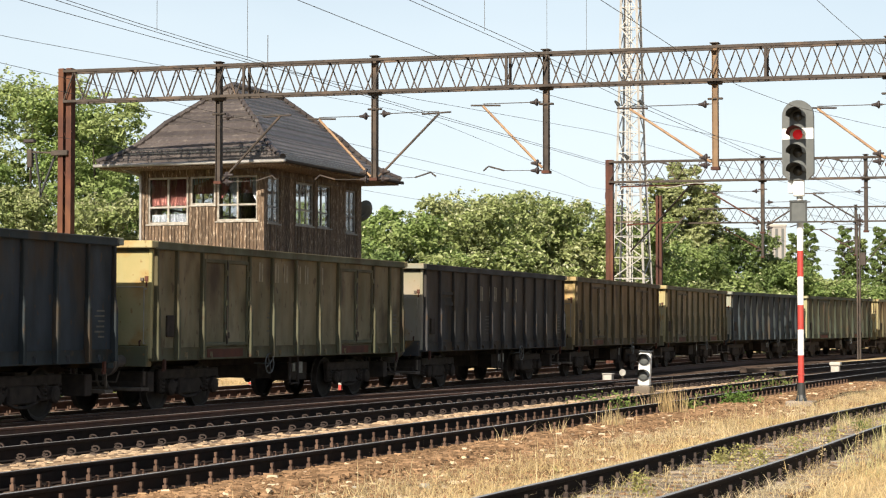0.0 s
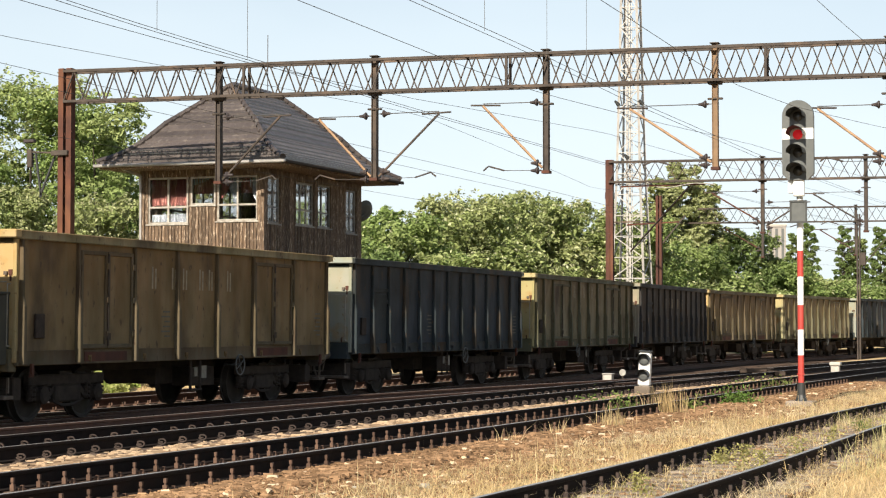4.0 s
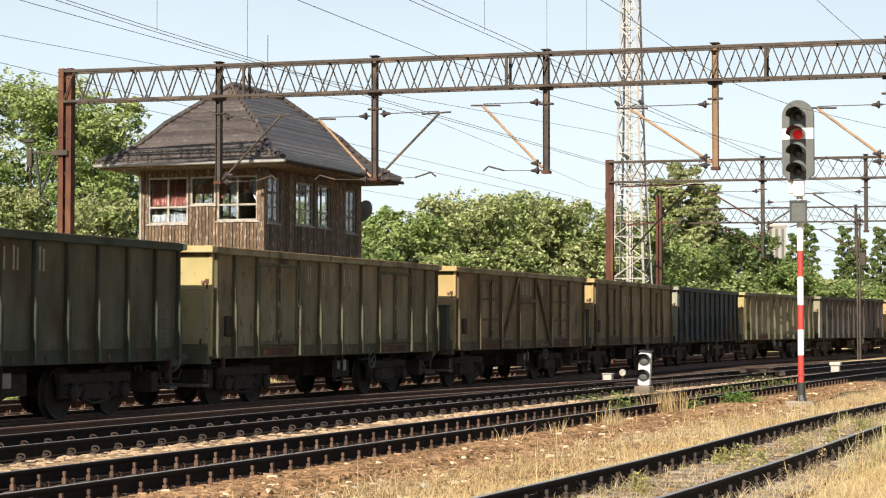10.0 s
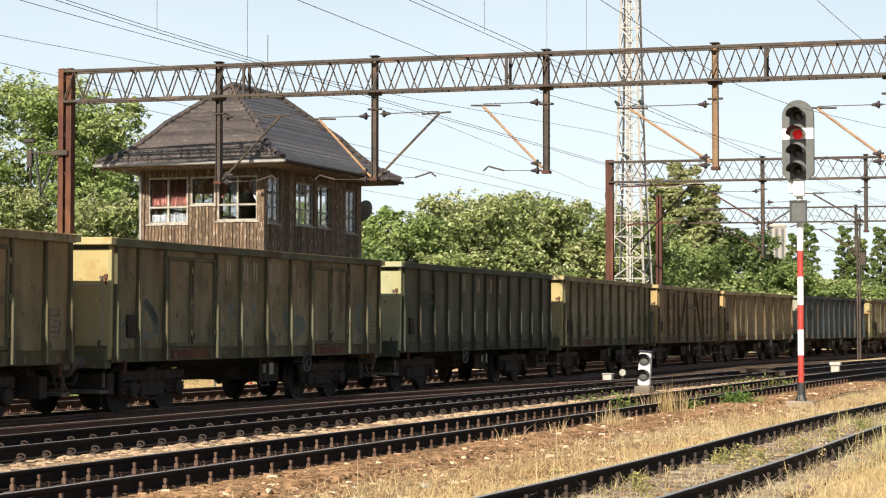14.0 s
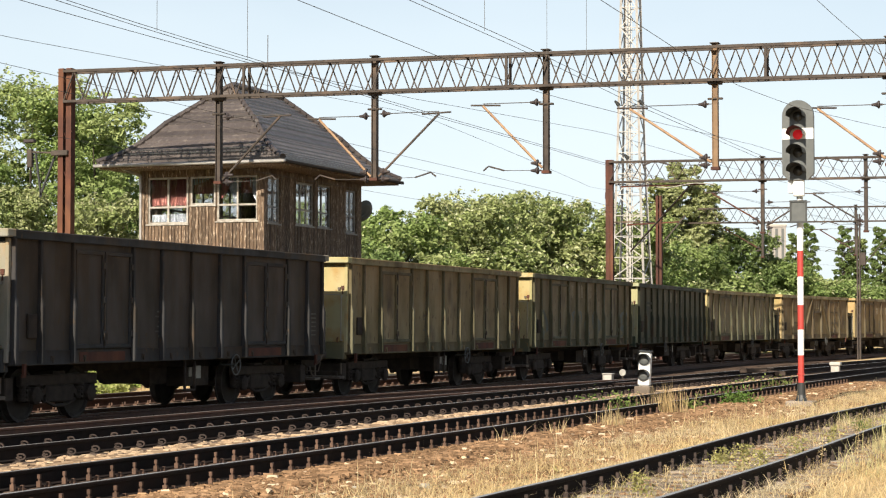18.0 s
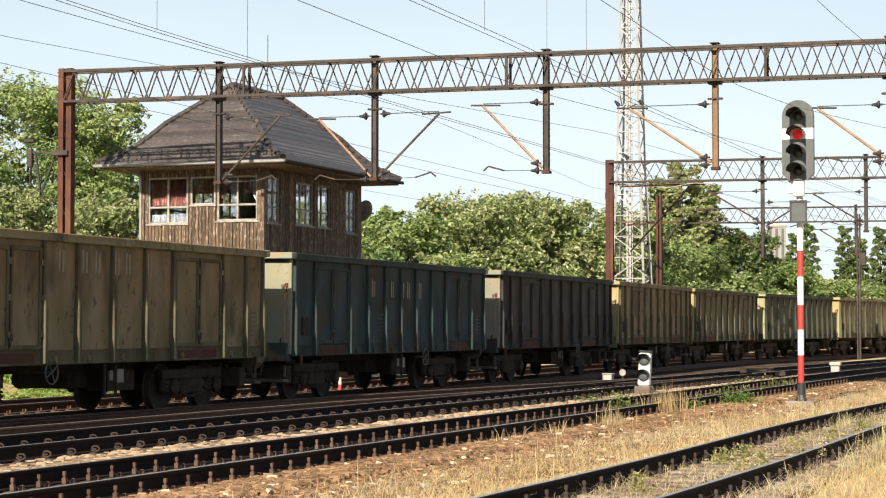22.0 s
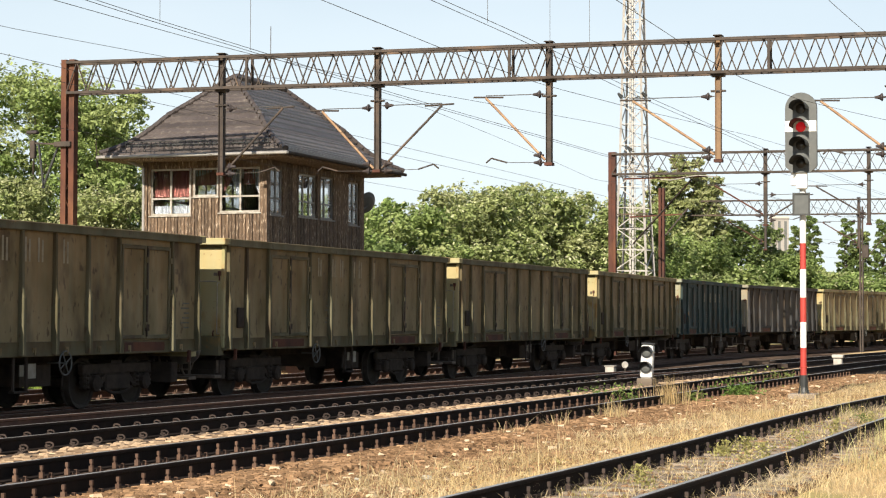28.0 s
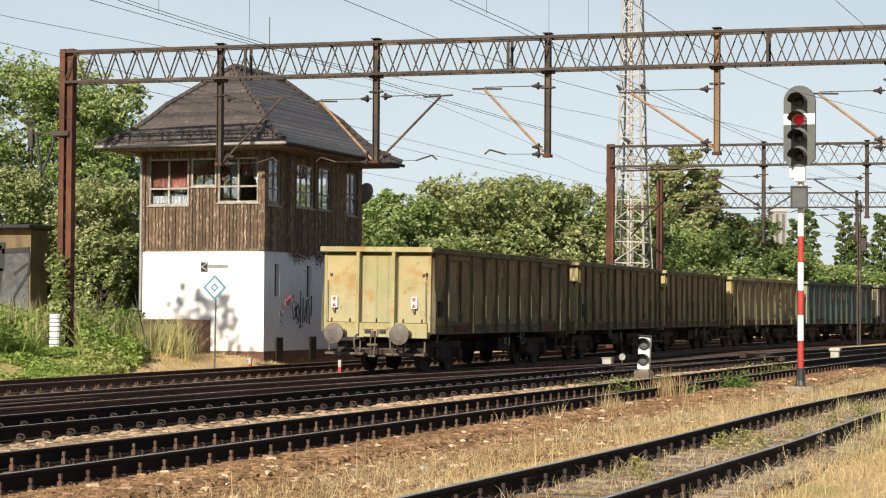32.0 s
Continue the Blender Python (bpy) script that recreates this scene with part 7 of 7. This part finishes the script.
tw = thing("tower_block", "pale distant tower block behind the trees", "building", pose(689, 123.7, 0, 0, 0, 10))
part("wall", boxes((-4, 4, -3.2, 3.2, -1, 36)), FRAME_G, tw)
part("roof", boxes((-4.2, 4.2, -3.4, 3.4, 36, 36.6)), CONCRETE, tw)
for y_ in (-2.1, 0.0, 2.1):
    part("window_strip", boxes((-4.06, -4.0, y_ - 0.45, y_ + 0.45, 2, 35)), SIG_GREY, tw)
rk = thing("rock", "rough grey lump of rock between the rails", "rock", pose(30.2, 18.55, -0.3))
bm_ = bmesh.new()
bmesh.ops.create_icosphere(bm_, subdivisions=2, radius=0.14)
for v_ in bm_.verts:
    v_.co *= 1 + 0.35 * noise.noise(v_.co * 9.0)
    v_.co.z = max(v_.co.z * 0.75, -0.04) + 0.04
part("stone", bm_, CONCRETE, rk)


def clump(name, label, x, y, n, h, w, spread, mat, lean):
    g = np.random.default_rng(int(x * 100))
    grass(name, label, x + g.normal(0, spread, n), y + g.normal(0, spread, n), g.uniform(0.5, 1.0, n) * h, w, mat, ground_z, lean, 2)


clump("grass_tuft", "tall bleached grass tuft beside the near rail", 38.6, 9.12, 95, 0.78, 0.012, 0.17, GRASS_DRY, 0.25)
clump("grass_tuft", "tall bleached grass tuft beside the near rail", 33.3, 8.8, 46, 0.52, 0.011, 0.11, GRASS_DRY, 0.35)
clump("grass_tuft", "dry grass growing over a buried stretch of siding rail", 34.9, 5.45, 130, 0.34, 0.009, 0.4, GRASS_DRY, 0.5)
clump("grass_tuft", "yellow-green grass growing over a buried stretch of siding rail", 35.6, 5.3, 80, 0.42, 0.009, 0.45, WEED_PALE, 0.4)
clump("grass_tuft", "thin dry grass tuft beside the near rail", 30.8, 9.1, 24, 0.42, 0.009, 0.2, GRASS_DRY, 0.6)
clump("grass_tuft", "thin dry grass tuft beside the near rail", 28.2, 9.0, 16, 0.4, 0.008, 0.18, GRASS_DRY, 0.7)
clump("grass_tuft", "thin dry grass tuft beside the near rail", 34.0, 9.0, 18, 0.5, 0.009, 0.2, GRASS_DRY, 0.5)
clump("grass_tuft", "tall dry stalks beside the siding", 31.0, 3.2, 60, 0.8, 0.009, 0.3, GRASS_DRY, 0.2)
clump("grass_tuft", "tall bleached stalks beside the siding", 27.5, 3.35, 70, 0.75, 0.009, 0.22, GRASS_PALE, 0.22)
clump("grass_tuft", "tall bleached stalks beside the siding", 24.0, 3.2, 40, 0.5, 0.008, 0.25, GRASS_PALE, 0.3)
clump("grass_tuft", "tall dry stalks beside the siding", 37.0, 3.4, 60, 0.85, 0.010, 0.35, GRASS_DRY, 0.2)
for x_, y_, s_, n_ in ((40.7, 10.8, 0.5, 420), (44.2, 8.85, 0.42, 620), (56.0, 10.4, 0.7, 300), (40.3, 9.0, 0.2, 120)):
    pts_ = np.stack([rng.normal(x_, s_, n_), rng.normal(y_, s_ * 0.6, n_), np.abs(rng.normal(0, 0.14, n_)) - 0.2], 1)
    co_, f_ = leaf_cloud(pts_, 0.04)
    tagged(raw_mesh("weed_patch", co_, f_, WEED), "low bright green weeds on the ballast", "weeds", kind="stuff")


def weed_plant(label, x, y, h, bushy, mat, seed):
    """One weed: a few stems with whorls of small narrow leaves."""
    g = np.random.default_rng(seed)
    t = thing("weed_plant", label, "weed", pose(x, y, ground_z(x, y) - 0.02))
    bm = bmesh.new()
    pts = []
    for k in range(3 if bushy else 1):
        lean = Vector((g.normal(0, 0.12), g.normal(0, 0.12), 1)) * h * g.uniform(0.75, 1.0)
        foot = Vector((g.normal(0, 0.03), g.normal(0, 0.03), 0))
        stick(bm, foot, foot + lean, 0.008, 0.004, segs=5)
        n = 60 if bushy else 34
        u = g.uniform(0.15 if bushy else 0.3, 1.0, n)
        sp = (0.05 + 0.04 * (1 - u)) * (1.0 if bushy else 0.55)
        pts.append(np.stack([foot.x + lean.x * u + g.normal(0, 1, n) * sp, foot.y + lean.y * u + g.normal(0, 1, n) * sp, lean.z * u], 1))
    part("stem", bm, mat, t)
    co, f = leaf_cloud(np.concatenate(pts), 0.022 if bushy else 0.016)
    raw_mesh("leaves", co, f, mat, t)


for k_, (x_, y_, h_, bushy_, m_) in enumerate(((24.6, 5.15, 0.26, True, WEED_PALE), (25.3, 5.25, 0.28, True, WEED_PALE), (26.2, 5.15, 0.24, True, WEED_PALE), (23.5, 4.6, 0.3, True, WEED_PALE),
                                               (24.0, 4.5, 0.34, True, WEED_PALE), (26.0, 4.4, 0.36, True, WEED_PALE), (29.5, 4.5, 0.36, True, WEED_PALE), (31.5, 4.3, 0.38, True, WEED_PALE),
                                               (33.0, 4.6, 0.3, True, WEED), (19.6, 4.9, 0.34, True, WEED_PALE), (19.9, 5.9, 0.4, False, WEED_PALE), (19.2, 6.0, 0.36, False, GRASS_DRY),
                                               (21.2, 5.0, 0.32, False, GRASS_DRY), (22.0, 4.3, 0.42, False, GRASS_DRY), (24.9, 4.0, 0.34, False, GRASS_DRY), (27.0, 3.8, 0.4, False, GRASS_DRY),
                                               (21.5, 3.7, 0.46, False, GRASS_DRY), (23.0, 3.6, 0.5, False, GRASS_DRY), (28.2, 4.0, 0.62, False, GRASS_DRY), (30.2, 3.4, 0.4, True, WEED_PALE))):
    weed_plant("bushy yellow-green weed growing between the siding rails" if bushy_ else "thin dry seeding weed beside the siding", x_, y_, h_, bushy_, m_, 200 + k_)
for x_, y_, h_, a_ in ((66.5, 12.5, 0.05, 12), (66.9, 12.8, 0.16, -8), (67.4, 12.4, 0.06, 35), (68.2, 12.6, 0.1, 4)):
    ob_ = thing("spare_sleeper", "old dark sleeper dumped between two tracks", "sleeper", pose(x_, y_, -0.2 + h_, 0, 3, 90 + a_), "dumped sleepers")
    part("beam", boxes((-0.12, 0.12, -1.1, 1.1, 0, 0.15), bevel=0.02), SLEEPER_M, ob_)
for x_, y_, s_ in ((20.04, 7.36, 0.075), (19.84, 8.08, 0.035)):
    li = thing("litter_block", "crumpled white litter lying on the dry grass", "litter", pose(x_, y_, ground_z(x_, y_) + 0.04, 8, 6, 30))
    part("paper", boxes((-s_, s_, -s_ * 0.6, s_ * 0.6, 0, s_ * 0.7), bevel=s_ * 0.15), CONCRETE, li)


# ---- the goods train moves ----
def motions():
    ts = (0.0, 3.5, 7.0, 9.0, 11.5, 14.0, 16.5, 19.0, 21.0, 23.0, 25.5, 28.5, 30.5, 32.0)
    ss = (32.75, 53.35, 73.45, 85.35, 100.4, 115.5, 130.95, 146.45, 158.93, 171.66, 187.75, 207.0, 219.75, 229.35)
    closer = {13: 0.55, 12: 0.3, 11: -0.1}
    d = np.gradient(ss, ts)

    def travelled(t):
        i = min(max(int(np.searchsorted(ts, t, side="right")) - 1, 0), len(ts) - 2)
        h = ts[i + 1] - ts[i]
        u = (t - ts[i]) / h
        return ((2 * u ** 3 - 3 * u ** 2 + 1) * ss[i] + (u ** 3 - 2 * u ** 2 + u) * h * d[i] + (-2 * u ** 3 + 3 * u ** 2) * ss[i + 1] + (u ** 3 - u ** 2) * h * d[i + 1])

    for n, w in WAGONS.items():
        rows = []
        for t in np.arange(0, 32.01, 0.5):
            x = travelled(float(t)) - 14.04 * n + 6.17 + closer.get(n, 0.0)
            xa, xb = x - 4.0, x + 4.0
            ya, yb = TRAIN_Y(xa), TRAIN_Y(xb)
            rows.append((float(t), pose(x, (ya + yb) / 2, -0.1, 0.6, 0, math.degrees(math.atan2(yb - ya, 8.0)))))
        walk(w, rows)
        # wheels roll while the wagon is in view
        t0 = next((t for t in np.arange(0, 32, 0.1) if travelled(t) - 14.04 * n + 13 > 22), None)
        t1 = next((t for t in np.arange(0, 32, 0.1) if travelled(t) - 14.04 * n > 78), 32.0)
        if t0 is None or t1 <= 0.1:
            continue
        turns = [0.0] + [float(t) for t in np.arange(t0, t1 + 0.05, 0.1) if 0 < t < 32] + [32.0]
        for b in w.children:
            if b.name.split(".")[0] != "bogie":
                continue
            for ws in b.children:
                x_ws = ws.matrix_basis.translation.x
                walk(ws, [(t, Matrix.Translation((x_ws, 0, 0.46)) @ Matrix.Rotation(((travelled(min(max(t, t0), t1)) - travelled(t0)) / 0.46) % (2 * math.pi), 4, "Y")) for t in turns])


motions()
